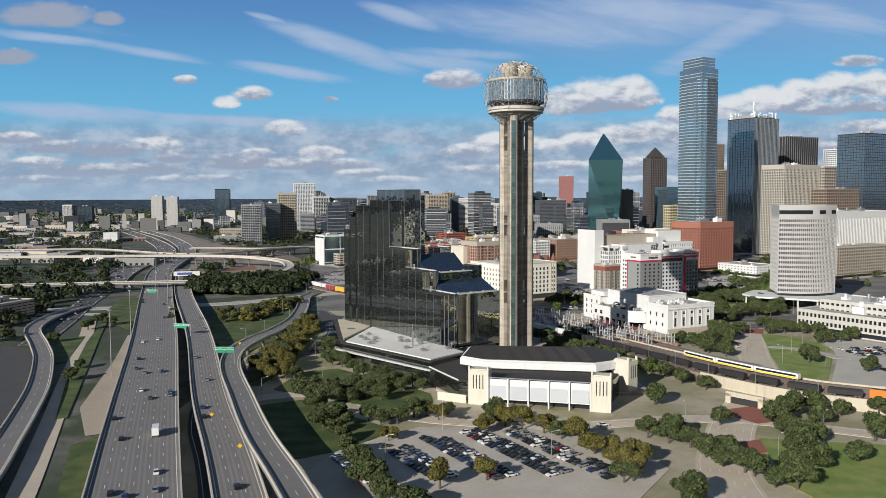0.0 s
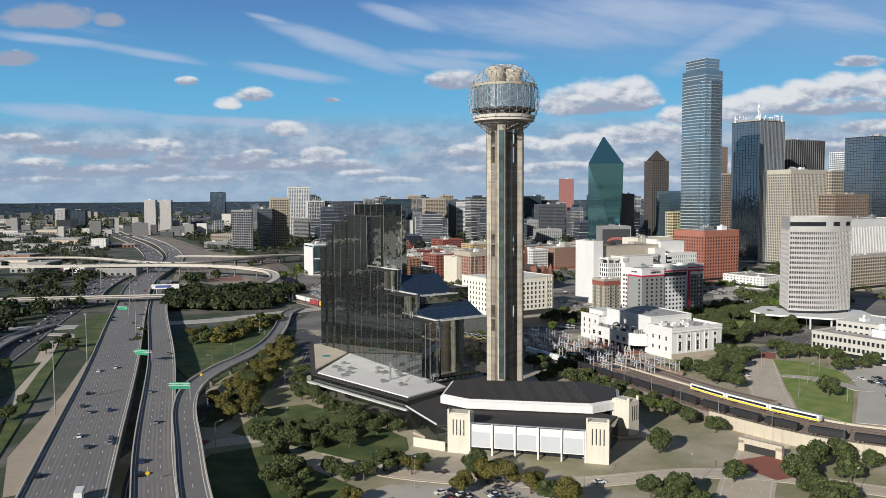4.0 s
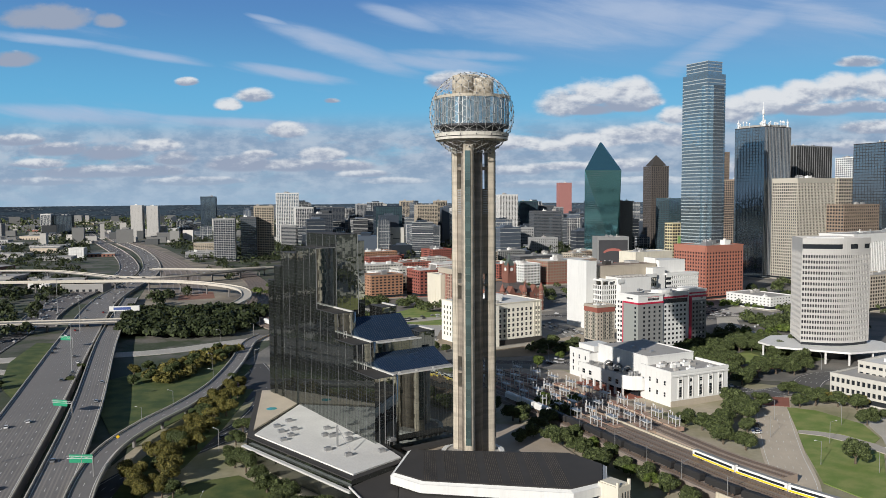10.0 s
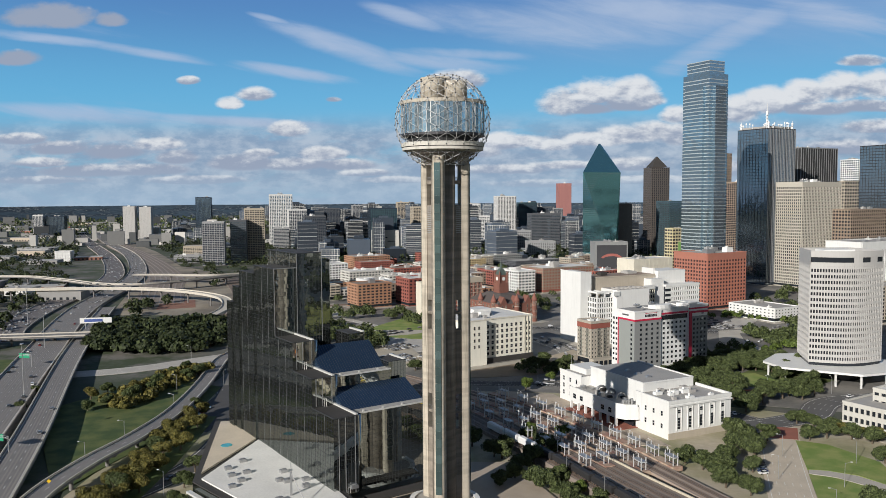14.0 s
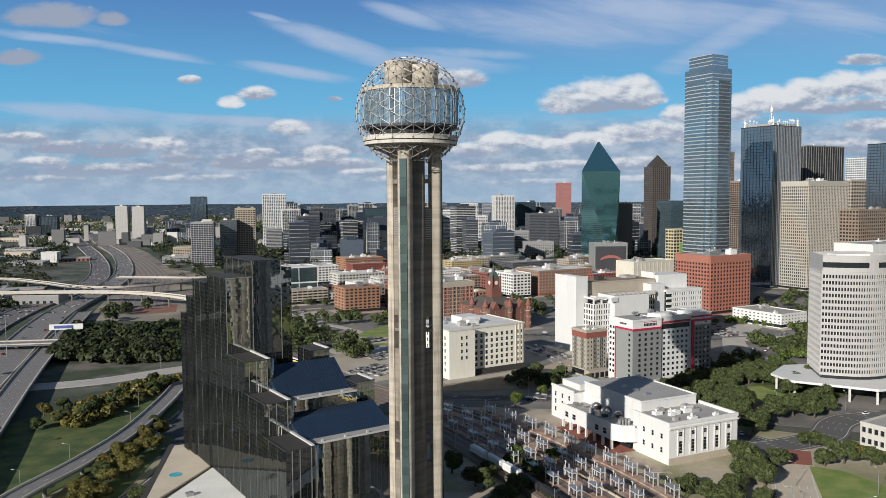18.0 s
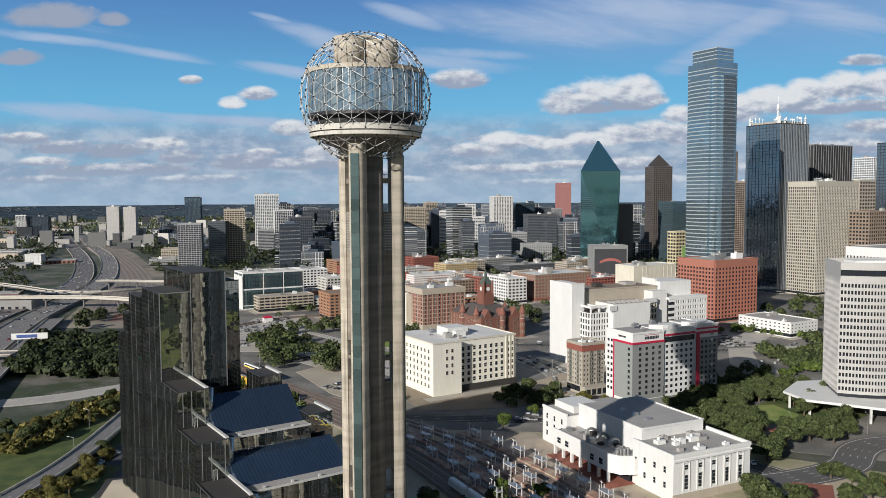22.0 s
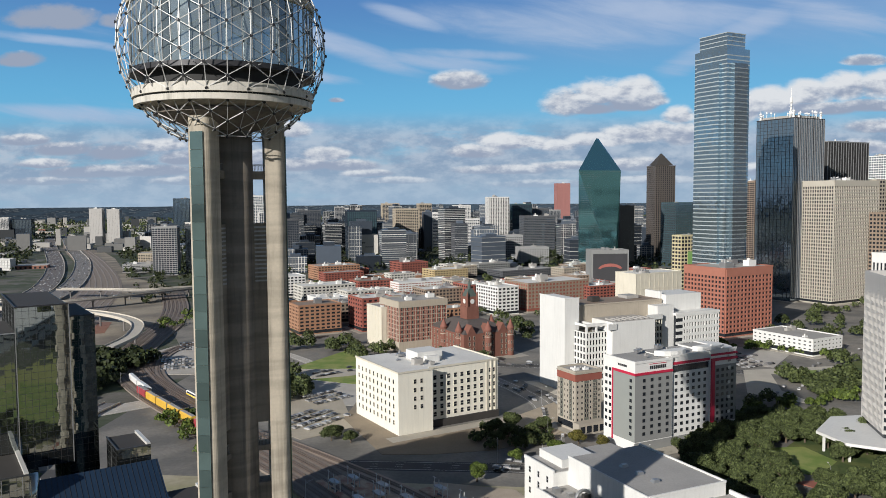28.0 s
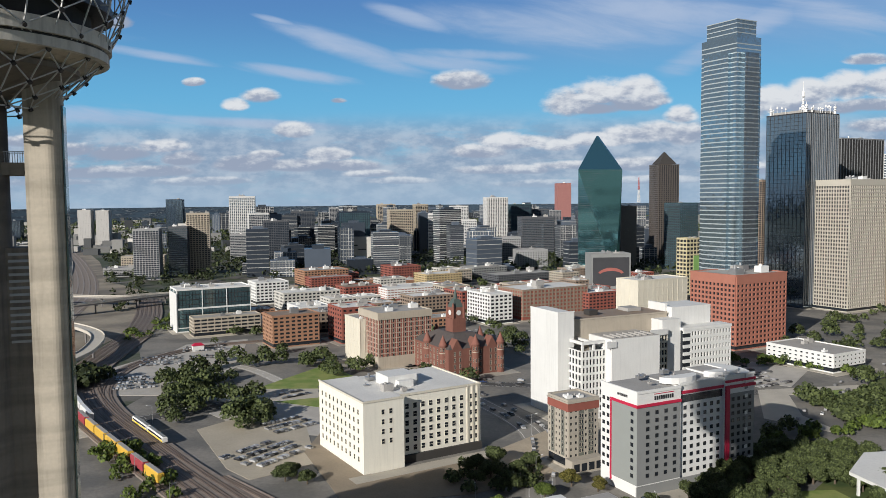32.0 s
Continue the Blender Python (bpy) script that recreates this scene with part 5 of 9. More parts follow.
clutter(inn, IW, ID, IH + 1.7, 8, 6, 2.4)
sgn = MB()
for k in range(9):
    sgn.box(9.2 + k * 1.2, -0.16, 40.6, 10.0 + k * 1.2, -0.02, 42.3)
part("sign", sgn, DARKSTEEL, inn, "row of dark sign bars", kind="stuff")
sgn = MB()
for k in range(9):
    sgn.box(-0.16, 6.2 + k * 0.75, 41.4, -0.02, 6.7 + k * 0.75, 42.5)
part("side_sign", sgn, DARKSTEEL, inn, "row of small dark sign bars", kind="stuff")
part("apron", MB().box(-8, -10, 0, IW + 6, -0.85, 0.34), SIDEWALK, inn, "pale concrete pavement")
part("sign_bar", MB().box(9, -0.12, 43.0, 20, -0.02, 43.3), REDPAINT, inn)

# narrow brown hotel beside it
STONE_TAN = material("warm_stone", (0.40, 0.36, 0.30), 0.85, var=0.12, scale=0.5, stain=0.1)
OLIVEPANEL = material("olive_panel", (0.13, 0.135, 0.115), 0.75, var=0.08, scale=0.4)
bh = office("brown_hotel", 104, 274, 17, 16, 32, 28, STONE_TAN, WINGLASS, (6, 6), 9, 1.7, 1.7, 0.3, "narrow stone-clad eight-storey hotel with olive panels and a brick crown", "hotel", units=4, z0=5)
part("brick_crown", MB().box(-0.4, -0.4, 27.4, 17.4, -0.31, 31.2).box(-0.4, -0.31, 27.4, -0.31, 16.3, 31.2), REDBRICK, bh, "red brick top band")
part("stone_cornice", MB().box(-0.7, -0.7, 31.2, 17.6, -0.31, 31.9).box(-0.7, -0.31, 31.2, -0.31, 16.5, 31.9), STONE_TAN, bh)
for a, b in ((5.6, 8.6), (11.2, 14.2)):
    part("olive_panel", MB().box(a, -0.36, 6, b, -0.31, 27.3), OLIVEPANEL, bh, "dark olive cladding strip")
for a, b in ((2.6, 5.4), (10.6, 13.4)):
    part("olive_panel", MB().box(-0.36, a, 6, -0.31, b, 27.3), OLIVEPANEL, bh, "dark olive cladding strip")
bw_me = window_mesh(1.1, 1.9, 0.1, WINGLASS, STONE_TAN, 0)
for k in range(7):
    for a in (6.4, 7.8, 12.0, 13.4):
        piece("window", bw_me, bh, pose(a, -0.37, 8.4 + k * 2.75))
    for a in (4.0, 12.0):
        piece("window", bw_me, bh, pose(-0.37, a, 8.4 + k * 2.75, 0, 0, -90))
part("base_storey", MB().box(-2, -6, 0, 16, -0.5, 6), STONE_TAN, bh, "stone-clad ground floor with shop windows")
for k in range(4):
    part("shop_window", MB().box(-1 + k * 4.2, -6.1, 0.8, 2 + k * 4.2, -6.0, 4.4), WINGLASS, bh)

# white windowless slab and its wings
cube_apron = MB().box(-8, -9, 0, CW + 6, -0.4, 0.36)
part("apron", cube_apron, SIDEWALK, cube, "pale concrete pavement")
ws = thing("white_county_block", 110, 361, 0, 26, "white windowless slab with lower white wings", "office building")
part("apron", MB().box(-9, -28, 0, 104, 36, 0.34), SIDEWALK, ws, "pale concrete pavement")
part("slab", MB().box(0, 0, 0, 11, 30, 60.2), WHITE, ws, "tall blank white wall")
part("main_block", MB().box(11, 4, 0, 82, 30, 54.5), TAN, ws, "long tan upper block")
part("main_roof", MB().box(11.3, 4.3, 54.5, 81.6, 29.6, 55.2), BROWNBRICK, ws, "brown gravel roof")
part("main_coping", MB().box(11.2, 3.7, 54.5, 82, 4.3, 55.4), TAN, ws)
part("slab_coping", MB().box(-0.2, -0.2, 60.2, 11.2, 0.4, 60.9).box(-0.2, 0.4, 60.2, 0.4, 30.2, 60.9), LIGHTPANEL, ws)
part("front_wing", MB().box(8, -12, 0, 24, 4, 40), WINGLASS, ws, "open-grid lower wing")
for side, n_ in (("s", 7), ("w", 5)):
    fw = MB()
    grid_face(fw, side, 16, 16, 0, 40, n_, 9, 1.0, 1.3, 0.5)
    part("wing_frame", fw, WHITE, ws).matrix_local = pose(8, -12, 0)
part("roof_frame", MB().box(8, -12.4, 43.4, 24, -11, 45).box(8, -11, 43.4, 9.4, 4, 45).box(15.4, -11, 43.4, 16.8, 4, 44.8), WHITE, ws, "open white roof beams")
for k in range(3):
    part("roof_post", MB().box(8 + k * 7.4, -12.2, 40, 9.2 + k * 7.4, -11.2, 43.4), WHITE, ws)
part("wing_block", MB().box(24, -18, 0, 58, 4, 46), WHITE, ws, "blank white block")
part("wing_roof", MB().box(24.5, -17.5, 46, 57.5, 3.6, 46.3), ROOFGREY, ws, "grey roof membrane")
vent_me = MB().box(0, 0, 0, 1.4, 10, 0.9).mesh("roof_vent", ROOFGREY)
for k in range(7):
    piece("roof_vent", vent_me, ws, pose(27 + k * 4.4, -16, 46.3))
part("prow", MB().prism([(20, -19.4), (27, -18.6), (27, -17), (21.5, -17)], 41.5, 45.0), WHITE, ws, "white slanted prow on the roof edge")
part("recess_glass", MB().box(58, -8, 0, 72, 4, 44), WINGLASS, ws, "dark recessed windows")
rg = MB()
grid_face(rg, "s", 14, 12, 0, 44, 6, 10, 0.8, 1.4, 0.4)
part("recess_frame", rg, CREAM, ws).matrix_local = pose(58, -8, 0)
part("prow", MB().prism([(58, -10.5), (72, -9), (72, -7), (60, -7)], 44, 47.0), WHITE, ws, "white slanted prow on the roof edge")
part("stair_tower", MB().box(70, -6, 0, 84, 6, 52), WHITE, ws, "white stair tower")
part("stair_tower", MB().box(84, 2, 0, 115, 24, 58).box(82.2, 6, 0, 84, 22, 60), WHITE, ws, "white rear tower")
part("stepped_wing", MB().box(84, -8, 0, 122, 2, 45), WINGLASS, ws, "white wing with rows of narrow windows")
sg_ = MB()
grid_face(sg_, "s", 32, 10, 0, 45, 13, 10, 1.2, 1.9, 0.6)
part("wing_frame", sg_, WHITE, ws).matrix_local = pose(90, -8, 0)
se_ = MB()
for k in range(10):
    se_.box(84, -8.6, 2.6 + k * 4.5, 90, -8.0, 4.6 + k * 4.5)
part("balcony_edges", se_, WHITE, ws, kind="stuff")
part("wing_cap", MB().box(83.6, -8.8, 45, 122.4, 2, 46.6), WHITE, ws)
part("roof_plant", MB().box(30, 12, 55.4, 36, 18, 58.5), ROOFDARK, ws)
part("roof_plant", MB().box(60, 14, 55.4, 70, 24, 57.5), ROOFGREY, ws)

# old station building
st = thing("white_station", 113, 96, 0, 26, "white classical station with an arched front and stepped roofs", "station")
SW, SD, SH = 42, 96, 18.5
part("front_block", MB().box(0, 0, 0, SW, 26, SH), WHITE, st)
part("long_block", MB().box(5, 26, 0, SW - 2, 74, SH + 4.5), WHITE, st, "higher white centre block")
part("rear_block", MB().box(-2, 74, 0, SW, SD, SH - 1), WHITE, st)
part("rear_hall", MB().box(4, 77, SH - 1, 20, SD - 2, SH + 2.6), WHITE, st)
part("side_hall", MB().prism([(-10, 74), (-10, 30), (-7.5, 25), (-2, 22), (0, 22), (5, 22), (5, 74)], 5.2, 12.0), WHITE, st, "white side wing raised on posts")
part("side_well", MB().prism([(-9.2, 73.5), (-9.2, 30.4), (-6.9, 25.8), (-2, 23), (4.6, 23), (4.6, 73.5)], 12.0, 12.2), ROOFGREY, st, "grey roof well with plant")
wellrim = [(-10, 74), (-10, 30), (-7.5, 25), (-2, 22)]
for (xa, ya), (xb, yb) in zip(wellrim, wellrim[1:]):
    rl = MB().box(0, 0, 12.0, math.hypot(xb - xa, yb - ya), 0.7, 13.4)
    part("well_parapet", rl, WHITE, st).matrix_local = pose(xa, ya, 0, 0, 0, math.degrees(math.atan2(yb - ya, xb - xa)))
pil_me = MB().box(-0.6, -0.6, 0, 0.6, 0.6, 5.2).mesh("wing_post", WHITE)
for k in range(7):
    piece("wing_post", pil_me, st, pose(-9.2, 31 + k * 7, 0))
part("arcade_floor", MB().box(-14, 24, 0.3, 0, 74, 0.5), REDPAVE, st, "red brick floor below the wing")
part("arcade_shade", MB().box(-1.0, 27, 0.5, -0.02, 73.9, 5.0), WINGLASS, st)
for q in ((0.5, 0.5, SW - 0.5, 25.5, SH), (-1.5, 74.5, SW - 0.5, SD - 0.5, SH - 1), (5.5, 26.5, SW - 2.5, 73.5, SH + 4.5)):
    part("roof", MB().box(q[0], q[1], q[4], q[2], q[3], q[4] + 0.2), ROOFGREY, st)
for q in ((-0.3, -0.3, SW + 0.3, 0.5, SH, 1.7), (-0.3, 0.5, 0.5, 26, SH, 1.7), (SW - 0.5, 0.5, SW + 0.3, 26, SH, 1.7), (-2.3, 74, -1.5, SD, SH - 1, 1.3), (4.7, 26, 5.3, 74, SH + 4.5, 0.8), (SW - 2.3, 26, SW - 1.7, 74, SH + 4.5, 0.8), (5.3, 25.7, SW - 2.3, 26.3, SH + 4.5, 0.8)):
    part("parapet", MB().box(q[0], q[1], q[4], q[2], q[3], q[4] + q[5]), WHITE, st)
tall_w = window_mesh(2.4, 6.4, 0.25, WINGLASS, WHITE, 3)
small_w = window_mesh(2.4, 2.4, 0.25, WINGLASS, WHITE, 1)
windows(tall_w, st, "s", SW, SD, 3, 40, 4.6, 11.4, 5, 1, 0.02)
windows(small_w, st, "s", SW, SD, 3, 40, 12.8, 15.6, 5, 1, 0.02)
for k in range(5):
    part("window_surround", MB().box(3 + 7.4 * k + 1.9, -0.35, 4.2, 3 + 7.4 * k + 2.25, -0.02, 16.2).box(3 + 7.4 * k + 5.15, -0.35, 4.2, 3 + 7.4 * k + 5.5, -0.02, 16.2).box(3 + 7.4 * k + 1.9, -0.4, 16.2, 3 + 7.4 * k + 5.5, -0.02, 16.6), WHITE, st)
part("cornice", MB().box(-0.35, -0.75, 17.0, SW + 0.35, -0.02, 17.6), WHITE, st)
part("plinth", MB().box(-0.3, -0.5, 0, SW + 0.3, -0.02, 3.4), TAN, st, "tan stone plinth")
sm = window_mesh(1.8, 2.8, 0.15, WINGLASS, WHITE, 1)
windows(sm, st, "w", SW, SD, 2, 21, 3, 16, 3, 2, 0.02)
windows(sm, st, "w", SW, SD, 75, 95, 3, 16, 3, 3, 2.02)
windows(window_mesh(3.2, 3.0, 0.15, WINGLASS, WHITE, 1), st, "w", SW, SD, 32, 72, 5.6, 11.4, 6, 1, 10.02, lambda i, j: i in (2, 3))
clutter(st, SW, 26, SH + 0.2, 3, 12, 2.6)
prnd = random.Random(88)
for k in range(9):
    a, b = prnd.uniform(-7, 1.5), 30 + k * 4.6
    part("roof_unit", MB().box(a, b, 12.2, a + prnd.uniform(1.8, 3.2), b + prnd.uniform(1.8, 3.4), 12.2 + prnd.uniform(1.0, 2.4)), prnd.choice((STEEL, ROOFDARK, ROOFGREY)), st)
for k in range(4):
    part("tank", MB().cyl(-6.5 + k * 1.9, 28.4, 12.2, 15.2, 0.85, n=12), STEEL, st)
for k in range(3):
    dm = MB()
    for q in range(9):
        a0 = math.pi * q / 8
        for e in range(10):
            b0 = 2 * math.pi * e / 10
            rr_ = 3.2 + 0.65 * math.cos(b0)
            dm.v.append((1.5 - rr_ * math.cos(a0), 41 + k * 9 + 0.65 * math.sin(b0), 12.2 + rr_ * math.sin(a0)))
    dm.f += [(10 * q + e, 10 * q + (e + 1) % 10, 10 * q + 10 + (e + 1) % 10, 10 * q + 10 + e) for q in range(8) for e in range(10)]
    part("bent_duct", dm, STEEL, st, "bent metal roof duct")
for k in range(3):
    part("skylight", MB().prism([(16, 36 + k * 9), (19, 36 + k * 9), (19, 38.4 + k * 9), (16, 38.4 + k * 9)], SH + 4.7, SH + 5.8, [(16.4, 36.4 + k * 9), (18.6, 36.4 + k * 9), (18.6, 38 + k * 9), (16.4, 38 + k * 9)]), STEEL, st)

# old red courthouse
oc = thing("red_courthouse", 46, 460, 0, 30, "red sandstone courthouse with round turrets and a clock tower", "courthouse")
part("apron", MB().box(-9, -10, 0, 54, 66, 0.34), SIDEWALK, oc, "pale concrete pavement")
part("body", MB().box(0, 0, 0, 44, 58, 20), REDSTONE, oc)
ROOFRED = material("red_tile_roof", (0.24, 0.10, 0.075), 0.85, var=0.2, scale=0.8)
rf = MB().prism([(0, 0), (44, 0), (44, 58), (0, 58)], 20, 28, [(14, 16), (30, 16), (30, 42), (14, 42)])
part("roof", rf, material("dark_slate", (0.10, 0.085, 0.08), 0.8, var=0.25, scale=0.8), oc, "hipped dark slate roof")
tw_me = window_mesh(0.9, 2.6, 0.12, WINGLASS, TAN, 1)
for x, y in ((0, 58), (0, 32), (0, 8), (22, 0), (43, 0), (44, 30), (44, 58), (22, 58)):
    tr = part("turret", MB().cyl(x, y, 0, 22, 2.7, n=16), REDSTONE, oc, "round red sandstone turret")
    part("turret_roof", MB().cyl(x, y, 22, 22.8, 3.1, n=16).cyl(x, y, 22.8, 29.5, 2.9, 0.08, 16), ROOFRED, tr)
    part("stone_band", MB().cyl(x, y, 16.6, 17.2, 2.8, n=16), TAN, tr)
    for a in (-150, -110, -70, -30):
        for z in (5, 11, 19.4):
            piece("window", tw_me, tr, pose(x + 2.7 * math.cos(radians(a)), y + 2.7 * math.sin(radians(a)), z, 0, 0, a + 90))
ct = part("clock_tower", MB().box(16, 22, 20, 27, 33, 38).box(17, 23, 38, 26, 32, 46), REDSTONE, oc, "square red clock tower")
COPPER = material("green_copper", (0.075, 0.10, 0.09), 0.7, var=0.2)
part("spire", MB().prism([(17, 23), (26, 23), (26, 32), (17, 32)], 46, 52, [(19.5, 25.5), (23.5, 25.5), (23.5, 29.5), (19.5, 29.5)]).cyl(21.5, 27.5, 52, 55, 1.6, 1.2, 8).cyl(21.5, 27.5, 55, 60, 1.3, 0.05, 8), COPPER, ct, "green copper spire")
part("clock_face", MB().cyl(0, 0, 0, 0.2, 1.9, n=20), WHITE, ct).matrix_local = pose(21.5, 22.8, 42, 90, 0, 0)
part("clock_face", MB().cyl(0, 0, 0, 0.2, 1.9, n=20), WHITE, ct).matrix_local = pose(16.8, 27.5, 42, 90, 0, -90)
for x, y in ((17, 23), (26, 23), (26, 32), (17, 32)):
    part("pinnacle", MB().cyl(x, y, 38, 47, 1.0, n=8).cyl(x, y, 47, 50, 1.1, 0.1, 8), REDSTONE, ct)
ow = window_mesh(1.4, 3.2, 0.2, WINGLASS, TAN, 1)
windows(ow, oc, "s", 44, 58, 3, 41, 1, 19, 9, 4, 0.02, lambda i, j: i in (2, 6))
windows(ow, oc, "w", 44, 58, 3, 55, 1, 19, 10, 4, 0.02)
for x in (7, 22, 36):
    g_ = MB()
    g_.v += [(x - 4, -0.1, 20), (x + 4, -0.1, 20), (x, -0.1, 27), (x - 4, 8, 20), (x + 4, 8, 20), (x, 8, 27)]
    g_.f += [(0, 1, 2), (5, 4, 3), (0, 2, 5, 3), (1, 4, 5, 2)]
    part("gable", g_, REDSTONE, oc)

# depository and its neighbours
db = office("orange_brick_block", -104, 573, 41, 30, 27, 30, ORANGEBRICK, WINGLASS, (8, 7), 7, 1.9, 1.6, 0.35, "orange-brown brick warehouse block with arched bays", "warehouse", roof=BROWNBRICK, units=2)
part("cornice", MB().box(-0.9, -0.9, 26.2, 41.9, -0.4, 27.4).box(-0.9, -0.4, 26.2, -0.4, 30.9, 27.4), ORANGEBRICK, db)
office("red_brick_block", -48, 591, 33, 34, 31, 30, REDBRICK, WINGLASS, (6, 6), 7, 2.6, 2.0, 0.35, "dark red brick block with a pale cornice", "building", roof=ROOFWHITE)
scb = office("striped_court_block", -6, 491, 44, 36, 41, 30, TAN, REDBRICK, (9, 7), 10, 0.45, 0.4, 0.35, "tan and red brick county court block", "building", roof=ROOFGREY, units=4)
cw_me = window_mesh(1.6, 2.5, 0.15, WINGLASS, TAN, 1)
windows(cw_me, scb, "s", 44, 36, 0, 44, 4, 41, 9, 10, 0.02)
windows(cw_me, scb, "w", 44, 36, 0, 36, 4, 41, 7, 10, 0.02)
part("stone_crown", MB().box(-0.8, -0.8, 36.6, 44.5, -0.42, 41.6).box(-0.8, -0.42, 36.6, -0.42, 36.5, 41.6), TAN, scb)
part("stone_base", MB().box(-0.7, -0.7, 0, 44.5, -0.42, 9).box(-0.7, -0.42, 0, -0.42, 36.5, 9), TAN, scb)
office("pale_court_wing", -22, 508, 12, 30, 34, 30, CREAM, CREAM, (3, 5), 7, 0.4, 0.3, 0.2, "plain pale wing of the court block", "building")
SALMON = material("salmon_brick", (0.37, 0.15, 0.105), 0.85, var=0.12, scale=0.5)
office("red_grid_block", 277, 553, 60, 48, 61, 30, SALMON, WINGLASS, (13, 12), 13, 1.5, 1.7, 0.9, "red brick office block with a grid of deep windows", "office building", roof=ROOFGREY, units=6, top=6)
office("white_low_block", 317, 470, 36, 56, 13, 30, WHITE, WINGLASS, (8, 12), 3, 2.6, 2.0, 0.3, "long low white block with punched windows", "building", roof=ROOFGREY, units=3)
office("yellow_low_block", 218, 640, 62, 30, 48, 30, CREAM, CREAM, (10, 5), 6, 0.8, 1.0, 0.2, "pale yellow block with a flat roof", "building", roof=ROOFWHITE, units=5)
cb = office("glass_campus_block", -214, 653, 70, 34, 41, 30, LIGHTPANEL, TEALGLASS, (3, 2), 2, 0.7, 1.6, 0.5, "white framed dark glass office block", "office building", roof=ROOFWHITE, units=9)
cbm = MB()
for k in range(7):
    cbm.box(0.4, -0.3, 8 + k * 4.6, 69.6, -0.02, 8.5 + k * 4.6)
for k in range(22):
    cbm.box(1.5 + k * 3.1, -0.26, 5, 1.7 + k * 3.1, -0.02, 39)
part("glazing_grid", cbm, DARKSTEEL, cb, kind="stuff")
part("white_end", MB().box(-1.2, -1.0, 0, -0.55, 34, 38), WHITE, cb, "blank white end wall")
office("low_campus_block", -190, 628, 62, 20, 17, 30, TAN, WINGLASS, (10, 4), 4, 0.8, 1.6, 0.4, "low tan office block", "office building", roof=ROOFGREY, units=3)

# curved white office tower: a bulging front between straight sides
rt = thing("round_office", 268, 240, 0, 3, "curved white office tower with rows of dark windows", "office building")
OFFWHITE = material("off_white_panel", (0.46, 0.445, 0.425), 0.75, var=0.07, scale=0.3, stain=0.08)
rim = [(-17, 24), (-25, -8)]
for k in range(1, 16):
    q = k / 16
    rim.append((-25 + 50 * q, -8 - 8 * math.sin(math.pi * q)))
rim += [(25, -8), (19, 24)]


def shrink(poly, k):
    return [(x * (1 - k / 25), 2 + (y - 2) * (1 - k / 20)) for x, y in poly]


part("glazing", MB().prism(shrink(rim, 0.6), 9, 83), WINGLASS, rt)


def rim_band(name, z0, z1, grow=0.0, segs=None):
    mb = MB()
    o_, i_ = shrink(rim, -grow), shrink(rim, 0.7)
    n_ = len(rim)
    for p, q in zip(o_, i_):
        mb.v += [(*p, z0), (*p, z1), (*q, z0), (*q, z1)]
    for k in range(n_):
        if segs and k not in segs:
            continue
        a, b = 4 * k, 4 * ((k + 1) % n_)
        mb.f += [(a, b, b + 1, a + 1), (a + 1, b + 1, b + 3, a + 3), (a + 2, a + 3, b + 3, b + 2), (a, a + 2, b + 2, b)]
    return part(name, mb, OFFWHITE, rt)


for k in range(17):
    rim_band("floor_band", 12 + k * 3.95, 13.75 + k * 3.95)
fin_me = MB().box(-0.3, -0.12, 12, 0.3, 0.5, 78).mesh("mullion", OFFWHITE)
for (x0, y0), (x1, y1) in zip(rim, rim[1:] + rim[:1]):
    ln = math.hypot(x1 - x0, y1 - y0)
    m_ = max(1, round(ln / 1.95))
    for k in range(m_):
        t = k / m_
        piece("mullion", fin_me, rt, pose(x0 + (x1 - x0) * t, y0 + (y1 - y0) * t, 0, 0, 0, math.degrees(math.atan2(y1 - y0, x1 - x0))))
rim_band("crown", 83.0, 87.2, 0.2)
rim_band("crown_sill", 77.0, 79.6, 0.1)
rim_band("crown_panel", 79.6, 83.0, 0.05, {0, 9, 10, 13, 14, 18, 19})
part("roof", MB().prism(shrink(rim, 1.0), 83, 84), ROOFGREY, rt)
part("roof_block", MB().box(-10, 4, 84, 12, 16, 87), LIGHTPANEL, rt)
part("lobby_core", MB().cyl(0, 0, 0, 12, 15, n=32), WINGLASS, rt)
canopy = MB().prism([(-50, 6), (-46, -14), (-6, -40), (34, -30), (40, 0), (10, 34), (-30, 30)], 8.6, 10.0)
part("canopy", canopy, WHITE, rt, "thin white flat canopy")
leg_me = MB().box(-0.5, -0.5, 0, 0.5, 0.5, 8.6).mesh("canopy_post", WHITE)
for x, y in ((-47, 4), (-43, -12), (-30, -22), (-18, -30), (-5, -37), (14, -33), (31, -27), (36, -4)):
    piece("canopy_post", leg_me, rt, pose(x, y, 0))

# buildings at the right edge
PALESTONE = material("pale_stone", (0.54, 0.52, 0.47), 0.8, var=0.1, stain=0.1)
office("art_deco_terminal", 250, 55, 60, 72, 14.5, 33, PALESTONE, WINGLASS, (14, 24), 2, 1.1, 2.6, 0.5, "low pale stone terminal with long rows of windows", "building", roof=ROOFGREY, units=7)
office("cream_annex", 256, 74, 40, 52, 21, 33, PALESTONE, WINGLASS, (10, 14), 4, 1.4, 2.6, 0.4, "pale upper block set back on the terminal", "building", roof=ROOFWHITE, units=4)
office("white_fin_block", 420, 510, 120, 40, 75, 30, WHITE, WINGLASS, (40, 12), 1, 1.5, 0, 0.8, "white office block with closely set vertical fins", "office building", roof=ROOFGREY, units=4, top=7)
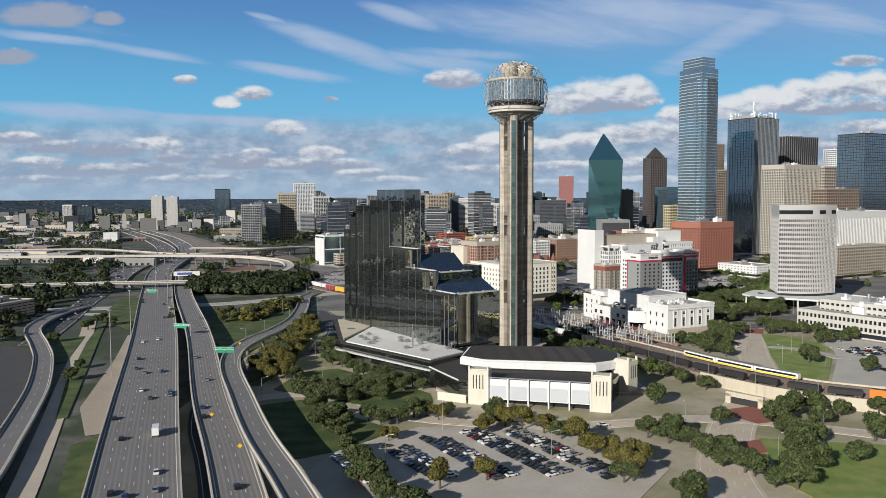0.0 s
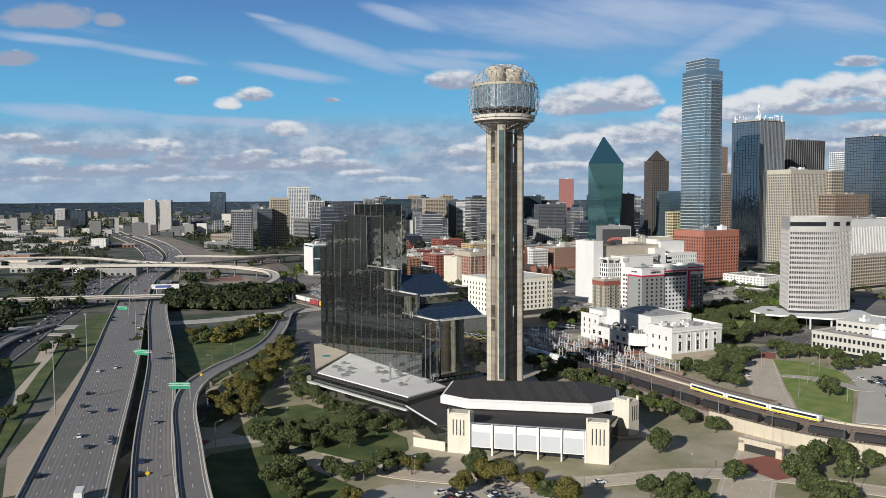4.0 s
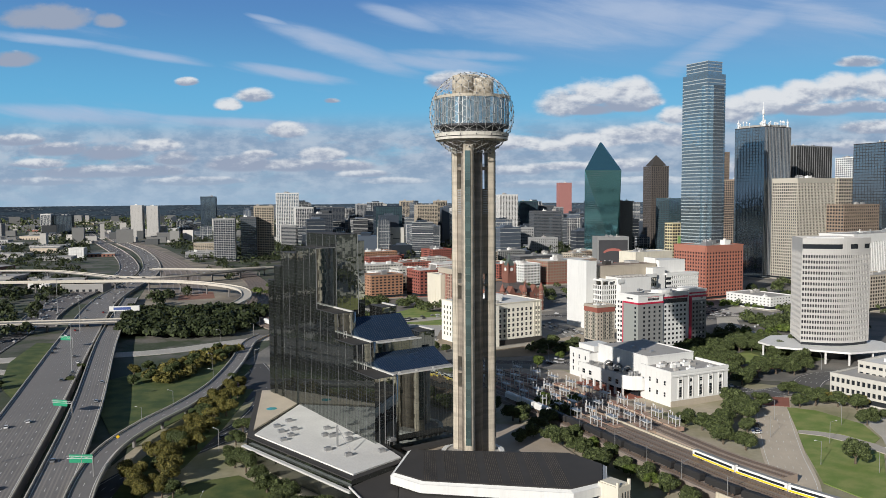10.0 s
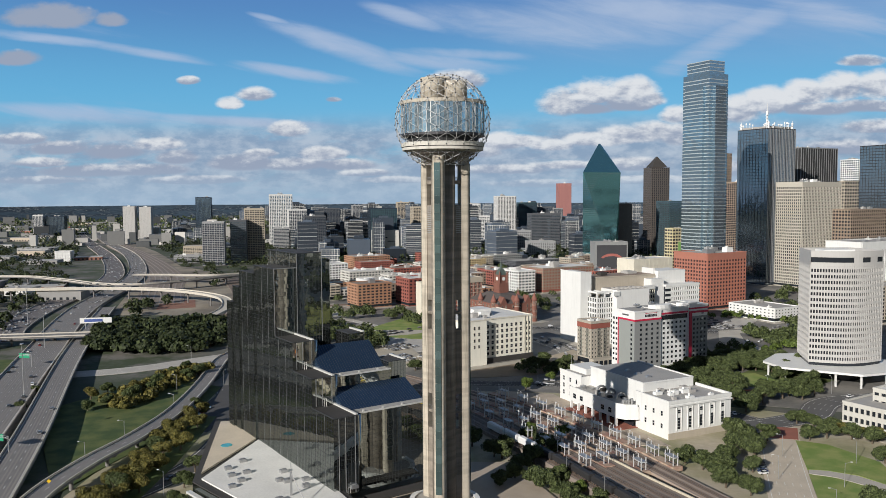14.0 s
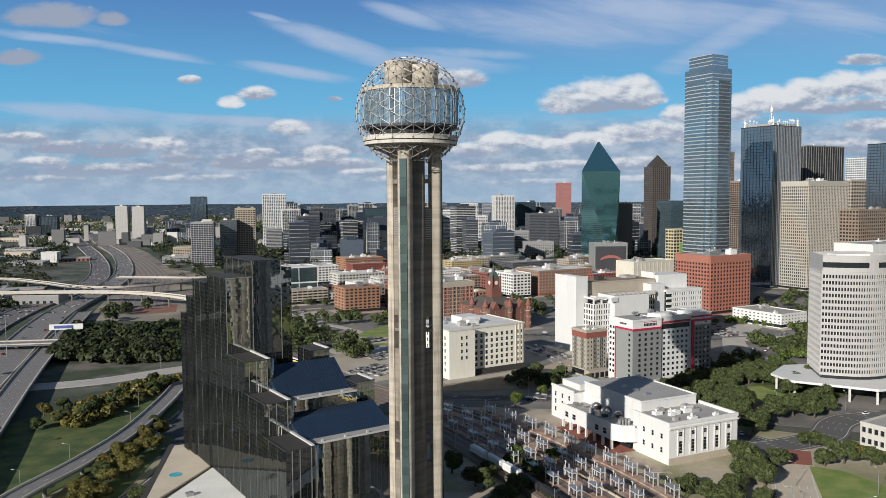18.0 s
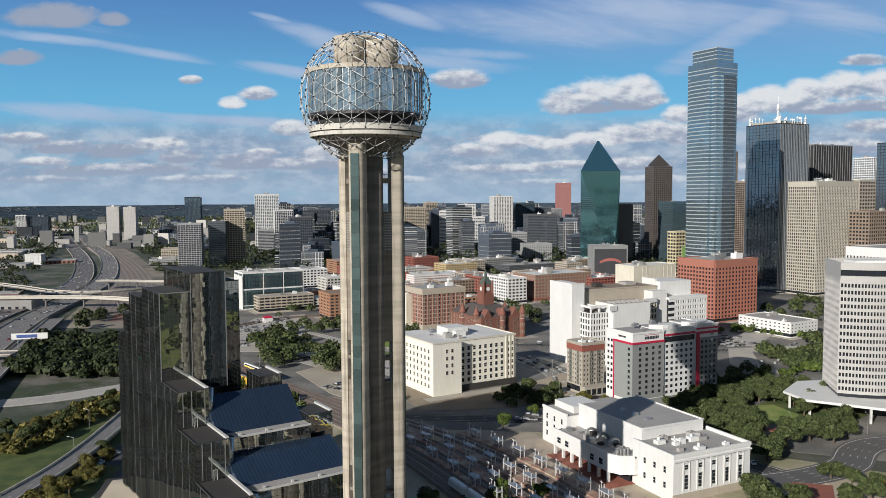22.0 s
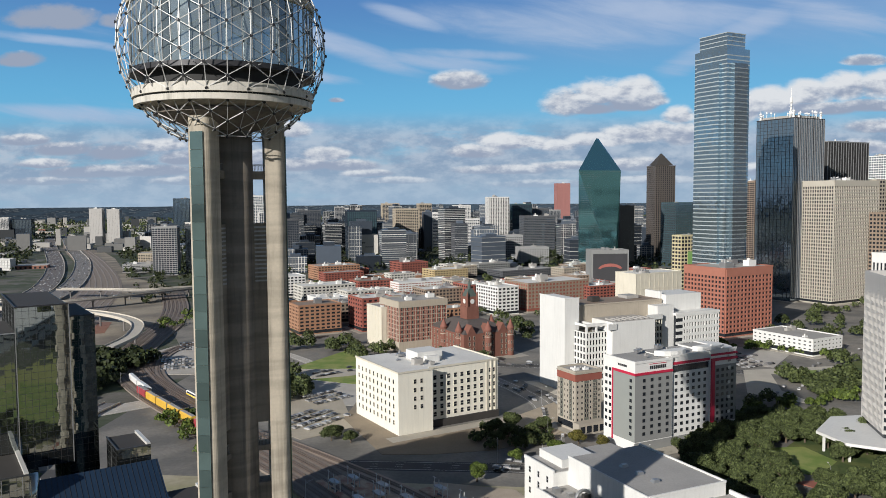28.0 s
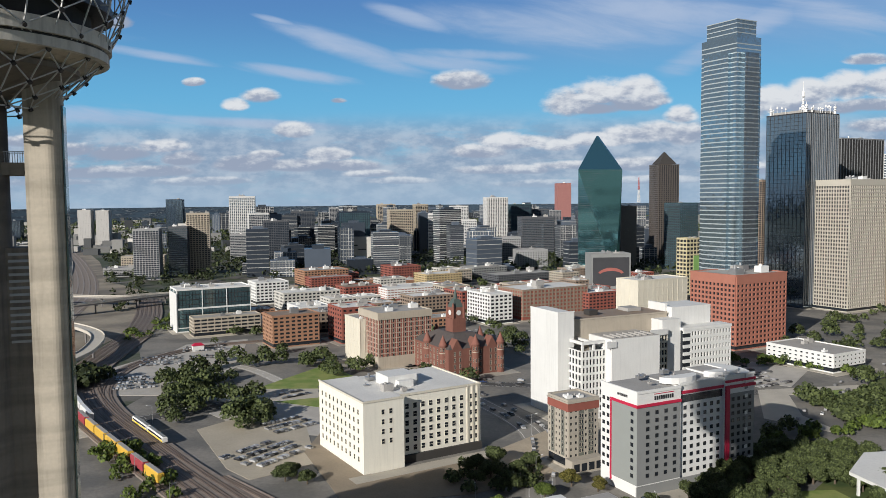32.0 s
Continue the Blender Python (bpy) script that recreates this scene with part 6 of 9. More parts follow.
office("brown_low_hotel", 400, 450, 110, 26, 36, 30, TAN, WINGLASS, (26, 6), 9, 1.2, 1.4, 0.4, "tan mid-rise block with rows of windows", "building", roof=ROOFGREY, units=4)

# ---- the high-rise skyline ----
BEIGE = material("beige_stone", (0.47, 0.435, 0.37), 0.85, var=0.1, scale=0.3)
EDGE = material("floor_edge", (0.55, 0.60, 0.61), 0.4, 0.4, var=0.05)
tall_tower = thing("tall_glass_tower", 291, 600, 0, 30, "very tall blue-green glass tower with stepped corners", "skyscraper")
BW, BD = 30, 39
part("shaft", MB().box(0, 0, 0, BW, BD, 262), BLUEGLASS, tall_tower, "silvery blue glass shaft")
part("side_bay", MB().box(-3.5, 6, 0, 0, BD - 6, 248).box(6, -3.5, 0, BW - 6, 0, 248), BLUEGLASS, tall_tower)
part("upper_bay", MB().box(3, 3, 262, BW - 3, BD - 3, 272), BLUEGLASS, tall_tower)
part("crown", MB().box(2.9, 2.9, 272, BW - 2.9, BD - 2.9, 276), BLUEGLASS, tall_tower)
part("crown_edge", MB().box(2.6, 2.6, 276, BW - 2.6, 3.4, 276.8).box(2.6, 3.4, 276, 3.4, BD - 2.6, 276.8), EDGE, tall_tower)
fl = MB()
for k in range(64):
    z = 6 + k * 3.95
    fl.box(-0.12, -0.12, z, BW + 0.1, -0.0, z + 0.9).box(-0.12, 0, z, -0.0, BD, z + 0.9)
    if z < 246:
        fl.box(-3.62, 5.9, z, -3.5, BD - 5.9, z + 0.9).box(5.9, -3.62, z, BW - 5.9, -3.5, z + 0.9)
for k in range(4):
    z = 261 + k * 3.9
    fl.box(2.8, 2.8, z, BW - 2.8, 2.9, z + 0.8).box(2.8, 2.9, z, 2.9, BD - 2.8, z + 0.8)
part("floor_edges", fl, EDGE, tall_tower, "pale floor edges", kind="stuff")
vm = MB()
for k in range(1, 18):
    vm.box(6 + (BW - 12) * k / 18 - 0.12, -3.7, 2, 6 + (BW - 12) * k / 18 + 0.12, -3.5, 248)
part("mullions", vm, DARKSTEEL, tall_tower, kind="stuff")

SLATE0 = glassy("slate_pane", (0.13, 0.16, 0.20), 0.12, 0.5)
# prism tower of green glass
fp = thing("prism_tower", 268, 1125, 0, 0, "faceted green glass prism tower with a pointed top", "skyscraper")
mb = MB()
mb.v += [(-29, 26, 0), (24, 0, 0), (30, 2, 26), (31, -14, 166), (-29, 26, 168), (-1, 26, 219.5), (36, 36, 0), (-25, 46, 0), (36, 36, 168), (-25, 46, 168), (3, 30, 219.5)]
mb.f += [(0, 1, 4), (1, 2, 3, 4), (3, 5, 4), (0, 4, 9, 7), (4, 5, 10, 9), (1, 6, 2), (2, 6, 8, 3), (3, 8, 10, 5), (6, 7, 9, 8), (8, 9, 10), (0, 7, 6, 1)]
part("glass_prism", mb, GREENGLASS, fp, "dark green mirror facets")
flp = MB()
for k in range(1, 48):
    z = k * 3.5
    q = 1 - z / 168
    flp.rod((-29, 25.9, z), (-29 + 53 * q, 25.9 - 26 * q, z), 0.16, 4)
    w_ = min(1.0, max(0.0, (z - 26) / 140))
    flp.rod((-29 + 53 * q, 25.8 - 26 * q, z), (30 + w_, 1.9 - 15.9 * w_, z), 0.12, 4)
part("floor_line_set", flp, DARKSTEEL, fp, kind="stuff")

GREYCON0 = material("grey_fin", (0.26, 0.265, 0.27), 0.6, 0.2, var=0.08)
# granite tower with a pyramid roof
tc = office("pyramid_tower", 443, 1470, 42, 40, 186, 12, GRANITE, WINGLASS, (9, 8), 46, 2.2, 1.2, 0.8, "brown granite tower with a pyramid roof", "skyscraper", units=0)
part("pyramid", MB().prism([(3, 3), (39, 3), (39, 37), (3, 37)], 188, 212, [(20, 19), (22, 19), (22, 21), (20, 21)]), ROOFDARK, tc, "dark pyramid roof")

# dark glass tower with antennas
rn = office("antenna_tower", 433, 790, 55, 52, 215, 30, DARKSTEEL, DARKGLASS, (14, 10), 50, 0.35, 0.25, 0.25, "dark blue glass tower with white roof antennas", "skyscraper", units=0)
fin = MB()
for k in range(19):
    fin.box(55 * k / 18 - 0.28, -0.8, 4, 55 * k / 18 + 0.28, -0.3, 215)
part("fin_screen", fin, GREYCON0, rn, "pale vertical fins", kind="stuff")
MAST = material("mast_white", (0.75, 0.75, 0.74), 0.5)
part("roof_frame", MB().box(4, 4, 216, 51, 48, 219), ROOFGREY, rn)
arnd = random.Random(64)
for k in range(26):
    a, b = (arnd.uniform(2, 53), arnd.choice((2.0, 5.0))) if k % 2 else (arnd.choice((2.0, 5.0)), arnd.uniform(2, 50))
    h = arnd.uniform(5, 10)
    part("roof_dish", MB().cyl(a, b, 216, 216 + h, 0.35, 0.25, 7).cyl(a, b, 216 + h * 0.75, 216 + h, 1.1, 0.7, 9), MAST, rn, "white roof dish on a post")
for x, y, h in ((3, 3, 12), (52, 3, 12), (3, 49, 12), (52, 49, 12), (27, 25, 38)):
    mm = MB().cyl(x, y, 216, 216 + h * 0.6, 1.4, 0.9, 8).cyl(x, y, 216 + h * 0.6, 216 + h, 0.5, 0.2, 6)
    for z in range(0, int(h * 0.6), 4):
        mm.box(x - 1.8, y - 1.8, 216 + z, x + 1.8, y + 1.8, 216.4 + z)
    mm.cyl(x, y, 216 + h * 0.55, 216 + h * 0.7, 1.8, 1.8, 10)
    part("antenna", mm, MAST, rn, "white antenna mast")

office("beige_grid_tower", 467, 760, 82, 40, 141, 30, BEIGE, WINGLASS, (26, 13), 32, 0.95, 1.5, 0.8, "beige office tower with a fine window grid", "skyscraper", roof=ROOFWHITE, units=8, top=5)
st2 = office("black_stripe_tower", 547, 950, 90, 40, 198, 30, GREYCON0, SHADE_BLACK, (16, 7), 1, 0.8, 0, 0.5, "black tower with pale vertical stripes", "skyscraper", units=3, top=0)
office("maroon_tower", 326, 1250, 34, 30, 108, 30, GRANITE, GRANITE, (8, 7), 28, 0.8, 1.4, 0.3, "dark maroon office tower", "skyscraper")
office("green_grid_block", 424, 1250, 42, 36, 113, 30, TEALGLASS, DARKGLASS, (10, 8), 26, 0.8, 1.4, 0.3, "green-grey gridded office tower", "skyscraper")
yg = office("yellow_garage_tower", 296, 760, 20, 14, 80, 30, material("yellow_panel", (0.56, 0.49, 0.31), 0.8, var=0.1), WINGLASS, (4, 3), 18, 1.0, 1.6, 0.4, "narrow yellow block with a green side panel", "building")
part("green_panel", MB().box(10, -0.75, 20, 20.2, -0.45, 62), material("green_panel", (0.22, 0.40, 0.12), 0.8, var=0.1), yg, "bright green cladding panel")
PINKST = material("pink_granite", (0.36, 0.165, 0.15), 0.6, var=0.08)
office("pink_tower", 386, 2600, 46, 40, 170, 8, PINKST, PINKST, (8, 6), 36, 1.2, 1.2, 0.5, "rose-coloured tower in the distance", "skyscraper", units=1)
bb = office("arch_poster_block", 218, 900, 50, 30, 54, 5, GREYPANEL, GREYPANEL, (4, 3), 3, 0.6, 0.8, 0.2, "grey block with a large dark wall poster", "building")
POSTER = material("poster_dark", (0.05, 0.05, 0.055), 0.6)
POSTRED = material("poster_red", (0.36, 0.12, 0.10), 0.6)
part("poster", MB().box(2, -0.5, 14, 48, -0.35, 50), POSTER, bb, "dark printed poster with a red arch")
am = MB()
for k in range(12):
    a0, a1 = math.pi * (0.1 + 0.8 * k / 12), math.pi * (0.1 + 0.8 * (k + 1) / 12)
    am.face((25 + 17 * math.cos(a0), -0.54, 28 + 9 * math.sin(a0)), (25 + 14 * math.cos(a0), -0.54, 28 + 5 * math.sin(a0)), (25 + 14 * math.cos(a1), -0.54, 28 + 5 * math.sin(a1)), (25 + 17 * math.cos(a1), -0.54, 28 + 9 * math.sin(a1)))
part("poster_arch", am, POSTRED, bb)
office("brown_slab_tower", 532, 760, 80, 26, 104, 30, BROWNBRICK, WINGLASS, (18, 6), 22, 1.4, 2.0, 0.5, "brown mid-rise slab with balconies", "building")
office("white_rear_tower", 785, 1240, 44, 40, 192, 30, LIGHTPANEL, SLATE0, (10, 9), 44, 1.0, 1.4, 0.4, "tall pale tower with a green crown line", "skyscraper")
office("dark_edge_tower", 655, 890, 100, 50, 198, 30, DARKSTEEL, DARKGLASS, (20, 10), 44, 0.4, 0.6, 0.3, "dark grey glass tower", "skyscraper")
office("pale_edge_tower", 640, 1000, 60, 40, 146, 30, TAN, WINGLASS, (9, 8), 26, 2.0, 2.4, 0.4, "pale stone office tower", "skyscraper")
office("brown_rear_tower", 577, 1400, 26, 26, 213, 30, BROWNBRICK, WINGLASS, (8, 7), 36, 1.4, 1.6, 0.4, "brown brick tower behind the glass tower", "skyscraper")

# ---- unseen halls, lots and fields added to brighten the hotel's mirror glass ----
FIELD = material("reflected_field", (0.30, 0.31, 0.10), 0.95, var=0.3, scale=0.08)
FIELDLOT = material("field_lot", (0.52, 0.49, 0.41), 0.9, var=0.25, scale=0.06)
for k, (x0, y0, x1, y1) in enumerate(((180, -300, 420, -130), (330, -60, 560, 120), (460, -300, 640, -140), (280, -620, 520, -440), (620, -60, 900, 140), (760, -500, 1150, -300), (540, -900, 1000, -680), (950, -200, 1400, 100), (1150, -800, 1700, -350))):
    sheet("far_lot", [(x0, y0), (x1, y0), (x1, y1), (x0, y1)], FIELDLOT if k % 3 else FIELD, 0.3 + 0.02 * k, "unseen pale lot added to brighten the mirror glass" if k % 3 else "unseen bright field added to brighten the mirror glass", category="car park" if k % 3 else "ground")
HALLWALL = material("hall_wall", (0.62, 0.58, 0.50), 0.85, var=0.12, scale=0.2, stain=0.1)
for x, y, w, d, h, t_ in ((330, -120, 150, 60, 24, -35), (420, -330, 190, 80, 20, -35), (260, -420, 120, 60, 16, -30), (640, -200, 160, 90, 34, -30), (700, -520, 220, 90, 26, -35), (500, -640, 140, 60, 40, -30), (900, -360, 90, 60, 60, -30)):
    hl_ = thing("reflected_hall", x, y, 0, t_, "unseen pale hall added to brighten the mirror glass", "hall", "convention halls")
    part("wall", MB().box(0, 0, 0, w, d, h), HALLWALL, hl_)
    part("roof", MB().box(-0.6, -0.6, h, w + 0.6, d + 0.6, h + 1.2), ROOFWHITE, hl_, "white flat roof")
    for k in range(2, int(h / 7) + 2):
        part("window_band", MB().box(6, -0.2, k * 6 - 5, w - 6, 0.0, k * 6 - 2.5).box(-0.2, 6, k * 6 - 5, 0.0, d - 6, k * 6 - 2.5).box(6, d, k * 6 - 5, w - 6, d + 0.2, k * 6 - 2.5), WINGLASS, hl_)

# far red and white lattice mast
mast = thing("radio_mast", 1180, 4920, 0, 12, "red and white steel lattice radio mast", "mast")
MASTRED = material("mast_red", (0.40, 0.12, 0.12), 0.6, var=0.1)
for k in range(9):
    z0, z1 = k * 27.0, k * 27.0 + 27.0
    r0, r1 = 10.0 - 1.0 * k, 10.0 - 1.0 * (k + 1)
    sec = MB()
    cs0 = [(r0 * a, r0 * b, z0) for a, b in ((-1, -1), (1, -1), (1, 1), (-1, 1))]
    cs1 = [(r1 * a, r1 * b, z1) for a, b in ((-1, -1), (1, -1), (1, 1), (-1, 1))]
    for e in range(4):
        sec.rod(cs0[e], cs1[e], 0.9, 5)
        sec.rod(cs0[e], cs1[(e + 1) % 4], 0.5, 4)
        sec.rod(cs0[(e + 1) % 4], cs1[e], 0.5, 4)
        sec.rod(cs1[e], cs1[(e + 1) % 4], 0.5, 4)
    part("mast_section", sec, MASTRED if k > 5 else LIGHTPANEL, mast, "red lattice section" if k > 5 else "white lattice section")

# ---- mid-distance towers ----
SLATE = glassy("slate_glass", (0.06, 0.08, 0.11), 0.12, 0.5)
PALE = material("pale_concrete", (0.56, 0.54, 0.49), 0.85, var=0.1, scale=0.2, stain=0.1)
PALE2 = material("pale_cladding", (0.30, 0.30, 0.30), 0.85, var=0.1, scale=0.2)
GREYCON = material("grey_concrete", (0.085, 0.09, 0.10), 0.85, var=0.1, scale=0.2)


WHITE2 = material("white_cladding", (0.62, 0.61, 0.59), 0.8, var=0.1, scale=0.2)
TAN2 = material("tan_cladding", (0.42, 0.36, 0.28), 0.8, var=0.1, scale=0.2)


def midrise(x, y, w, h, wall, glass, label, d=None, turn=14, pier=0.8, span=1.0, cols=None, cat="apartment tower", top=2):
    wall = {WHITE: WHITE2, TAN: TAN2, CREAM: TAN2, PALE: PALE2, LIGHTPANEL: WHITE2}.get(wall, wall)
    d = d or w * 0.7
    cols = cols or (max(4, int(w / 4.5)), max(3, int(d / 4.5)))
    return office("apartment_tower", x, y, w * 0.93, d, h, turn, wall, glass, cols, max(3, int(h / 3.6)), pier, span, 0.5, label, cat, units=2, top=top)


midrise(-988, 2050, 36, 100, OFFWHITE, SLATE, "white and dark glass twin slab tower", 30, 10, 4, 0.3)
midrise(-945, 2065, 36, 98, OFFWHITE, SLATE, "white and dark glass twin slab tower", 30, 10, 4, 0.3)
midrise(-950, 2600, 58, 127, SLATE, BLUEGLASS, "rounded blue glass tower in the distance", 40, 10, 0.6, 0.8)
midrise(-1395, 2300, 34, 71, WHITE, SLATE, "pale distant apartment tower", 30, 10)
midrise(-1360, 2320, 60, 66, SLATE, DARKGLASS, "dark distant apartment slab", 30, 10)
midrise(-462, 1150, 42, 80, PALE, SLATE, "grey gridded residential tower", 32, 12, 0.8, 1.0)
midrise(-424, 1200, 32, 82, GREYCON, DARKGLASS, "dark residential tower with floor bands", 30, 12, 0.4, 1.4)
midrise(-404, 1230, 40, 103, TAN, WINGLASS, "tan residential tower with balconies", 32, 16, 1.4, 1.5)
midrise(-454, 1650, 60, 132, WHITE, BLUEGLASS, "white and glass residential tower", 40, 14, 1.6, 1.0)
midrise(-410, 1500, 37, 55, PALE, SLATE, "low banded apartment block", 30, 14, 0.2, 1.6)
midrise(-387, 1560, 45, 96, LIGHTPANEL, SLATE, "slim grey-blue residential tower", 34, 18, 0.8, 0.6)
midrise(-335, 1480, 52, 82, GREYCON, SLATE, "wide grey residential tower", 36, 18, 0.8, 1.0)
midrise(-188, 1500, 66, 99, SLATE, TEALGLASS, "teal glass office tower with pale fins", 40, 14, 0.8, 0.4)
cubeb = thing("sloped_museum_cube", -174, 1440, 0, 14, "plain pale concrete cube museum", "museum")
part("body", MB().box(0, 0, 0, 56, 44, 51), PALE, cubeb)
part("window_slot", MB().box(8, -0.2, 34, 30, 0, 36).box(30, -0.2, 26, 46, 0, 27.4), WINGLASS, cubeb)
midrise(-96, 1620, 55, 100, TAN, WINGLASS, "tan apartment tower with rounded bays", 36, 16, 1.2, 1.4)
midrise(-57, 1900, 35, 109, CREAM, WINGLASS, "cream stone apartment tower", 30, 16)
midrise(-17, 1700, 31, 90, WHITE, DARKGLASS, "white banded office tower", 30, 8, 0.0, 2.0)
midrise(35, 1900, 45, 104, WHITE, SLATE, "white concrete apartment tower", 36, 12, 1.6, 1.4)
midrise(47, 1650, 49, 76, LIGHTPANEL, DARKGLASS, "white gridded mid-rise block", 36, 12, 1.0, 1.6)
midrise(123, 1900, 58, 125, WHITE, WINGLASS, "tall white stone tower", 40, 12, 2.2, 0.8)
midrise(-162, 2000, 50, 109, CREAM, SLATE, "cream coloured apartment tower", 36, 12)
midrise(180, 1500, 71, 85, GREYCON, DARKGLASS, "dark stepped office block with floor bands", 40, 10, 0.3, 1.8)
midrise(105, 1400, 70, 50, PALE, WINGLASS, "low gridded concrete office block", 36, 8, 1.8, 1.8)
midrise(190, 2000, 58, 106, TEALGLASS, SLATE, "green glass office tower", 36, 10, 0.6, 0.8)
midrise(-392, 2000, 66, 92, GREYCON, SLATE, "grey glass slab tower", 36, 14)
midrise(-306, 2100, 36, 100, PALE, SLATE, "pale slim residential tower", 30, 14)
midrise(-255, 1900, 50, 80, SLATE, DARKGLASS, "dark glass slab tower", 30, 14)
midrise(153, 1280, 58, 34, PALE, WINGLASS, "grey concrete frame block", 34, 8, 2.4, 1.8)
midrise(-560, 1330, 80, 24, CREAM, WINGLASS, "long cream apartment block", 40, 14, 1.4, 1.6)
midrise(-534, 1200, 72, 14, PALE, WINGLASS, "pale parking garage with open decks", 40, 14, 0.4, 1.6)
midrise(-789, 1250, 31, 20, WHITE, WHITE, "plain white industrial block", 24, 10, 0.2, 0.3)
midrise(250, 2050, 50, 92, GREYCON, DARKGLASS, "dark grey office tower", 34, 12, 0.6, 1.2)
midrise(320, 2300, 44, 84, PALE, SLATE, "pale concrete apartment tower", 30, 12)
midrise(700, 1900, 60, 110, GREYCON, SLATE, "grey office tower beyond the glass towers", 40, 14)
midrise(560, 1250, 44, 150, BROWNBRICK, WINGLASS, "brown office tower between the skyscrapers", 40, 30)

# ---- warehouse district ----
FOOT = [(-104, 573, 60), (-48, 591, 48), (-6, 491, 60), (46, 480, 80), (110, 361, 110), (277, 553, 75), (218, 640, 60), (-214, 653, 80), (317, 470, 60)]


def brick_block(x, y, w, d, h, wall, label, roof=None, glass=None, pier=1.8, span=1.7):
    FOOT.append((x + w * 0.3, y + d * 0.5, max(w, d) * 0.75))
    return office("brick_block", x, y, w, d, h, 30, wall, glass or WINGLASS, (max(3, int(w / 4.5)), max(3, int(d / 4.5))), max(2, int(h / 4.0)), pier, span, 0.35, label, "building", roof=roof or ROOFGREY, units=4)


brick_block(-165, 1020, 66, 44, 24, ORANGEBRICK, "old orange brick warehouse with a water tank", ROOFGREY)
brick_block(-150, 990, 60, 26, 17, REDBRICK, "dark red brick warehouse")
brick_block(-190, 850, 40, 36, 26, LIGHTPANEL, "pale apartment block with flat white roof", ROOFWHITE)
brick_block(-140, 775, 66, 34, 22, PALE, "long grey loft block", ROOFWHITE)
brick_block(-104, 685, 32, 40, 19, WHITE, "white flat-roofed city block", ROOFWHITE, WHITE)
brick_block(-85, 865, 48, 34, 18, REDBRICK, "old red brick warehouse", BROWNBRICK)
brick_block(-46, 1090, 46, 44, 23, REDBRICK, "square red brick block", REDBRICK)
brick_block(8, 995, 56, 38, 20, material("yellow_brick", (0.48, 0.37, 0.20), 0.85, var=0.1), "low yellow brick block", ROOFWHITE)
brick_block(75, 1120, 60, 40, 18, GREYPANEL, "low grey-green shed-roofed hall", ROOFGREY)
brick_block(-34, 865, 78, 40, 16, LIGHTPANEL, "red and white parking structure", ROOFWHITE, REDBRICK, 1.0, 1.9)
brick_block(4, 762, 50, 32, 19, BROWNBRICK, "plain tan brick block", ROOFWHITE)
brick_block(56, 772, 30, 40, 23, REDBRICK, "red brick loft block", ROOFGREY)
art = brick_block(84, 690, 26, 44, 30, WHITE, "white rounded art deco block", ROOFWHITE)
brick_block(118, 715, 84, 46, 31, BROWNBRICK, "long brick jail block with a red end", ROOFWHITE, REDBRICK)
brick_block(36, 830, 34, 28, 22, TAN, "plain tan loft block", ROOFGREY)
brick_block(190, 745, 44, 40, 24, REDBRICK, "plain red brick block", ROOFWHITE)
brick_block(110, 1060, 100, 44, 12, GREYCON, "low grey parking deck", ROOFGREY)
rnd = random.Random(21)
WALLS = (REDBRICK, REDBRICK, BROWNBRICK, TAN, LIGHTPANEL, ORANGEBRICK, PALE)
ca, sa = math.cos(radians(30)), math.sin(radians(30))
cnt = 0
for i in range(-7, 14):
    for j in range(-4, 16):
        a, b = i * 46 + rnd.uniform(-4, 4), 430 + j * 44 + rnd.uniform(-4, 4)
        x, y = 60 + a * ca - b * sa + 200, 240 + a * sa + b * ca
        w, d, h = rnd.uniform(20, 38), rnd.uniform(20, 34), rnd.uniform(8, 22)
        cxx, cyy = x + w * 0.3, y + d * 0.6
        if not (-170 < x < 330 and 640 < y < 1130) or any((cxx - p) ** 2 + (cyy - q) ** 2 < (r * 0.75 + max(w, d) * 0.6) ** 2 for p, q, r in FOOT) or rnd.random() < 0.15:
            continue
        wl = rnd.choice(WALLS)
        brick_block(x, y, w, d, h, wl, rnd.choice(("low brick commercial block with a flat roof", "old loft block with a pale flat roof", "small masonry block with roof units")), rnd.choice((ROOFWHITE, ROOFGREY, ROOFWHITE)))
        cnt += 1

# ---- low sheds and far blocks on the flat land ----
SHEDW = [material("shed_white", (0.55, 0.54, 0.52), 0.8, var=0.12, obj_var=0.25), material("shed_grey", (0.36, 0.35, 0.34), 0.8, var=0.12, obj_var=0.3),
         material("shed_tan", (0.45, 0.38, 0.30), 0.8, var=0.12, obj_var=0.3), material("shed_red", (0.30, 0.14, 0.10), 0.8, var=0.12, obj_var=0.3)]


SHEDROOF = material("shed_roof", (0.46, 0.45, 0.43), 0.85, var=0.2, obj_var=0.3)


def shed(x, y, w, d, h, turn, wall, roof):
    th = thing("low_shed", x, y, 0, turn, "low flat-roofed warehouse shed with a pale roof", "warehouse", "sheds on the flat land")
    part("wall", MB().box(0, 0, 0, w, d, h), wall, th)
    part("roof", MB().box(-0.3, -0.3, h, w + 0.3, d + 0.3, h + 0.6).box(w * 0.3, d * 0.3, h + 0.6, w * 0.3 + 4, d * 0.3 + 3, h + 2.4), roof, th)
    mb = MB()
    for k in range(max(2, int(w / 8))):
        mb.box(3 + k * 8, -0.15, 0.5, 6.5 + k * 8, 0.0, 4.0)
    part("bay_front", mb, WINGLASS, th, kind="stuff")
    return th


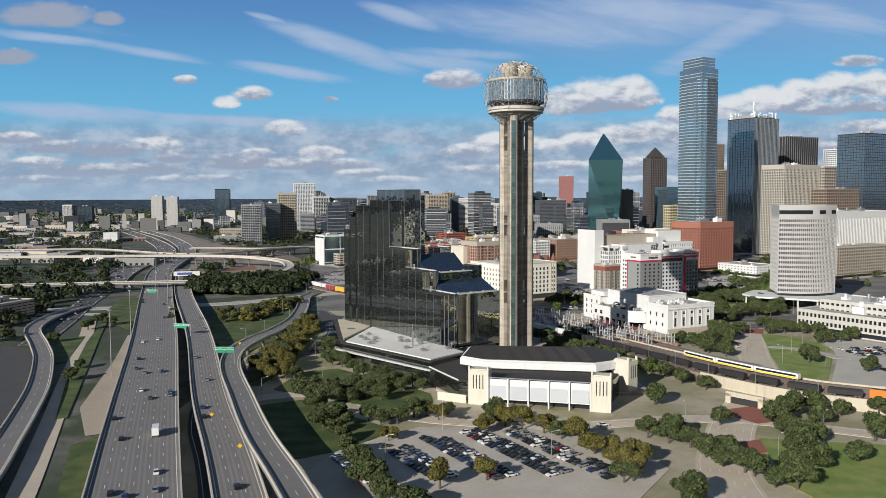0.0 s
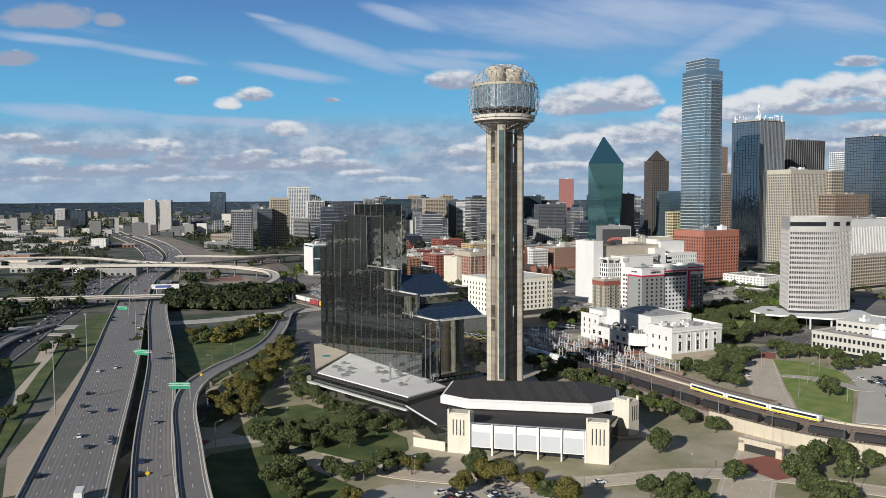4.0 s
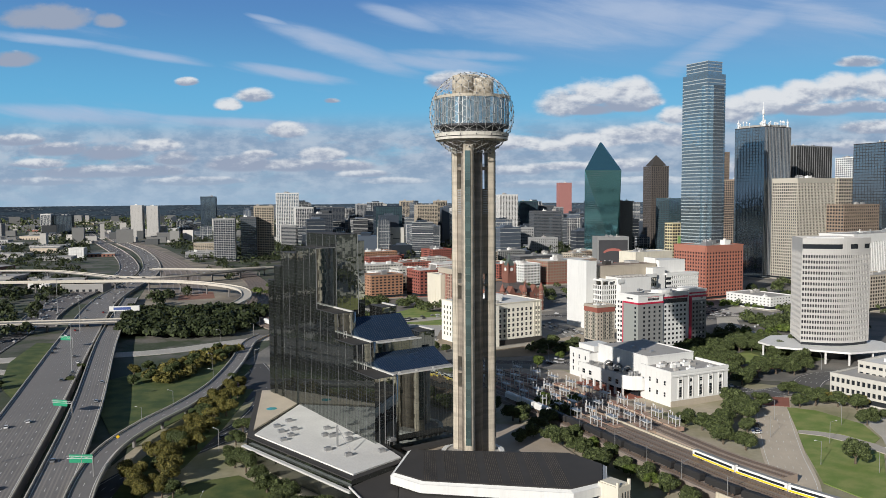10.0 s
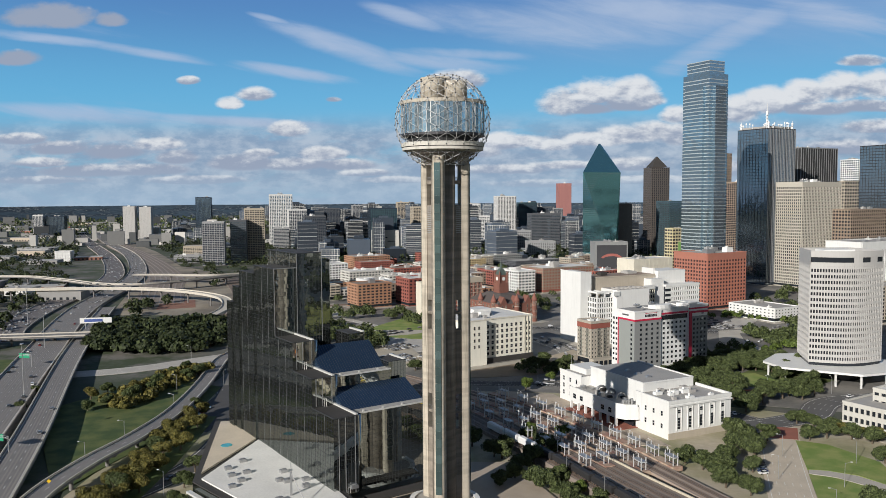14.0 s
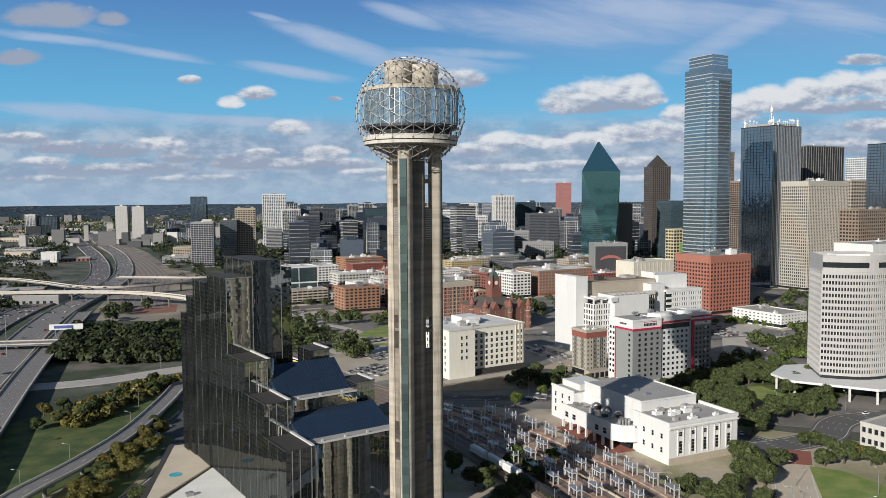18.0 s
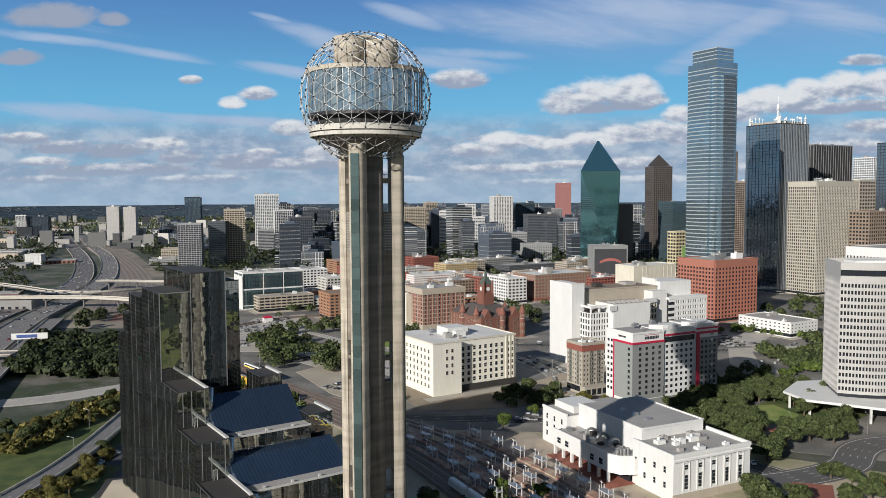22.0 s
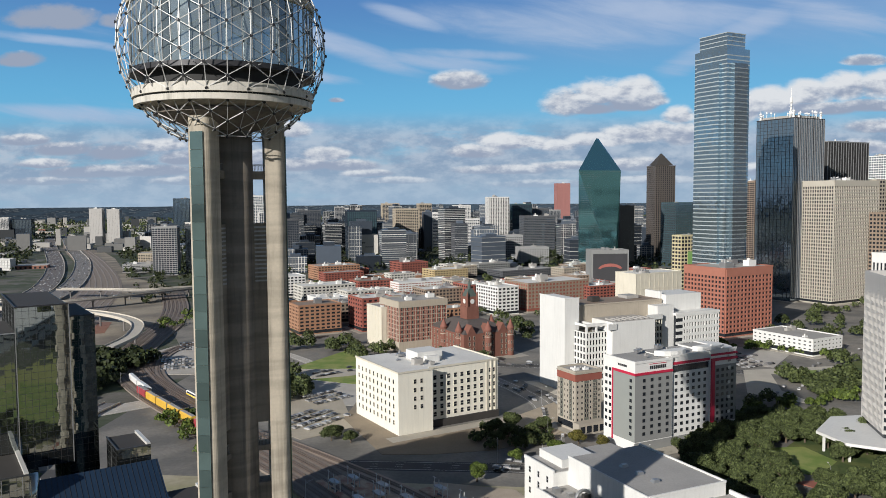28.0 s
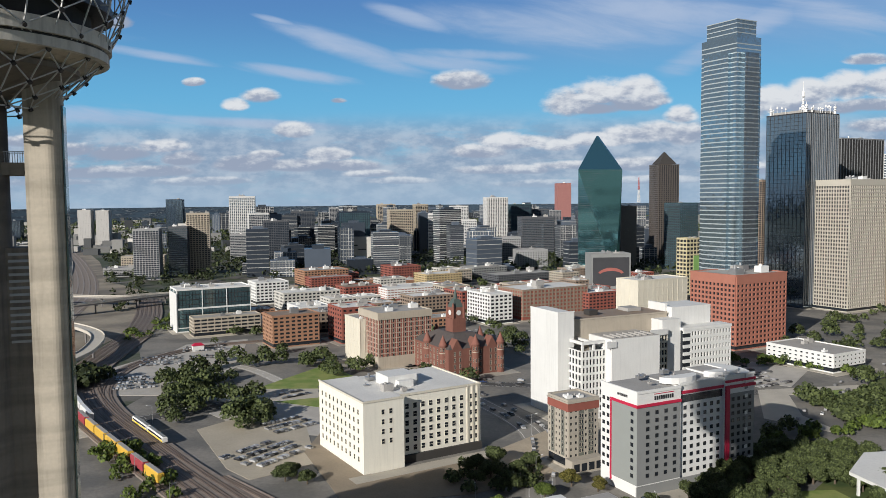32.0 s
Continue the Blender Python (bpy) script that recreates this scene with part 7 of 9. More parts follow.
rnd = random.Random(5)
for k in range(150):
    y = 640 + 3600 * rnd.random() ** 1.6
    x = -360 - 0.36 * (y - 640) - rnd.random() * (500 + 0.42 * y)
    if abs(x + 480 + (y - 880) * 0.46) < 130:
        continue
    shed(x, y, rnd.uniform(25, 90), rnd.uniform(20, 50), rnd.uniform(5, 12), rnd.uniform(-10, 25), rnd.choice(SHEDW), rnd.choice((SHEDROOF, ROOFGREY, ROOFGREY)))

far = MB()
rnd = random.Random(9)
for k in range(900):
    y = 1700 + 2900 * rnd.random()
    x = rnd.uniform(-0.62, 0.62) * (y + 200)
    h = rnd.choice((5, 6, 8, 8, 10, 12, 16, 24, 34)) * rnd.uniform(0.7, 1.4)
    w, d = rnd.uniform(12, 46), rnd.uniform(10, 30)
    far.box(-w / 2, -d / 2, 0, w / 2, d / 2, h, pose(x, y, 0, 0, 0, rnd.uniform(0, 30)))
FARB = material("far_buildings", (0.09, 0.10, 0.11), 0.85, var=0.1, island=0.5, tint=(0.42, 0.40, 0.37))
tagged(part("far_buildings", far, FARB), "many small pale buildings far across the plain", "buildings", "", "stuff")
FARGLASS = material("far_glass", (0.035, 0.045, 0.06), 0.35, var=0.1, island=0.5, tint=(0.09, 0.11, 0.14))
FARBAND = material("far_floor_edge", (0.24, 0.25, 0.26), 0.8, var=0.1, island=0.6, tint=(0.5, 0.49, 0.46))


def far_towers(name, label, n, seed, x_range, y_range, h_range, keep):
    """Stepped glass bodies and their pale floor edges, too many to pick apart."""
    rr = random.Random(seed)
    body, bands = MB(), MB()
    k = 0
    while k < n:
        y = rr.uniform(*y_range)
        x = rr.uniform(*x_range) * y
        if not keep(x, y):
            continue
        k += 1
        h = h_range[0] + (h_range[1] - h_range[0]) * rr.random() ** 1.7
        w, d = rr.uniform(20, 48), rr.uniform(18, 34)
        m = pose(x, y, 0, 0, 0, rr.choice((12, 16, 30)))
        body.box(-w / 2, -d / 2, 0, w / 2, d / 2, h, m)
        body.box(-w * 0.2, -d * 0.2, h, w * 0.25, d * 0.2, h + rr.uniform(3, 6), m)
        gap, t = rr.choice(((3.6, 0.7), (3.6, 1.3), (7.2, 0.8), (1000, 1))) 
        z = gap
        while z < h:
            bands.box(-w / 2 - 0.3, -d / 2 - 0.3, z, w / 2 + 0.3, -d / 2 - 0.02, z + t, m).box(-w / 2 - 0.3, -d / 2 - 0.02, z, -w / 2 - 0.02, d / 2, z + t, m)
            z += gap
        if rr.random() < 0.45:
            for q in range(int(w / 5) + 1):
                bands.box(-w / 2 + q * 5 - 0.4, -d / 2 - 0.5, 0, -w / 2 + q * 5 + 0.4, -d / 2 - 0.02, h, m)
    tagged(part(name, body, FARGLASS), label, "buildings", "", "stuff")
    tagged(part(name + "_edges", bands, FARBAND), "pale floor edges and fins of distant towers", "buildings", "", "stuff")


far_towers("uptown_blocks", "dark glass and concrete mid-rise blocks", 105, 31, (-0.26, 0.30), (1180, 2300), (14, 80), lambda x, y: True)
far_towers("far_towers", "distant mid-rise towers on the horizon", 80, 32, (-0.3, 0.36), (2300, 4300), (30, 90), lambda x, y: True)
far_towers("uptown_slim_towers", "slim apartment towers with pale floor edges", 60, 36, (-0.24, 0.27), (1350, 2400), (50, 108), lambda x, y: not (0.2 < x / y < 0.26 and y < 1500))
far_towers("western_blocks", "low offices along the western freeway", 30, 33, (-0.60, -0.34), (1500, 3300), (10, 40), lambda x, y: abs(x + 480 + (y - 880) * 0.46) > 210)

# ---- trees ----
def leaf_material(name, base, tint):
    return material(name, base, 0.7, var=0.25, scale=0.8, island=0.35, tint=tint, spec=0.3)


LEAF_OAK = leaf_material("oak_leaves", (0.040, 0.056, 0.020), (0.086, 0.106, 0.036))
LEAF_FALL = leaf_material("autumn_leaves", (0.078, 0.078, 0.017), (0.155, 0.132, 0.033))
LEAF_LIGHT = leaf_material("light_leaves", (0.050, 0.078, 0.014), (0.10, 0.135, 0.026))
LEAF_WOOD = leaf_material("wood_leaves", (0.020, 0.030, 0.011), (0.045, 0.058, 0.020))
BARK = material("bark", (0.11, 0.085, 0.06), 0.95, var=0.25, scale=1.5)


def crown_mesh(seed, r, h, zc, n=4600):
    """Clumps of leaves set in uneven lobes round the limbs."""
    rnd = random.Random(seed)
    lobes = []
    for k in range(11):
        a, e = rnd.uniform(0, 2 * math.pi), rnd.uniform(-0.5, 1.0)
        q = rnd.uniform(0.35, 0.72)
        lobes.append((Vector((r * q * math.cos(a) * math.cos(e), r * q * math.sin(a) * math.cos(e), zc + h * 0.5 * math.sin(e) * q * 1.2)), r * rnd.uniform(0.28, 0.52)))
    mb = MB()
    for k in range(n):
        c, lr = rnd.choice(lobes)
        d = Vector((rnd.gauss(0, 1), rnd.gauss(0, 1), rnd.gauss(0, 1) + 0.25)).normalized()
        p = c + Vector((d.x, d.y, d.z * h / (2 * r) * 1.1)) * lr * (rnd.uniform(0.72, 1.08) if k > 260 else rnd.uniform(0.3, 0.7))
        nrm = (d + Vector((rnd.gauss(0, 0.5), rnd.gauss(0, 0.5), rnd.gauss(0, 0.5)))).normalized()
        s = nrm.orthogonal().normalized()
        t = nrm.cross(s)
        ang = rnd.uniform(0, math.pi)
        s, t = s * math.cos(ang) + t * math.sin(ang), t * math.cos(ang) - s * math.sin(ang)
        w = r * (rnd.uniform(0.028, 0.062) if k > 260 else 0.2)
        mb.face(p - s * w - t * w * 0.5, p + s * w * 0.3 - t * w, p + s * w + t * w * 0.4, p - s * w * 0.2 + t * w)
    return mb


def trunk_mesh(seed, r, zc):
    rnd = random.Random(seed + 50)
    mb = MB().cyl(0, 0, -0.3, zc * 0.6, r * 0.085, r * 0.055, 8)
    for k in range(6):
        a = 2 * math.pi * k / 6 + rnd.uniform(-0.4, 0.4)
        mb.rod((0, 0, zc * rnd.uniform(0.4, 0.58)), (r * 0.55 * math.cos(a), r * 0.55 * math.sin(a), zc * rnd.uniform(0.95, 1.25)), r * 0.028, 5)
    return mb


PROTO = {}
for kind, leaf, lab in (("oak", LEAF_OAK, "dark green broad live oak"), ("fall", LEAF_FALL, "tree turning yellow-brown in autumn"), ("light", LEAF_LIGHT, "light green rounded tree")):
    for s in range(3):
        cm = crown_mesh(s * 7 + len(kind), 4.6, 5.6, 3.7).mesh("crown", leaf)
        tm = trunk_mesh(s * 7, 4.6, 3.7).mesh("trunk", BARK)
        PROTO[kind, s] = (cm, tm, lab)
tree_rnd = random.Random(77)


CITY_TREES = []


def plant(kind, group, spots, size=1.0):
    for x, y in spots:
        if y > 300:
            CITY_TREES.append((x, y))
            continue
        cm, tm, lab = PROTO[kind, tree_rnd.randrange(3)]
        k = 1.22 * size * tree_rnd.uniform(0.8, 1.2)
        tr = thing("tree", x + tree_rnd.uniform(-1.5, 1.5), y + tree_rnd.uniform(-1.5, 1.5), 0.3, tree_rnd.uniform(0, 360), lab, "tree", group)
        tr.scale = (k, k, k * tree_rnd.uniform(0.9, 1.15))
        part("trunk", tm, None, tr)
        part("crown", cm, None, tr)


def along_line(pts, gap, wide=0.0):
    line = curve([(x, y, 0) for x, y in pts], 6)
    out, run = [], 0.0
    for a, b in zip(line, line[1:]):
        run += (b - a).length
        if run > gap:
            run = 0
            out.append((b.x + tree_rnd.uniform(-wide, wide), b.y + tree_rnd.uniform(-wide, wide)))
    return out


plant("oak", "trees along the boulevard", [(-97, -97), (-89, -124), (-80, -144), (-74, -161), (-67, -177), (-62, -193), (-56, -206), (-104, -82), (-83, -124), (-102, -71), (-92, -110), (-85, -135), (-66, -186), (-50, -216), (-71, -169), (-93, -86)], 1.05)
plant("oak", "trees on the corner lawn", [(-90, -66), (-84, -71), (-78, -76), (-84, -82), (-76, -77), (-70, -82), (-96, -60)], 0.9)
plant("oak", "trees on the corner lawn", [(-71, -116), (-65, -120), (-60, -120), (-52, -111), (-46, -107), (-40, -107), (-84, -71)], 0.85)
plant("fall", "trees on the corner lawn", [(-60, -144), (-50, -106), (-43, -112)], 0.8)
plant("fall", "trees along the car park", [(-14, -124), (-6, -129), (0, -133), (12, -148), (16, -158), (20, -164), (23, -177), (-25, -132), (-24, -185), (-40, -193), (26, -186), (30, -170)], 1.0)
plant("oak", "trees along the car park", [(-19, -116), (6, -140), (22, -188), (-10, -119), (-16, -112)], 1.0)
plant("oak", "park trees by the underpass", [(42, -140), (48, -144), (54, -151), (57, -161), (60, -171), (64, -177), (68, -182), (70, -191), (75, -193), (76, -121), (57, -88), (52, -140), (63, -162)], 1.0)
plant("oak", "park trees by the underpass", [(97, -125), (99, -137), (104, -144), (111, -108), (123, -103), (131, -108), (85, -174), (89, -177), (110, -168), (128, -144), (39, -208), (148, -108), (92, -160), (98, -150), (118, -120)], 1.1)
plant("fall", "trees beside the curved ramp", [(-130, -13), (-134, 12), (-136, 42), (-136, 68), (-139, 106), (-140, 142), (-143, 29), (-144, 61), (-145, 90), (-125, -36), (-133, -28), (-128, -20), (-138, 0), (-140, 52), (-142, 120)], 1.0)
plant("oak", "trees beside the curved ramp", [(-120, -36), (-135, -8), (-138, 20), (-142, 76), (-146, 136), (-150, 160)], 0.95)
plant("oak", "trees in front of the hotel", [(-83, -32), (-77, -36), (-71, -44), (-64, -48), (-57, -52), (-115, 48), (-110, 12), (-98, -9), (-89, -18), (-112, 30), (-105, -2), (-68, -56), (-60, -62), (-52, -60), (-74, -50)], 0.9)
plant("oak", "trees inside the ramp loop", [(-194, 245), (-189, 195), (-195, 173), (-204, 163), (-212, 153), (-182, 232), (-176, 241), (-190, 259), (-197, 178), (-218, 193), (-192, 210)], 1.0)
plant("fall", "trees inside the ramp loop", [(-200, 190), (-208, 172), (-186, 180), (-222, 180)], 0.95)
plant("fall", "trees beside the curved ramp", [(-132, -40), (-138, -30), (-142, -18), (-134, -2), (-142, 8), (-135, 26), (-142, 40), (-137, 56), (-133, 80), (-141, 98), (-136, 118), (-144, 130), (-131, 50), (-130, 22)], 1.05)
plant("oak", "trees on the west verge", [(-236, -40), (-244, -10), (-300, 120), (-306, 150), (-292, 140), (-310, 170), (-250, 150), (-262, 190), (-300, 70)], 0.8)
plant("oak", "trees beside the tower", [(12, 87), (22, 70), (40, 94), (27, 67), (47, 80), (36, 52), (30, 40), (24, 30), (42, 60), (50, 70), (38, 30), (52, 36), (46, 20), (62, 10), (56, -6), (30, 80)], 0.95)
plant("light", "trees beside the tower", [(50, 199), (70, 226), (60, 100), (66, -14), (72, -26), (58, 22), (44, 108)], 0.8)
plant("oak", "trees behind the station", [(149, 87), (161, 94), (140, 78), (132, 62), (126, 52), (138, 50), (146, 70), (120, 40)], 1.05)
plant("fall", "trees by the terminal", [(210, 100), (220, 96), (232, 92), (242, 88), (206, 108)], 0.8)
plant("oak", "plaza trees", [(-136, 419), (-142, 469), (-136, 488), (-121, 468), (-112, 507), (-94, 507), (-66, 517), (-53, 517), (-127, 404), (-121, 419), (-130, 440), (-118, 432), (-138, 452), (-125, 455), (-84, 512), (-104, 500)], 1.15)
plant("light", "plaza trees", [(-74, 358), (-67, 370), (-64, 346), (-80, 366), (-58, 356), (60, 448), (-72, 380)], 1.1)
plant("oak", "plaza trees", [(-36, 467), (-20, 480), (-44, 480), (-12, 500), (93, 729), (101, 627), (102, 547), (96, 580), (88, 560), (108, 600)], 1.0)
plant("oak", "trees below the cream block", [(63, 275), (72, 283), (79, 268), (60, 254), (75, 247), (87, 275), (68, 262), (-22, 268), (-13, 257), (-26, 261)], 0.9)
plant("light", "trees below the cream block", [(88, 240)], 0.8)
plant("oak", "street trees to the east", [(328, 592), (354, 619), (357, 591), (384, 618), (265, 392), (273, 379), (280, 366), (296, 372), (288, 380), (304, 366), (312, 372), (322, 380), (332, 386), (511, 798), (476, 777), (440, 700), (420, 690), (400, 660)], 1.05)
plant("light", "street trees to the east", [(227, 291), (239, 299), (215, 320), (228, 330), (300, 505), (322, 440), (180, 270)], 0.9)
plant("oak", "street trees to the east", [(200, 380), (212, 390), (345, 560), (360, 540), (395, 560), (420, 590), (450, 620), (470, 660), (430, 560)], 1.0)
plant("oak", "trees by the lawn lot", [(188, -22), (166, 0), (205, 62), (216, 66), (226, 72)], 1.0)

def inside(x, y, poly):
    hit = False
    for (x0, y0), (x1, y1) in zip(poly, poly[1:] + poly[:1]):
        if (y0 > y) != (y1 > y) and x < (x1 - x0) * (y - y0) / (y1 - y0) + x0:
            hit = not hit
    return hit


GROVE = [(150, 226), (158, 250), (180, 290), (206, 296), (250, 292), (256, 262), (240, 236), (228, 222), (196, 206), (190, 184), (168, 166), (150, 176)]
plant("oak", "dense park trees by the round tower", [(140 + 10.5 * i + 5 * (j % 2), 150 + 9.5 * j) for i in range(12) for j in range(16) if inside(140 + 10.5 * i + 5 * (j % 2), 150 + 9.5 * j, GROVE) and not (182 < 140 + 10.5 * i < 224 and 206 < 150 + 9.5 * j < 246)], 1.1)
plant("oak", "dense park trees by the round tower", [(212, 186), (222, 194), (233, 202), (204, 178), (198, 188), (190, 168), (178, 158), (216, 176), (228, 186), (172, 148)], 1.15)
plant("oak", "trees by the terminal front", [(196, 118), (204, 110), (190, 124), (188, 104), (184, 96), (196, 100), (206, 96), (212, 90)], 0.9)
plant("oak", "trees under the red-trim hotel", [(120, 222), (130, 227), (150, 236), (160, 240), (172, 246)], 0.9)
plant("fall", "trees under the red-trim hotel", [(104, 252), (112, 246)], 0.8)
plant("oak", "trees along the broad street", [(148 + 0.3 * k, 84 + 6 * k) for k in range(5)] + [(116, 52), (122, 46), (128, 60), (112, 60), (120, 30), (126, 22)], 1.05)
plant("oak", "trees on the hall bank", [(58, 4), (64, -8), (50, 14), (70, -22), (76, -34), (82, -48), (46, 30), (54, -2), (88, -60)], 0.9)
plant("fall", "plaza edge trees", [(-100, 392), (-92, 400), (-84, 396), (-108, 384), (-76, 404)], 1.0)
plant("oak", "plaza grove", [(-133, 521), (-138, 481), (-113, 430), (-120, 520), (-142, 446), (-119, 415), (-58, 519), (-62, 499), (-110, 591), (-92, 553), (-126, 500), (-130, 466), (-122, 448), (-104, 540), (-128, 436)], 1.2)
plant("light", "trees beside the gravel lot", [(-70, 368), (-66, 339), (-56, 350), (-74, 352), (-60, 360)], 1.2)
plant("oak", "trees by the track curve", [(-115, 362), (-114, 387), (-107, 350), (-120, 376), (-104, 372)], 1.0)
plant("oak", "plaza edge trees", [(-118, 396), (-110, 404), (-128, 412), (-146, 440), (-150, 456), (-112, 444), (-106, 456), (-60, 500), (-44, 508), (-28, 500), (20, 452), (30, 460)], 1.2)


def woods(name, label, spots, leaf, seed, r=5.0, per=110):
    """A stand of trees too many to count: trunks and leaf clumps in one mesh."""
    rnd = random.Random(seed)
    mb = MB()
    for x, y in spots:
        k = r * rnd.uniform(0.7, 1.25)
        for q in range(per):
            d = Vector((rnd.gauss(0, 1), rnd.gauss(0, 1), abs(rnd.gauss(0, 1)) * 0.9)).normalized()
            p = Vector((x, y, k * 0.55)) + Vector((d.x * k, d.y * k, d.z * k * 1.1)) * rnd.uniform(0.7, 1.05)
            n_ = (d + Vector((rnd.gauss(0, 0.5), rnd.gauss(0, 0.5), rnd.gauss(0, 0.5)))).normalized()
            s = n_.orthogonal().normalized()
            t = n_.cross(s)
            w = k * rnd.uniform(0.14, 0.26) * (1.0 if per < 200 else 0.6)
            mb.face(p - s * w - t * w * 0.4, p + s * w * 0.4 - t * w, p + s * w + t * w * 0.5, p - s * w * 0.3 + t * w)
    tagged(part(name, mb, leaf), label, "trees", "", "stuff")


def fill(n, seed, poly_x, poly_y, test=None):
    rnd = random.Random(seed)
    out = []
    while len(out) < n:
        p = (rnd.uniform(*poly_x), rnd.uniform(*poly_y))
        if test is None or test(*p):
            out.append(p)
    return out


woods("ramp_woods", "dense dark woods between freeway and ramps", fill(330, 3, (-345, -195), (305, 470), lambda x, y: x > -285 - (y - 300) * 0.36 and y > 318 + abs(x + 240) * 0.16), LEAF_WOOD, 1, 6.0, 150)
woods("verge_woods", "scrubby trees beside the western roads", fill(110, 4, (-620, -330), (330, 640), lambda x, y: abs(x + 318 + (y - 300) * 0.36) > 48), LEAF_WOOD, 2, 6.0, 80)
woods("west_woods", "trees along the western lots", fill(130, 6, (-560, -330), (60, 330), lambda x, y: x < -352 - (y - 160) * 0.30), LEAF_WOOD, 3, 6.0, 80)
woods("curve_woods", "scrub beside the rail curve", fill(40, 8, (-260, -150), (600, 760), lambda x, y: y > 640 or x < -230), LEAF_LIGHT, 4, 4.5, 70)
woods("city_trees", "dark green trees on plazas and streets downtown", CITY_TREES, LEAF_OAK, 18, 6.4, 260)
woods("hedge_grove", "clipped dense grove beside the lawn downtown", fill(80, 22, (254, 330), (346, 426), lambda x, y: inside(x, y, [(264, 408), (262, 390), (268, 348), (292, 360), (326, 416), (318, 422), (286, 384)])), LEAF_OAK, 19, 4.4, 160)
woods("site_bushes", "dark bushes along the street below the cream block", fill(26, 21, (50, 90), (244, 284), lambda x, y: abs(y - 262) < 20), LEAF_OAK, 15, 3.0, 90)
woods("loop_scrub", "autumn scrub and bushes inside the ramp loop", fill(60, 27, (-215, -165), (150, 262), lambda x, y: abs(x + 192 - (y - 205) * 0.16) < 13), LEAF_FALL, 21, 3.8, 130)
woods("bank_scrub", "bright scrub on the railway bank", fill(40, 12, (-130, -60), (225, 310), lambda x, y: abs((x + 90) + (y - 262) * 0.75) < 16), LEAF_LIGHT, 5, 3.2, 80)
woods("far_woods_near", "tree belts across the flat land", fill(1250, 9, (-1500, 500), (1150, 2400), lambda x, y: abs(x) < 0.62 * y and abs(x + 480 + (y - 880) * 0.46) > 100), LEAF_WOOD, 6, 10.0, 16)
woods("far_woods", "distant tree canopy over the suburbs", fill(3000, 10, (-2900, 2900), (2300, 4600), lambda x, y: abs(x) < 0.64 * y), LEAF_OAK, 7, 17.0, 9)
woods("east_woods", "street trees among the eastern blocks", fill(120, 13, (330, 700), (330, 800), lambda x, y: x > 0.55 * y + 40), LEAF_OAK, 8, 5.0, 60)
woods("district_trees", "street trees among the warehouse blocks", fill(260, 14, (-170, 330), (560, 1150), lambda x, y: all((x - p) ** 2 + (y - q) ** 2 > (r * 0.62) ** 2 for p, q, r in FOOT)), LEAF_OAK, 9, 5.0, 60)
woods("uptown_trees", "dark tree canopy between the uptown blocks", fill(420, 15, (-520, 760), (1130, 2300), lambda x, y: abs(x) < 0.4 * y), LEAF_WOOD, 10, 9.0, 24)
woods("industrial_trees", "trees between the western sheds", fill(650, 16, (-1500, -330), (620, 1700), lambda x, y: abs(x + 480 + (y - 880) * 0.46) > 100 and x > -0.7 * y - 200), LEAF_WOOD, 11, 6.0, 36)

# groves added, mostly out of view, to vary and darken the hotel's reflections
woods("grove_south_east", "unseen groves added for the mirror glass to reflect", fill(260, 41, (220, 900), (-700, 0), lambda x, y: x > 260 - 0.5 * (y + 300)), LEAF_OAK, 23, 7.0, 60)
woods("grove_south_west", "dark woods west of the freeway added to darken the mirror glass", fill(420, 42, (-1100, -330), (-500, 330), lambda x, y: x < -350 - 0.1 * y), LEAF_WOOD, 24, 8.0, 50)

woods("lot_edge_trees", "olive street trees round the eastern lots", fill(60, 51, (190, 340), (300, 520), lambda x, y: abs(y - 300 - (x - 190) * 0.45) < 9 or abs(y - 520 + (x - 250) * 0.6) < 8), LEAF_LIGHT, 31, 4.0, 120)

# ---- railway ----
SLEEPER = material("sleepers", (0.19, 0.15, 0.125), 0.95, var=0.2)
RAILS = material("rail_steel", (0.22, 0.16, 0.12), 0.5, 0.5)
MAIN = [(330, -235, 5), (235, -150, 5), (165, -96, 5), (131, -74, 5), (106, -42, 5), (90, -12, 5), (75, 20, 4.4), (56, 65, 3.2), (36, 105, 2.2), (10, 155, 1.6), (-24, 204, 1.3), (-62, 250, 1.0), (-110, 306, 1.0),
        (-160, 368, 1.0), (-198, 428, 1.0), (-222, 490, 1.0), (-236, 560, 1.0), (-250, 640, 1.0), (-285, 760, 1.0), (-340, 900, 1.0)]
bed = curve(MAIN, 8)
bm_ = MB()
strip(bm_, bed, -14.4, 14.4, -5.2, 0.0)
tagged(part("track_bed", bm_, BALLAST), "brown ballast railway bed", "railway", "", "structure")


def track(off, i0=0, i1=None, pts=None, z=1.0, line3=False):
    line = curve([(p[0], p[1], p[2] if line3 else z) for p in pts] if pts else MAIN, 8)[i0:i1]
    th = thing("railway_track", 0, 0, 0, 0, "pair of worn steel rails on dark sleepers", "railway track", "tracks")
    for q in (-0.75, 0.75):
        mb = MB()
        strip(mb, line, off + q - 0.09, off + q + 0.09, 0.12, 0.3)
        part("rail", mb, RAILS, th)
    mb = MB()
    strip(mb, line, off - 1.35, off + 1.35, 0.0, 0.12)
    part("sleeper_bed", mb, SLEEPER, th, kind="stuff")


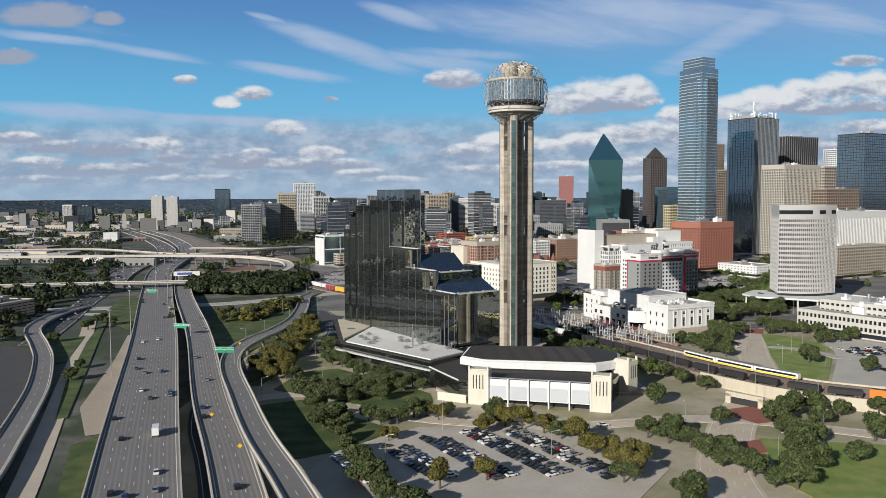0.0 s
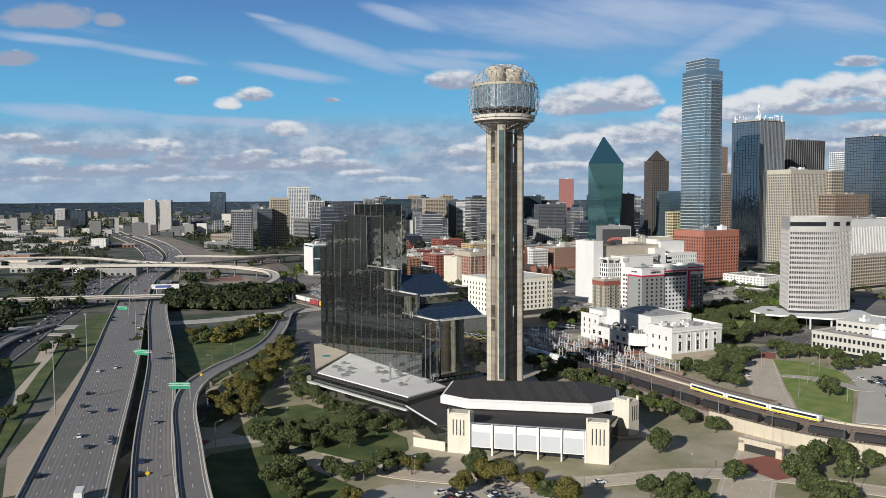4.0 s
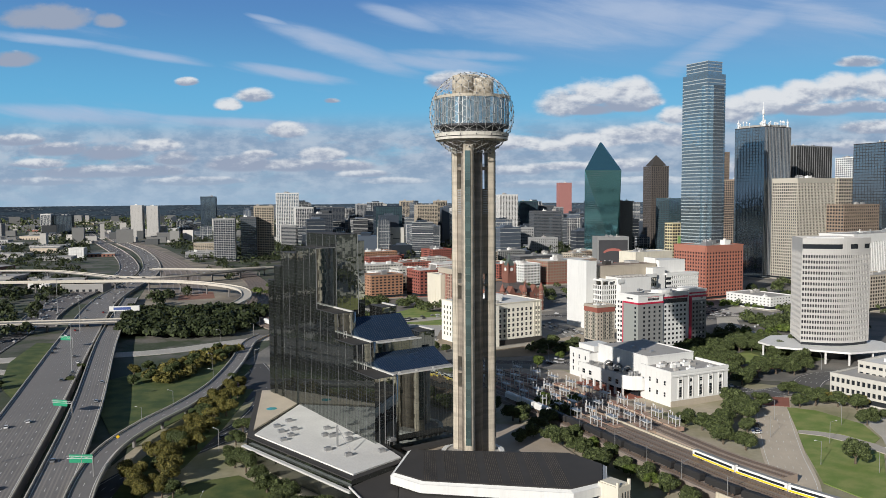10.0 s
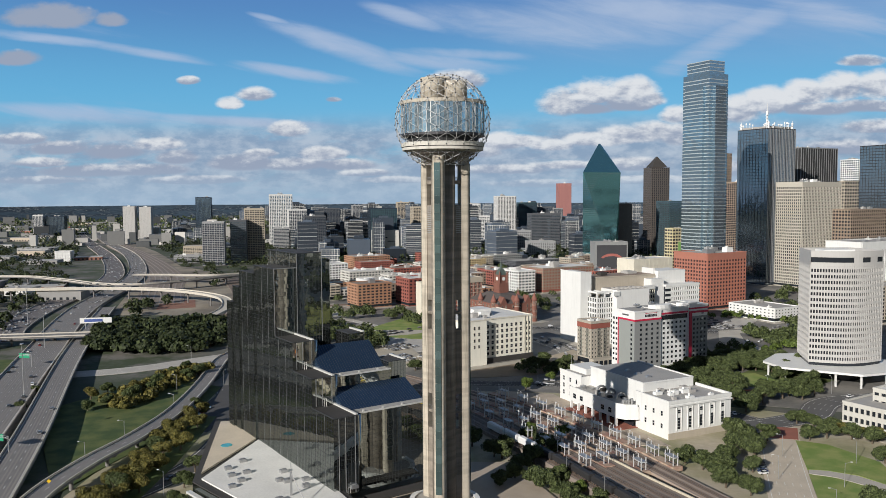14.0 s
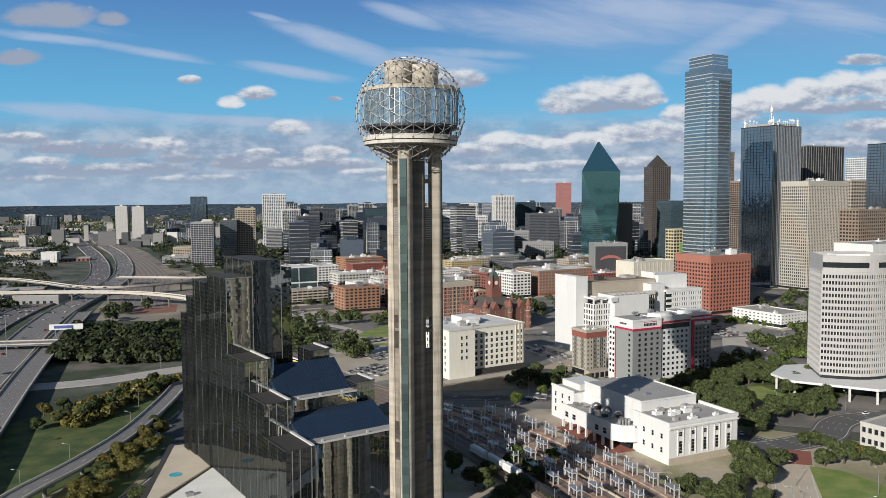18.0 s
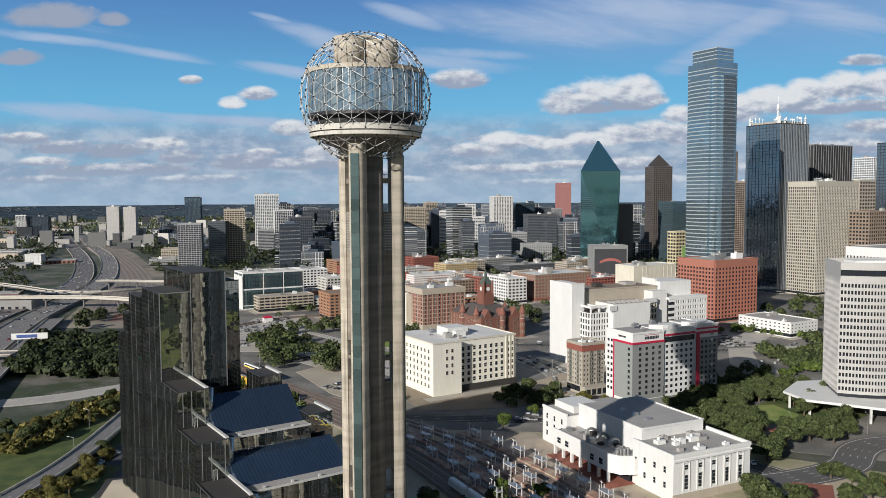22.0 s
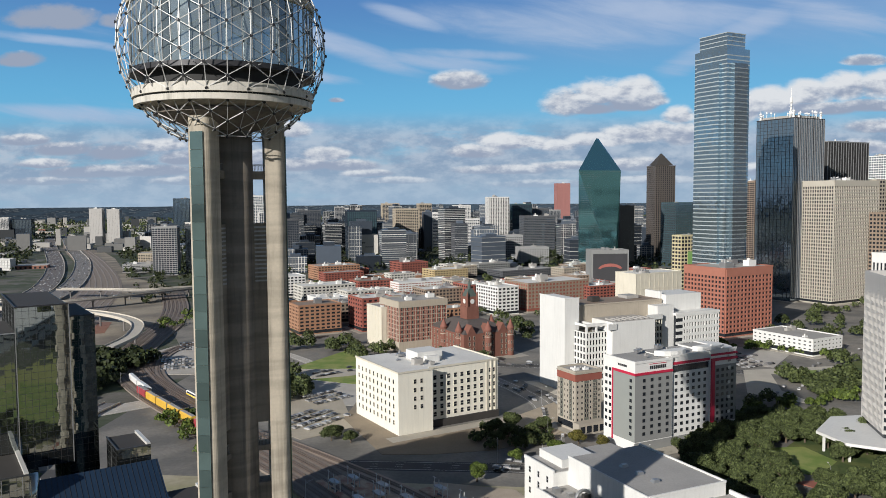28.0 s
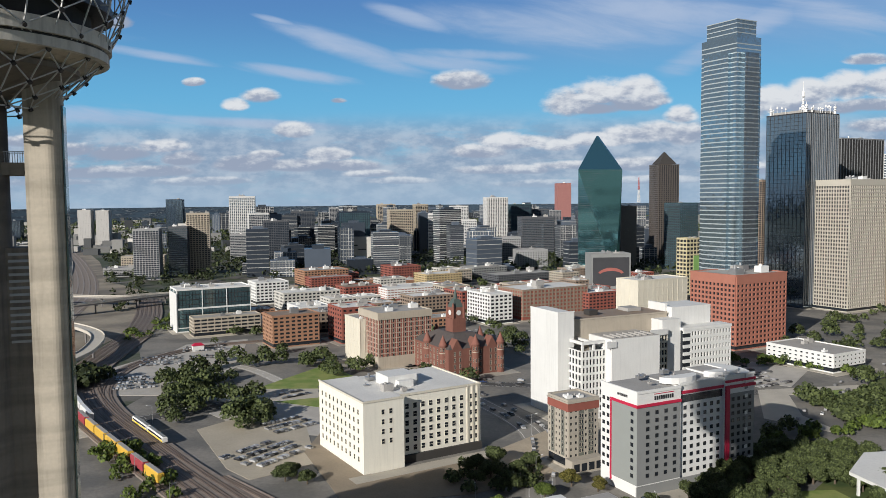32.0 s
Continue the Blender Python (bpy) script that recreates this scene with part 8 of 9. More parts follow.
for off in (-12, -7.5, -3, 1.5, 6, 10.5):
    track(off)
LOOP = [(-62, 262), (-110, 322), (-155, 380), (-182, 430), (-196, 490), (-186, 545), (-160, 585), (-110, 612), (-60, 640)]
lb = MB()
strip(lb, curve([(x, y, 0.9) for x, y in LOOP], 8), -6, 6, -0.9, 0)
tagged(part("loop_bed", lb, BALLAST), "ballast bed of the curving tram line", "railway", "", "structure")
track(-2.2, pts=LOOP, z=0.92)
track(2.2, pts=LOOP, z=0.92)
WALL = material("retaining_wall", (0.55, 0.49, 0.38), 0.85, var=0.14, stain=0.2)
wl = MB()
strip(wl, bed[14:34], -15.0, -14.4, -5.2, 0.9)
tagged(part("retaining_wall", wl, WALL), "cream retaining wall beside the railway", "wall", "", "structure")
wl = MB()
strip(wl, bed[12:56], 14.4, 15.0, -5.2, 0.9)
tagged(part("retaining_wall_south", wl, WALL), "cream retaining wall beside the railway", "wall", "", "structure")
ub = part("underpass_portal", MB().box(-9, -1.0, 0, -6.5, 0.8, 4.6).box(6.5, -1.0, 0, 9, 0.8, 4.6).box(-9, -1.0, 3.4, 9, 0.8, 5.6), WALL)
ub.matrix_world = pose(97.5, -90.5, 0, 0, 0, -47)
tagged(ub, "cream concrete underpass portal below the railway", "underpass", "", "structure")
# solid black block for the shade inside the underpass
um = part("underpass_mouth", MB().box(-6.5, -0.4, 0.05, 6.5, 0.9, 3.4), SHADE_BLACK)
um.matrix_world = pose(97.5, -90.5, 0, 0, 0, -47)
tagged(um, "underpass mouth with its shade as a black block", "underpass", "", "structure")


def train(name, label, cat, off, start, lengths, h, w, body_mats, roof_mat, gap=1.2, z=1.35, pts=None, stripe=None, glass=None):
    """Cars set end to end along the track from a distance along the line."""
    line = curve([(p[0], p[1], z) for p in pts] if pts else [(p[0], p[1], p[2] + 0.35) for p in MAIN], 8)
    acc = [0.0]
    for a, b in zip(line, line[1:]):
        acc.append(acc[-1] + (b - a).length)
    sd = sides(line)

    def at(s):
        i = max(0, min(len(line) - 2, int(np.searchsorted(acc, s)) - 1))
        t = (s - acc[i]) / max(acc[i + 1] - acc[i], 0.01)
        return line[i].lerp(line[i + 1], t) + sd[i] * off
    s = start
    for k, ln in enumerate(lengths):
        p, q = at(s), at(s + ln)
        mid = (p + q) / 2
        th = thing(name, mid.x, mid.y, mid.z, math.degrees(math.atan2(q.y - p.y, q.x - p.x)), label, cat, "cars of a train")
        hl = ln / 2 - 0.3
        part("body", MB().prism([(-hl, -w / 2), (hl, -w / 2), (hl, w / 2), (-hl, w / 2)], 0.9, h * 0.86).prism([(-hl, -w / 2), (hl, -w / 2), (hl, w / 2), (-hl, w / 2)], h * 0.86, h, [(-hl + 0.4, -w / 2 + 0.5), (hl - 0.4, -w / 2 + 0.5), (hl - 0.4, w / 2 - 0.5), (-hl + 0.4, w / 2 - 0.5)]), body_mats[k % len(body_mats)], th)
        part("roof", MB().box(-hl + 0.3, -w / 2 + 0.45, h, hl - 0.3, w / 2 - 0.45, h + 0.15), roof_mat, th)
        if stripe:
            for sgn in (-1, 1):
                part("stripe", MB().box(-hl + 0.1, sgn * (w / 2 + 0.01) - 0.02, 1.0, hl - 0.1, sgn * (w / 2 + 0.01) + 0.02, 1.75), stripe, th)
                part("window_band", MB().box(-hl + 1.2, sgn * (w / 2 + 0.01) - 0.02, 2.0, hl - 1.2, sgn * (w / 2 + 0.01) + 0.02, 2.95), glass, th)
        for e in (-1, 1):
            bg = part("bogie", MB().box(e * hl * 0.7 - 1.3, -w * 0.4, 0.35, e * hl * 0.7 + 1.3, w * 0.4, 0.9), DARKSTEEL, th)
            for c in (-0.8, 0.8):
                wm = MB()
                wm.rod((e * hl * 0.7 + c, -w * 0.42, 0.45), (e * hl * 0.7 + c, w * 0.42, 0.45), 0.42, 10)
                part("wheel", wm, RAILS, bg)
        s += ln + gap
    return s


LRTWHITE = material("tram_white", (0.80, 0.79, 0.76), 0.4, var=0.05)
LRTYEL = material("tram_yellow", (0.85, 0.62, 0.03), 0.4, var=0.05)
COAL = material("hopper_black", (0.025, 0.024, 0.024), 0.7, var=0.3)
UPYEL = material("freight_yellow", (0.62, 0.38, 0.05), 0.6, var=0.15)
FRTRED = material("freight_red", (0.33, 0.05, 0.06), 0.6, var=0.15)
TANK = material("tank_white", (0.72, 0.72, 0.70), 0.5, var=0.08)
LOCO = material("loco_orange", (0.75, 0.20, 0.02), 0.5, var=0.1)
train("tram_car", "white tram car with a yellow stripe", "tram", 8.5, 262, (24, 24, 24), 3.6, 2.7, (LRTWHITE,), GREYPANEL, 0.8, stripe=LRTYEL, glass=WINGLASS)
train("tram_car", "white tram car with a yellow stripe", "tram", 2.2, 60, (26, 26), 3.6, 2.7, (LRTWHITE,), GREYPANEL, 0.8, pts=LOOP, stripe=LRTYEL, glass=WINGLASS, z=1.27)
train("hopper_wagon", "black open hopper wagon of a coal train", "freight wagon", -10.5, 230, (15,) * 12, 3.4, 3.0, (COAL,), COAL, 1.2)
train("locomotive", "bright orange diesel locomotive", "locomotive", -10.5, 188, (19, 19), 4.6, 3.1, (LOCO,), DARKSTEEL, 1.2)
train("tank_wagon", "white rounded tank wagon", "freight wagon", -10.5, 425, (14,) * 3, 3.9, 2.9, (TANK,), TANK, 1.5)
train("box_wagon", "yellow freight box wagon", "freight wagon", -10.5, 648, (18,) * 2, 5.2, 3.1, (UPYEL, FRTRED), ROOFGREY, 1.2)
train("box_wagon", "yellow freight box wagon", "freight wagon", -10.5, 688, (18,) * 5, 5.2, 3.1, (UPYEL, UPYEL, UPYEL, UPYEL, FRTRED), ROOFGREY, 1.2)
train("passenger_coach", "silver ribbed passenger coach", "railway coach", -6, 775, (25, 25), 4.4, 3.0, (TANK,), TANK, 1.0)

# station platforms with white shelters
pl_post = MB().cyl(0, 0, 0, 6.6, 0.12, 0.09, 8).mesh("post", LIGHTPANEL)
pl_arm = MB().box(-1.1, -0.1, 6.0, 1.1, 0.1, 6.15).mesh("lamp_arm", WHITE)
POSTWHITE = material("post_white", (0.55, 0.55, 0.54), 0.6)
sh_post = MB().box(-0.16, -0.16, 0, 0.16, 0.16, 5.8).mesh("post", POSTWHITE)
sh_beam = MB().box(-3.6, -1.4, 3.6, 3.6, -1.1, 3.9).box(-3.6, 1.1, 3.6, 3.6, 1.4, 3.9).box(-3.6, -1.1, 3.65, -3.3, 1.1, 3.9).box(3.3, -1.1, 3.65, 3.6, 1.1, 3.9).mesh("beam", POSTWHITE)
sh_roof = MB().box(-3.4, -1.5, 3.95, 3.4, 1.5, 4.1).mesh("shelter_roof", STEEL)
sh_bench = MB().box(-2.4, -0.3, 0.4, 2.4, 0.3, 0.55).box(-2.2, -0.2, 0, -2.0, 0.2, 0.4).box(2.0, -0.2, 0, 2.2, 0.2, 0.4).mesh("bench", DARKSTEEL)
TRAMWAY = [(128, -24, 4.0), (112, 4, 3.4), (98, 40, 2.6), (84, 76, 2.0), (66, 112, 1.6), (44, 150, 1.4), (16, 188, 1.2), (-20, 226, 1.0), (-56, 262, 0.9)]
tb = MB()
strip(tb, curve(TRAMWAY, 8), -5.5, 5.5, -4.2, -0.05)
tagged(part("tram_bed", tb, material("tram_paving", (0.38, 0.30, 0.24), 0.9, var=0.2, scale=0.4)), "brown paved tram track bed", "railway", "", "structure")
track(-2.4, pts=TRAMWAY, line3=True)
track(2.4, pts=TRAMWAY, line3=True)
main_line = curve([(p[0], p[1], p[2] + 0.35) for p in MAIN], 8)
tram_line = curve([(p[0], p[1], p[2] + 0.35) for p in TRAMWAY], 8)
PLATFORM = material("platform_brick", (0.34, 0.19, 0.145), 0.9, var=0.2, scale=0.6, tint=(0.44, 0.34, 0.25))
for ln_, off, i0, i1 in ((main_line, -1.0, 52, 80), (main_line, 8.3, 52, 80), (tram_line, -8.4, 17, 52), (tram_line, 8.4, 17, 48)):
    pm = MB()
    strip(pm, ln_[i0:i1], off - 2.6 if abs(off) > 5 else off - 1.6, off + 2.6 if abs(off) > 5 else off + 1.6, -1.8, 0.2)
    tagged(part("platform", pm, PLATFORM), "brick paved station platform", "platform", "", "structure")
    sd = sides(ln_)
    for k in range(i0 + 1, i1 - 2, 3):
        d = ln_[k + 1] - ln_[k]
        p = ln_[k] + sd[k] * off
        th = thing("platform_shelter", p.x, p.y, p.z + 0.2, math.degrees(math.atan2(d.y, d.x)), "white steel platform shelter with tall posts", "shelter", "platform shelters")
        for a in (-3.0, 3.0):
            for b in (-1.2, 1.2):
                piece("post", sh_post, th, pose(a, b, 0))
        part("beam", sh_beam, None, th)
        part("shelter_roof", sh_roof, None, th)
        part("bench", sh_bench, None, th)
        q = ln_[k + 1] + sd[k] * (off + 1.2)
        pl = thing("platform_lamp", q.x, q.y, q.z + 0.2, math.degrees(math.atan2(d.y, d.x)), "white platform lamp post with two arms", "lamp post", "platform lamps")
        part("post", pl_post, None, pl)
        part("lamp_arm", pl_arm, None, pl)
line = main_line
sd = sides(line)

# catenary poles along the tracks
cp = MB().cyl(0, 0, 0, 8.0, 0.14, 0.1, 8).mesh("pole", STEEL)
ca_ = MB().rod((0, 0, 7.2), (3.6, 0, 7.4), 0.06).rod((0, 0, 6.4), (3.2, 0, 7.3), 0.05).mesh("arm", STEEL)
for k in range(22, 120, 5):
    d = line[k + 1] - line[k]
    p = line[k] + sd[k] * -14.2
    th = thing("overhead_line_pole", p.x, p.y, p.z - 0.4, math.degrees(math.atan2(sd[k].y, sd[k].x)), "grey steel overhead line pole", "pole", "overhead line poles")
    part("pole", cp, None, th)
    part("arm", ca_, None, th)

# ---- cars ----
TYRE = material("tyre", (0.02, 0.02, 0.02), 0.8)
CARGLASS = glassy("car_glass", (0.03, 0.035, 0.04), 0.05, 0.2)
PAINTS = [material("car_" + n_, c, 0.3, m_, var=0.03) for n_, c, m_ in (("white", (0.75, 0.75, 0.74), 0.0), ("silver", (0.45, 0.46, 0.47), 0.6), ("black", (0.015, 0.015, 0.017), 0.1),
          ("grey", (0.10, 0.105, 0.11), 0.3), ("red", (0.30, 0.02, 0.02), 0.1), ("blue", (0.03, 0.06, 0.16), 0.2))]


def profile(pts, y0, y1):
    mb = MB()
    n = len(pts)
    mb.v += [(x, y0, z) for x, z in pts] + [(x, y1, z) for x, z in pts]
    mb.f += [tuple(range(n)), tuple(range(2 * n - 1, n - 1, -1))]
    mb.f += [(k, n + k, n + (k + 1) % n, (k + 1) % n) for k in range(n)]
    return mb


car_body = [profile([(-2.25, 0.35), (2.25, 0.35), (2.3, 0.75), (1.1, 0.95), (-1.9, 1.0), (-2.3, 0.85)], -0.9, 0.9).mesh("body", p) for p in PAINTS]
car_cab = profile([(-1.7, 0.97), (1.1, 0.94), (0.45, 1.45), (-1.2, 1.48)], -0.8, 0.8).mesh("cabin", CARGLASS)
car_roof = [MB().box(-1.15, -0.72, 1.47, 0.4, 0.72, 1.52).mesh("car_roof", p) for p in PAINTS]
wh = MB()
wh.rod((0, -0.11, 0), (0, 0.11, 0), 0.34, 10)
wheel_me = wh.mesh("wheel", TYRE)
NAMES = ("white", "silver", "black", "dark grey", "red", "blue")
car_rnd = random.Random(31)


def car(x, y, z, turn, group, where):
    k = car_rnd.choice((0, 0, 0, 0, 1, 1, 1, 2, 2, 2, 2, 2, 3, 3, 3, 3, 0, 2, 4, 5))
    th = thing("car", x, y, z, turn, NAMES[k] + " car " + where, "car", group)
    part("body", car_body[k], None, th)
    part("cabin", car_cab, None, th)
    part("car_roof", car_roof[k], None, th)
    for a in (-1.4, 1.4):
        for b in (-0.82, 0.82):
            piece("wheel", wheel_me, th, pose(a, b, 0.34))


def park_rows(x0, y0, ux, uy, rows, per, gap, turn, z, group, fill_=0.8, step=2.7):
    """Rows of bays: along (ux, uy), rows set gap apart to the left."""
    for r in range(rows):
        for k in range(per):
            if car_rnd.random() < fill_:
                car(x0 + ux * step * k - uy * gap * r, y0 + uy * step * k + ux * gap * r, z, turn + car_rnd.choice((0, 180)), group, "parked on pale concrete")


for x0, y0, per in ((-10, -128, 24), (-26, -130, 22), (-42, -138, 20), (-57, -148, 16), (-74, -160, 12)):
    for e in (0.0, 5.6):
        park_rows(x0 - e * 0.86, y0 - e * 0.51, 0.51, -0.86, 1, per, 8, 30.7, 0.36, "cars in the front car park", 0.82)
park_rows(206, 22, 0.95, 0.1, 3, 11, 9, 96, 0.31, "cars in the lawn car park", 0.75)
park_rows(200, -28, 0.95, 0.1, 2, 10, 9, 96, 0.31, "cars in the lawn car park", 0.6)
park_rows(-146, 128, 0.1, 0.99, 2, 12, 8, 10, 0.31, "cars behind the hotel", 0.8)
park_rows(146, 62, -0.25, -0.97, 1, 7, 8, 15, 0.31, "cars behind the station", 0.9)


def traffic(pts, off, n, z, group, seed, flip=False):
    rnd = random.Random(seed)
    ln = curve(pts, 10)
    s = sides(ln)
    for k in range(n):
        i = rnd.randrange(len(ln) - 1)
        d = ln[i + 1] - ln[i]
        p = ln[i].lerp(ln[i + 1], rnd.random()) + s[i] * rnd.choice(off)
        car(p.x, p.y, p.z + z, math.degrees(math.atan2(d.y, d.x)) + (180 if flip else 0), group, "driving on the freeway")


FWY = [(-131, -220, 5), (-172, -105, 5), (-232, 66, 5), (-318, 300, 4), (-408, 560, 3)]
traffic(FWY, (-10.8, -6.5, -2.2), 16, 0.03, "cars on the freeway", 1)
traffic(FWY, (2.2, 6.5, 10.8), 16, 0.03, "cars on the freeway", 2)
traffic([(-100, -216, 6.5), (-146, -95, 6.5), (-206, 75, 6), (-296, 310, 4.6)], (-4.3, 0, 4.3), 7, 0.03, "cars on the freeway", 3)
traffic([(-118, 60, 0.25), (-146, -10, 0.25), (-150, -70, 0.25), (-140, -120, 0.25)], (-4, 0, 4), 6, 0.03, "cars on the boulevard", 5)
traffic([(60, 218, 0.2), (130, 205, 0.2), (230, 170, 0.2), (330, 240, 0.2)], (-5, -2, 2, 5), 9, 0.03, "cars on city streets", 6)
traffic([(-150, 345, 0.2), (-80, 400, 0.2), (0, 445, 0.2), (95, 440, 0.2), (200, 420, 0.2)], (-4, 0, 4), 9, 0.03, "cars on city streets", 7)
traffic([(-55, -108, 0.3), (10, -122, 0.3), (70, -112, 0.3), (120, -128, 0.3)], (-2.5, 2.5), 4, 0.03, "cars on city streets", 8)



def far_cars(spots, name, label):
    """Cars too far off to tell apart: bodies and cabins in one mesh."""
    mb = MB()
    for x, y, z, a in spots:
        m = pose(x, y, z, 0, 0, a)
        mb.box(-2.2, -0.9, 0.2, 2.2, 0.9, 0.95, m).box(-1.5, -0.8, 0.95, 0.7, 0.8, 1.45, m)
    tagged(part(name, mb, material("far_car_paint", (0.03, 0.03, 0.035), 0.35, 0.2, island=0.5, tint=(0.42, 0.42, 0.42))), label, "cars", "", "stuff")


spots = []
for x0, y0, ux, uy, r_, p_, gp in ((250, 430, 0.866, 0.5, 3, 12, 9), (330, 545, 0.866, 0.5, 3, 12, 9), (370, 440, 0.866, 0.5, 2, 14, 9), (160, 640, 0.866, 0.5, 2, 10, 9), (60, 640, 0.866, 0.5, 2, 8, 9), (120, 850, 0.866, 0.5, 3, 12, 9),
                                   (190, 930, 0.866, 0.5, 3, 12, 9), (-58, 345, 0.7, 0.7, 3, 10, -9), (-190, 505, 0.9, 0.3, 4, 12, 10), (-160, 530, 0.9, 0.3, 2, 12, 9), (-178, 430, 0.9, 0.3, 5, 12, 9), (-176, 560, 0.9, 0.3, 3, 14, 9), (-62, 290, 0.55, 0.83, 4, 14, -8), (244, 458, 0.866, 0.5, 3, 14, 11), (110, 1180, 0.95, 0.3, 6, 26, 9), (-60, 1190, 0.95, 0.3, 5, 22, 9)):
    for r in range(r_):
        for k in range(p_):
            if car_rnd.random() < 0.72:
                spots.append((x0 + ux * 2.7 * k - uy * gp * r, y0 + uy * 2.7 * k + ux * gp * r, 0.26, math.degrees(math.atan2(uy, ux)) + 90))
rows_ = (([(88, 250, 0.36), (96, 330, 0.36), (64, 410, 0.36), (14, 520, 0.36)], 5.5), ([(60, 222, 0.36), (112, 213, 0.36)], 5), ([(240, 340, 0.3), (300, 425, 0.3), (400, 520, 0.3)], 5), ([(-60, 410, 0.3), (0, 452, 0.3), (95, 447, 0.3), (200, 427, 0.3)], 5), ([(120, 600, 0.3), (200, 640, 0.3), (330, 700, 0.3)], 4), ([(0, 700, 0.3), (100, 770, 0.3), (200, 840, 0.3)], 4))
for ln, off in rows_:
    cl = curve(ln, 14)
    cs = sides(cl)
    for i in range(len(cl) - 1):
        for e in (-1, 1):
            if car_rnd.random() < 0.5:
                p = cl[i] + cs[i] * off * e
                d = cl[i + 1] - cl[i]
                spots.append((p.x, p.y, p.z, math.degrees(math.atan2(d.y, d.x))))
far_cars(spots, "far_parked_cars", "many cars parked on downtown lots and kerbs")
spots = []
for ln, offs, n_ in (([(-408, 560, 3), (-482, 872, 2), (-574, 1125, 1), (-724, 1450, 1), (-900, 1775, 1), (-1106, 2165, 1)], (-11, -6, -2, 2, 6, 11), 130), ([(-466, 600, 1), (-520, 878, 1), (-612, 1113, 1), (-766, 1425, 1), (-942, 1750, 1), (-1150, 2140, 1)], (-12, -8, -4, 0, 4, 8, 12), 170), ([(-552, 795, 12.1), (-474, 729, 12.1), (-418, 720, 12.1), (-374, 761, 12.1), (-304, 854, 12.1)], (-2, 2), 12), ([(-338, 160, 0.43), (-369, 262, 0.43), (-400, 374, 0.43), (-440, 470, 0.43), (-500, 600, 0.43)], (-7, -2.5, 2.5, 7), 70), ([(-392, 378, 0.83), (-425, 450, 1.03), (-466, 600, 1.03)], (-12, -8, -4, 0, 4, 8, 12), 50)):
    cl = curve(ln, 10)
    cs = sides(cl)
    for k in range(n_):
        i = car_rnd.randrange(len(cl) - 1)
        p = cl[i].lerp(cl[i + 1], car_rnd.random()) + cs[i] * car_rnd.choice(offs)
        d = cl[i + 1] - cl[i]
        spots.append((p.x, p.y, p.z + 0.03, math.degrees(math.atan2(d.y, d.x))))
far_cars(spots, "far_traffic", "streams of cars far along the freeway")
for k, ln in enumerate(([(88, 250, 0.22), (92, 330, 0.22), (60, 410, 0.22), (10, 520, 0.22)], [(240, 330, 0.12), (300, 420, 0.12), (420, 560, 0.12)], [(175, 200, 0.25), (163, 120, 0.25), (150, 60, 0.25)], [(130, 420, 0.2), (240, 600, 0.12), (330, 760, 0.12)])):
    traffic(ln, (-3.5, 0, 3.5), 6, 0.03, "cars on city streets", 40 + k)
# box truck on the freeway
tk = thing("box_truck", -150, -150, 5.02, 108, "white box truck driving on the freeway", "truck")
part("cargo_box", MB().box(-4.5, -1.25, 1.0, 2.2, 1.25, 3.8), LRTWHITE, tk)
part("cab", profile([(2.3, 0.7), (4.3, 0.7), (4.2, 1.6), (3.6, 2.6), (2.3, 2.6)], -1.15, 1.15), LRTWHITE, tk)
for a in (-3, 3):
    for b in (-1.1, 1.1):
        piece("wheel", wheel_me, tk, pose(a, b, 0.45) @ Matrix.Diagonal((1.35, 1.3, 1.35, 1)))

# ---- overhead signs ----
SIGNGREEN = material("sign_green", (0.01, 0.26, 0.13), 0.5, var=0.05)


def gantry(x, y, z, turn, w, boards, label):
    th = thing("sign_gantry", x, y, z, turn, label, "road sign", "green road signs")
    part("post", MB().cyl(0, 0, 0, 8.6, 0.3, 0.25, 10), STEEL, th)
    part("truss", MB().rod((0, 0, 7.6), (w, 0, 7.6), 0.12).rod((0, 0, 8.6), (w, 0, 8.6), 0.12).rod((0, 0, 7.6), (w * 0.5, 0, 8.6), 0.07).rod((w * 0.5, 0, 8.6), (w, 0, 7.6), 0.07), STEEL, th)
    for a, b in boards:
        bd = part("sign_board", MB().box(a, -0.25, 5.9, b, -0.1, 9.2), SIGNGREEN, th, "green sign board")
        part("sign_bar", MB().box(a + 0.8, -0.29, 8.0, b - 1.2, -0.26, 8.4).box(a + 0.8, -0.29, 7.1, b - 2.2, -0.26, 7.5), LANE, bd)
    return th


gantry(-151, -36, 8.2, 180, 10.5, ((0.2, 4.6), (4.9, 9.6)), "green overhead exit sign on a steel arm")
gantry(-206, 60, 5.0, 165, 13, ((3, 12),), "green overhead sign above the freeway")
gantry(-300, 255, 4.6, 165, 12, ((2, 11),), "green overhead sign above the freeway")
WARN = material("sign_yellow", (0.80, 0.50, 0.02), 0.5)
for x, y, z in ((-110, -178, 6.6), (-132, -138, 6.5), (-160, 8, 8.0)):
    th = thing("warning_sign", x, y, z, 20, "yellow diamond warning sign on a post", "road sign", "yellow road signs")
    part("post", MB().cyl(0, 0, 0, 3.2, 0.06, n=6), STEEL, th)
    part("sign_board", MB().face((0, -0.06, 2.2), (0.9, -0.06, 3.1), (0, -0.06, 4.0), (-0.9, -0.06, 3.1)).face((-0.9, -0.03, 3.1), (0, -0.03, 4.0), (0.9, -0.03, 3.1), (0, -0.03, 2.2)), WARN, th)

